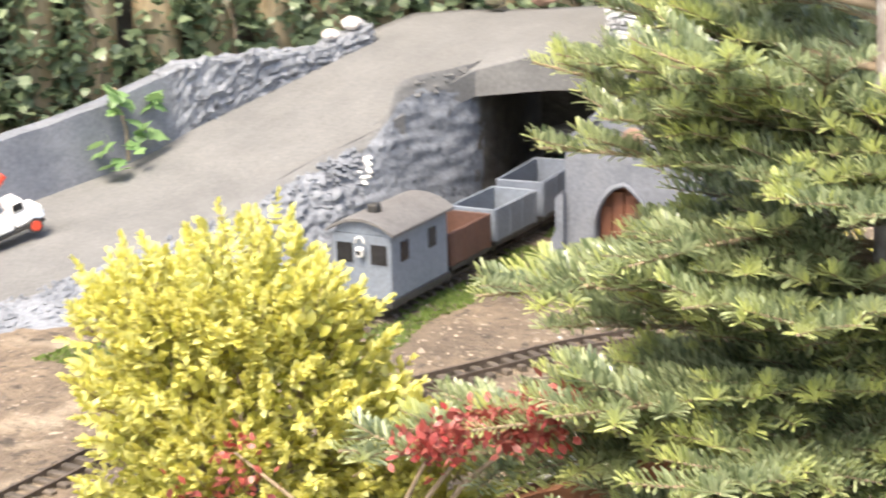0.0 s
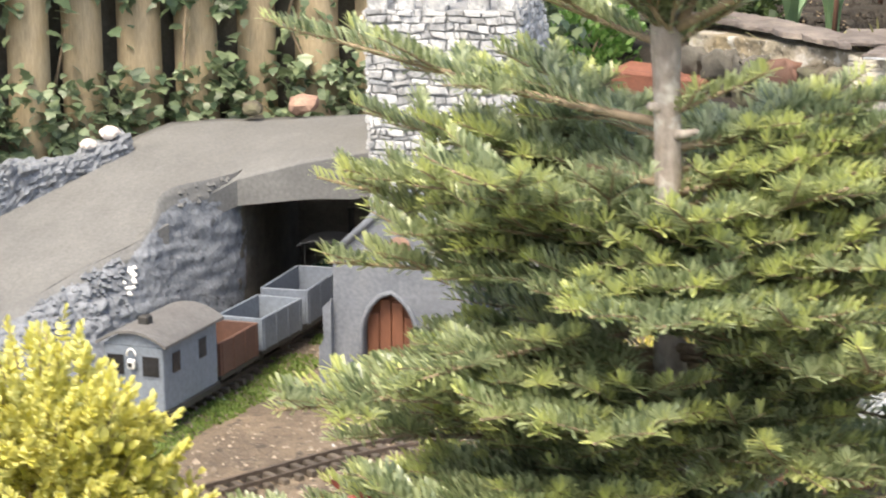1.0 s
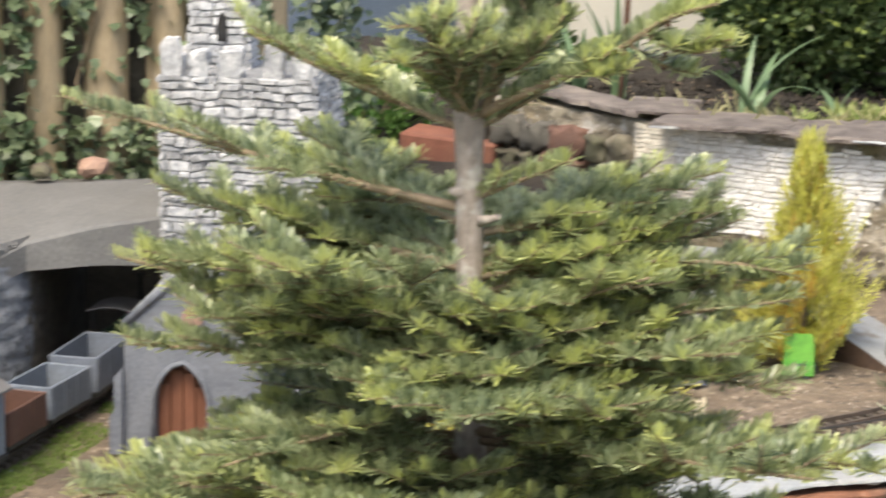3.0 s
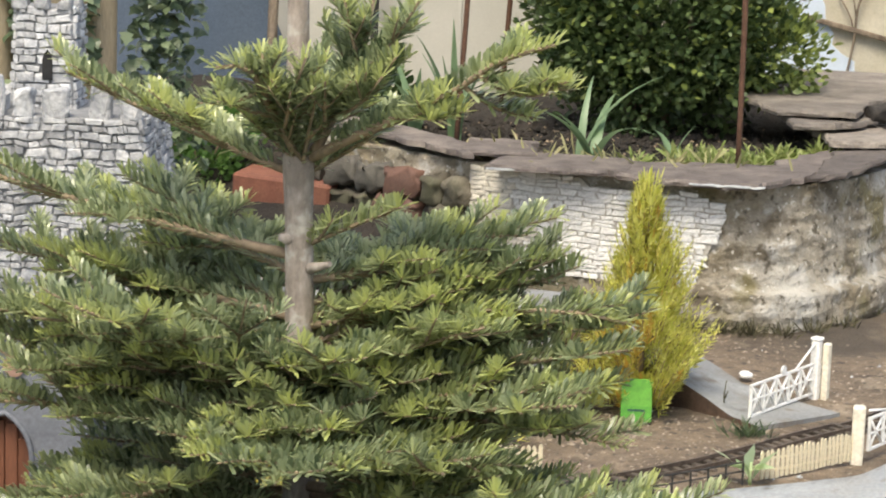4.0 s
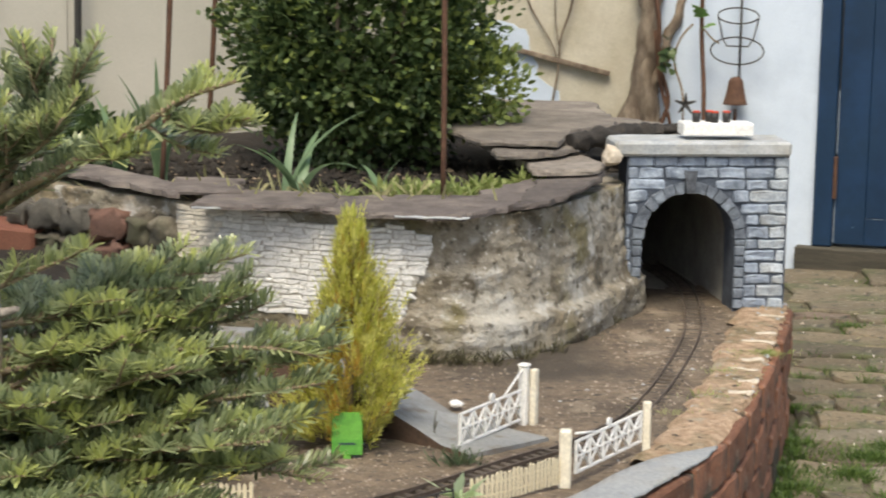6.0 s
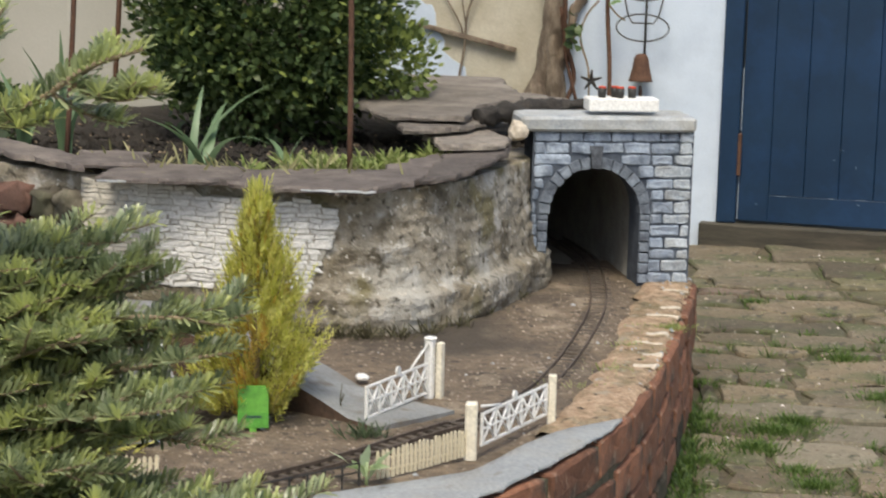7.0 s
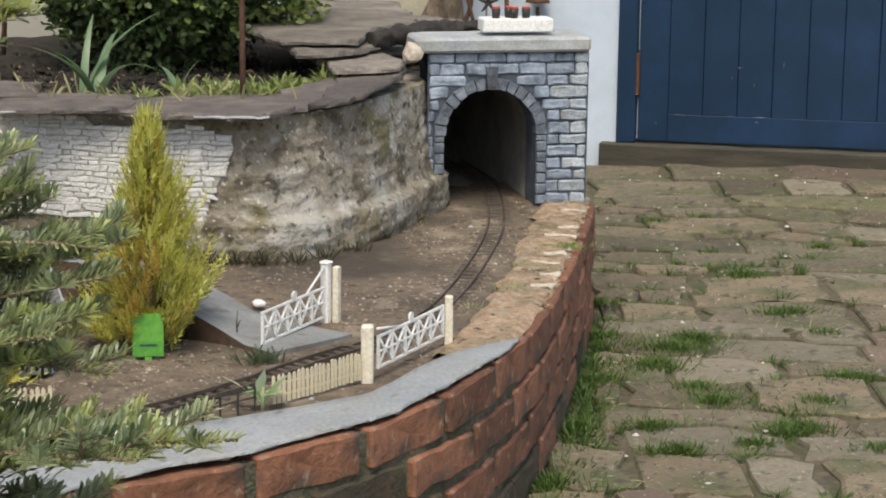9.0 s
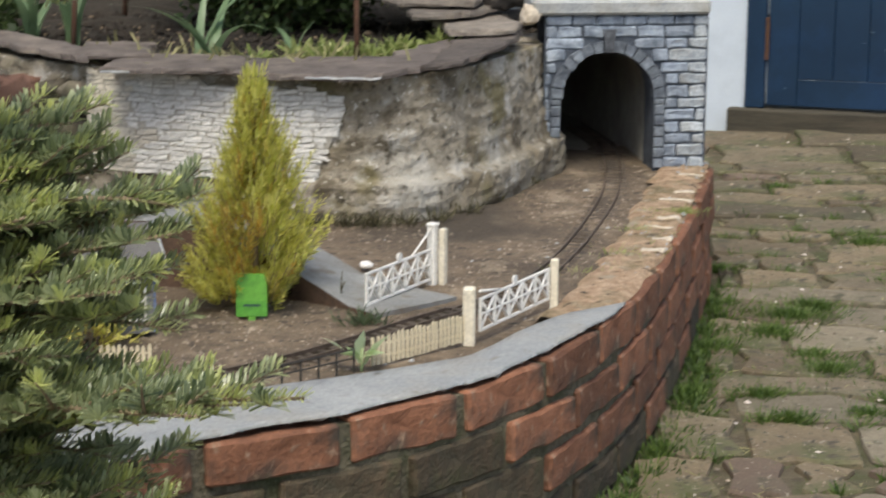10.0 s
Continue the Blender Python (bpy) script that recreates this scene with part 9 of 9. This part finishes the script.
tuft("foot_weeds", "dark green weeds along the foot of the brick wall", foot[::2], 20, 0.019, L_IVY, 1.2, 9, "weeds", width=OVAL)
tuft("foot_grass", "green grass along the foot of the brick wall", [(c, r * 1.4, m) for c, r, m in foot], 75, 0.032, L_TURF, 1.0, 19, "grass")
jt = [((p.x, p.y, -0.006 + pave_rise(p.x, p.y)), 0.012, RP.uniform(0.2, 1.0)) for p in joints if RP.random() < 0.16 and p.x < 1.7]
RJ = random.Random(77)
clumps = [((p.x, p.y, -0.005 + pave_rise(p.x, p.y)), RJ.uniform(0.012, 0.032), RJ.uniform(0.2, 0.8)) for p in joints if RJ.random() < 0.06 and p.x < 1.7 and 3.0 < p.y < 6.6]
tuft("joint_grass", "small clumps of grass and weeds in the paving joints", clumps, 70, 0.030, L_TURF, 1.3, 21, "grass")
tuft("joint_moss", "moss and short grass in the paving joints", jt, 16, 0.018, L_TURF, 1.3, 10, "moss")
def floor_at(rr):
    x, y = rr.uniform(0.2, 1.6), rr.uniform(3.4, 7.2)
    return Vector((x, y, 0.004 + pave_rise(x, y))) if x > wall_x(y) + 0.03 else None
pebbles("paving_litter", "pale grit scattered on the paving", 700, floor_at, M_PEBBLE, 0.004, 6)
pebbles("petals", "whitish petals fallen on the paving", 90, floor_at, M_PALESTONE, 0.0062, 31)
RL = random.Random(41)
seeds = []
while len(seeds) < 420:
    p = RL.choice(joints) + Vector((RL.gauss(0, 0.03), RL.gauss(0, 0.03)))
    if p.x < 1.7 and p.y < 7.1 and p.x > wall_x(p.y) + 0.03 and noise.noise(Vector((p.x * 3, p.y * 3, 5))) > -0.05:
        seeds.append((Vector((p.x, p.y, 0.004 + pave_rise(p.x, p.y))), Vector((RL.uniform(-1, 1), RL.uniform(-1, 1), RL.uniform(0.0, 0.25))), RL.uniform(-0.4, 0.4), RL.uniform(0.014, 0.036), 0.0))
litter = tagged(new("straw_litter"), "dry straw and dead stalks lying in the paving joints", "litter", kind="stuff")
blades("stalks", L_STRAW, litter, seeds, STRAP)
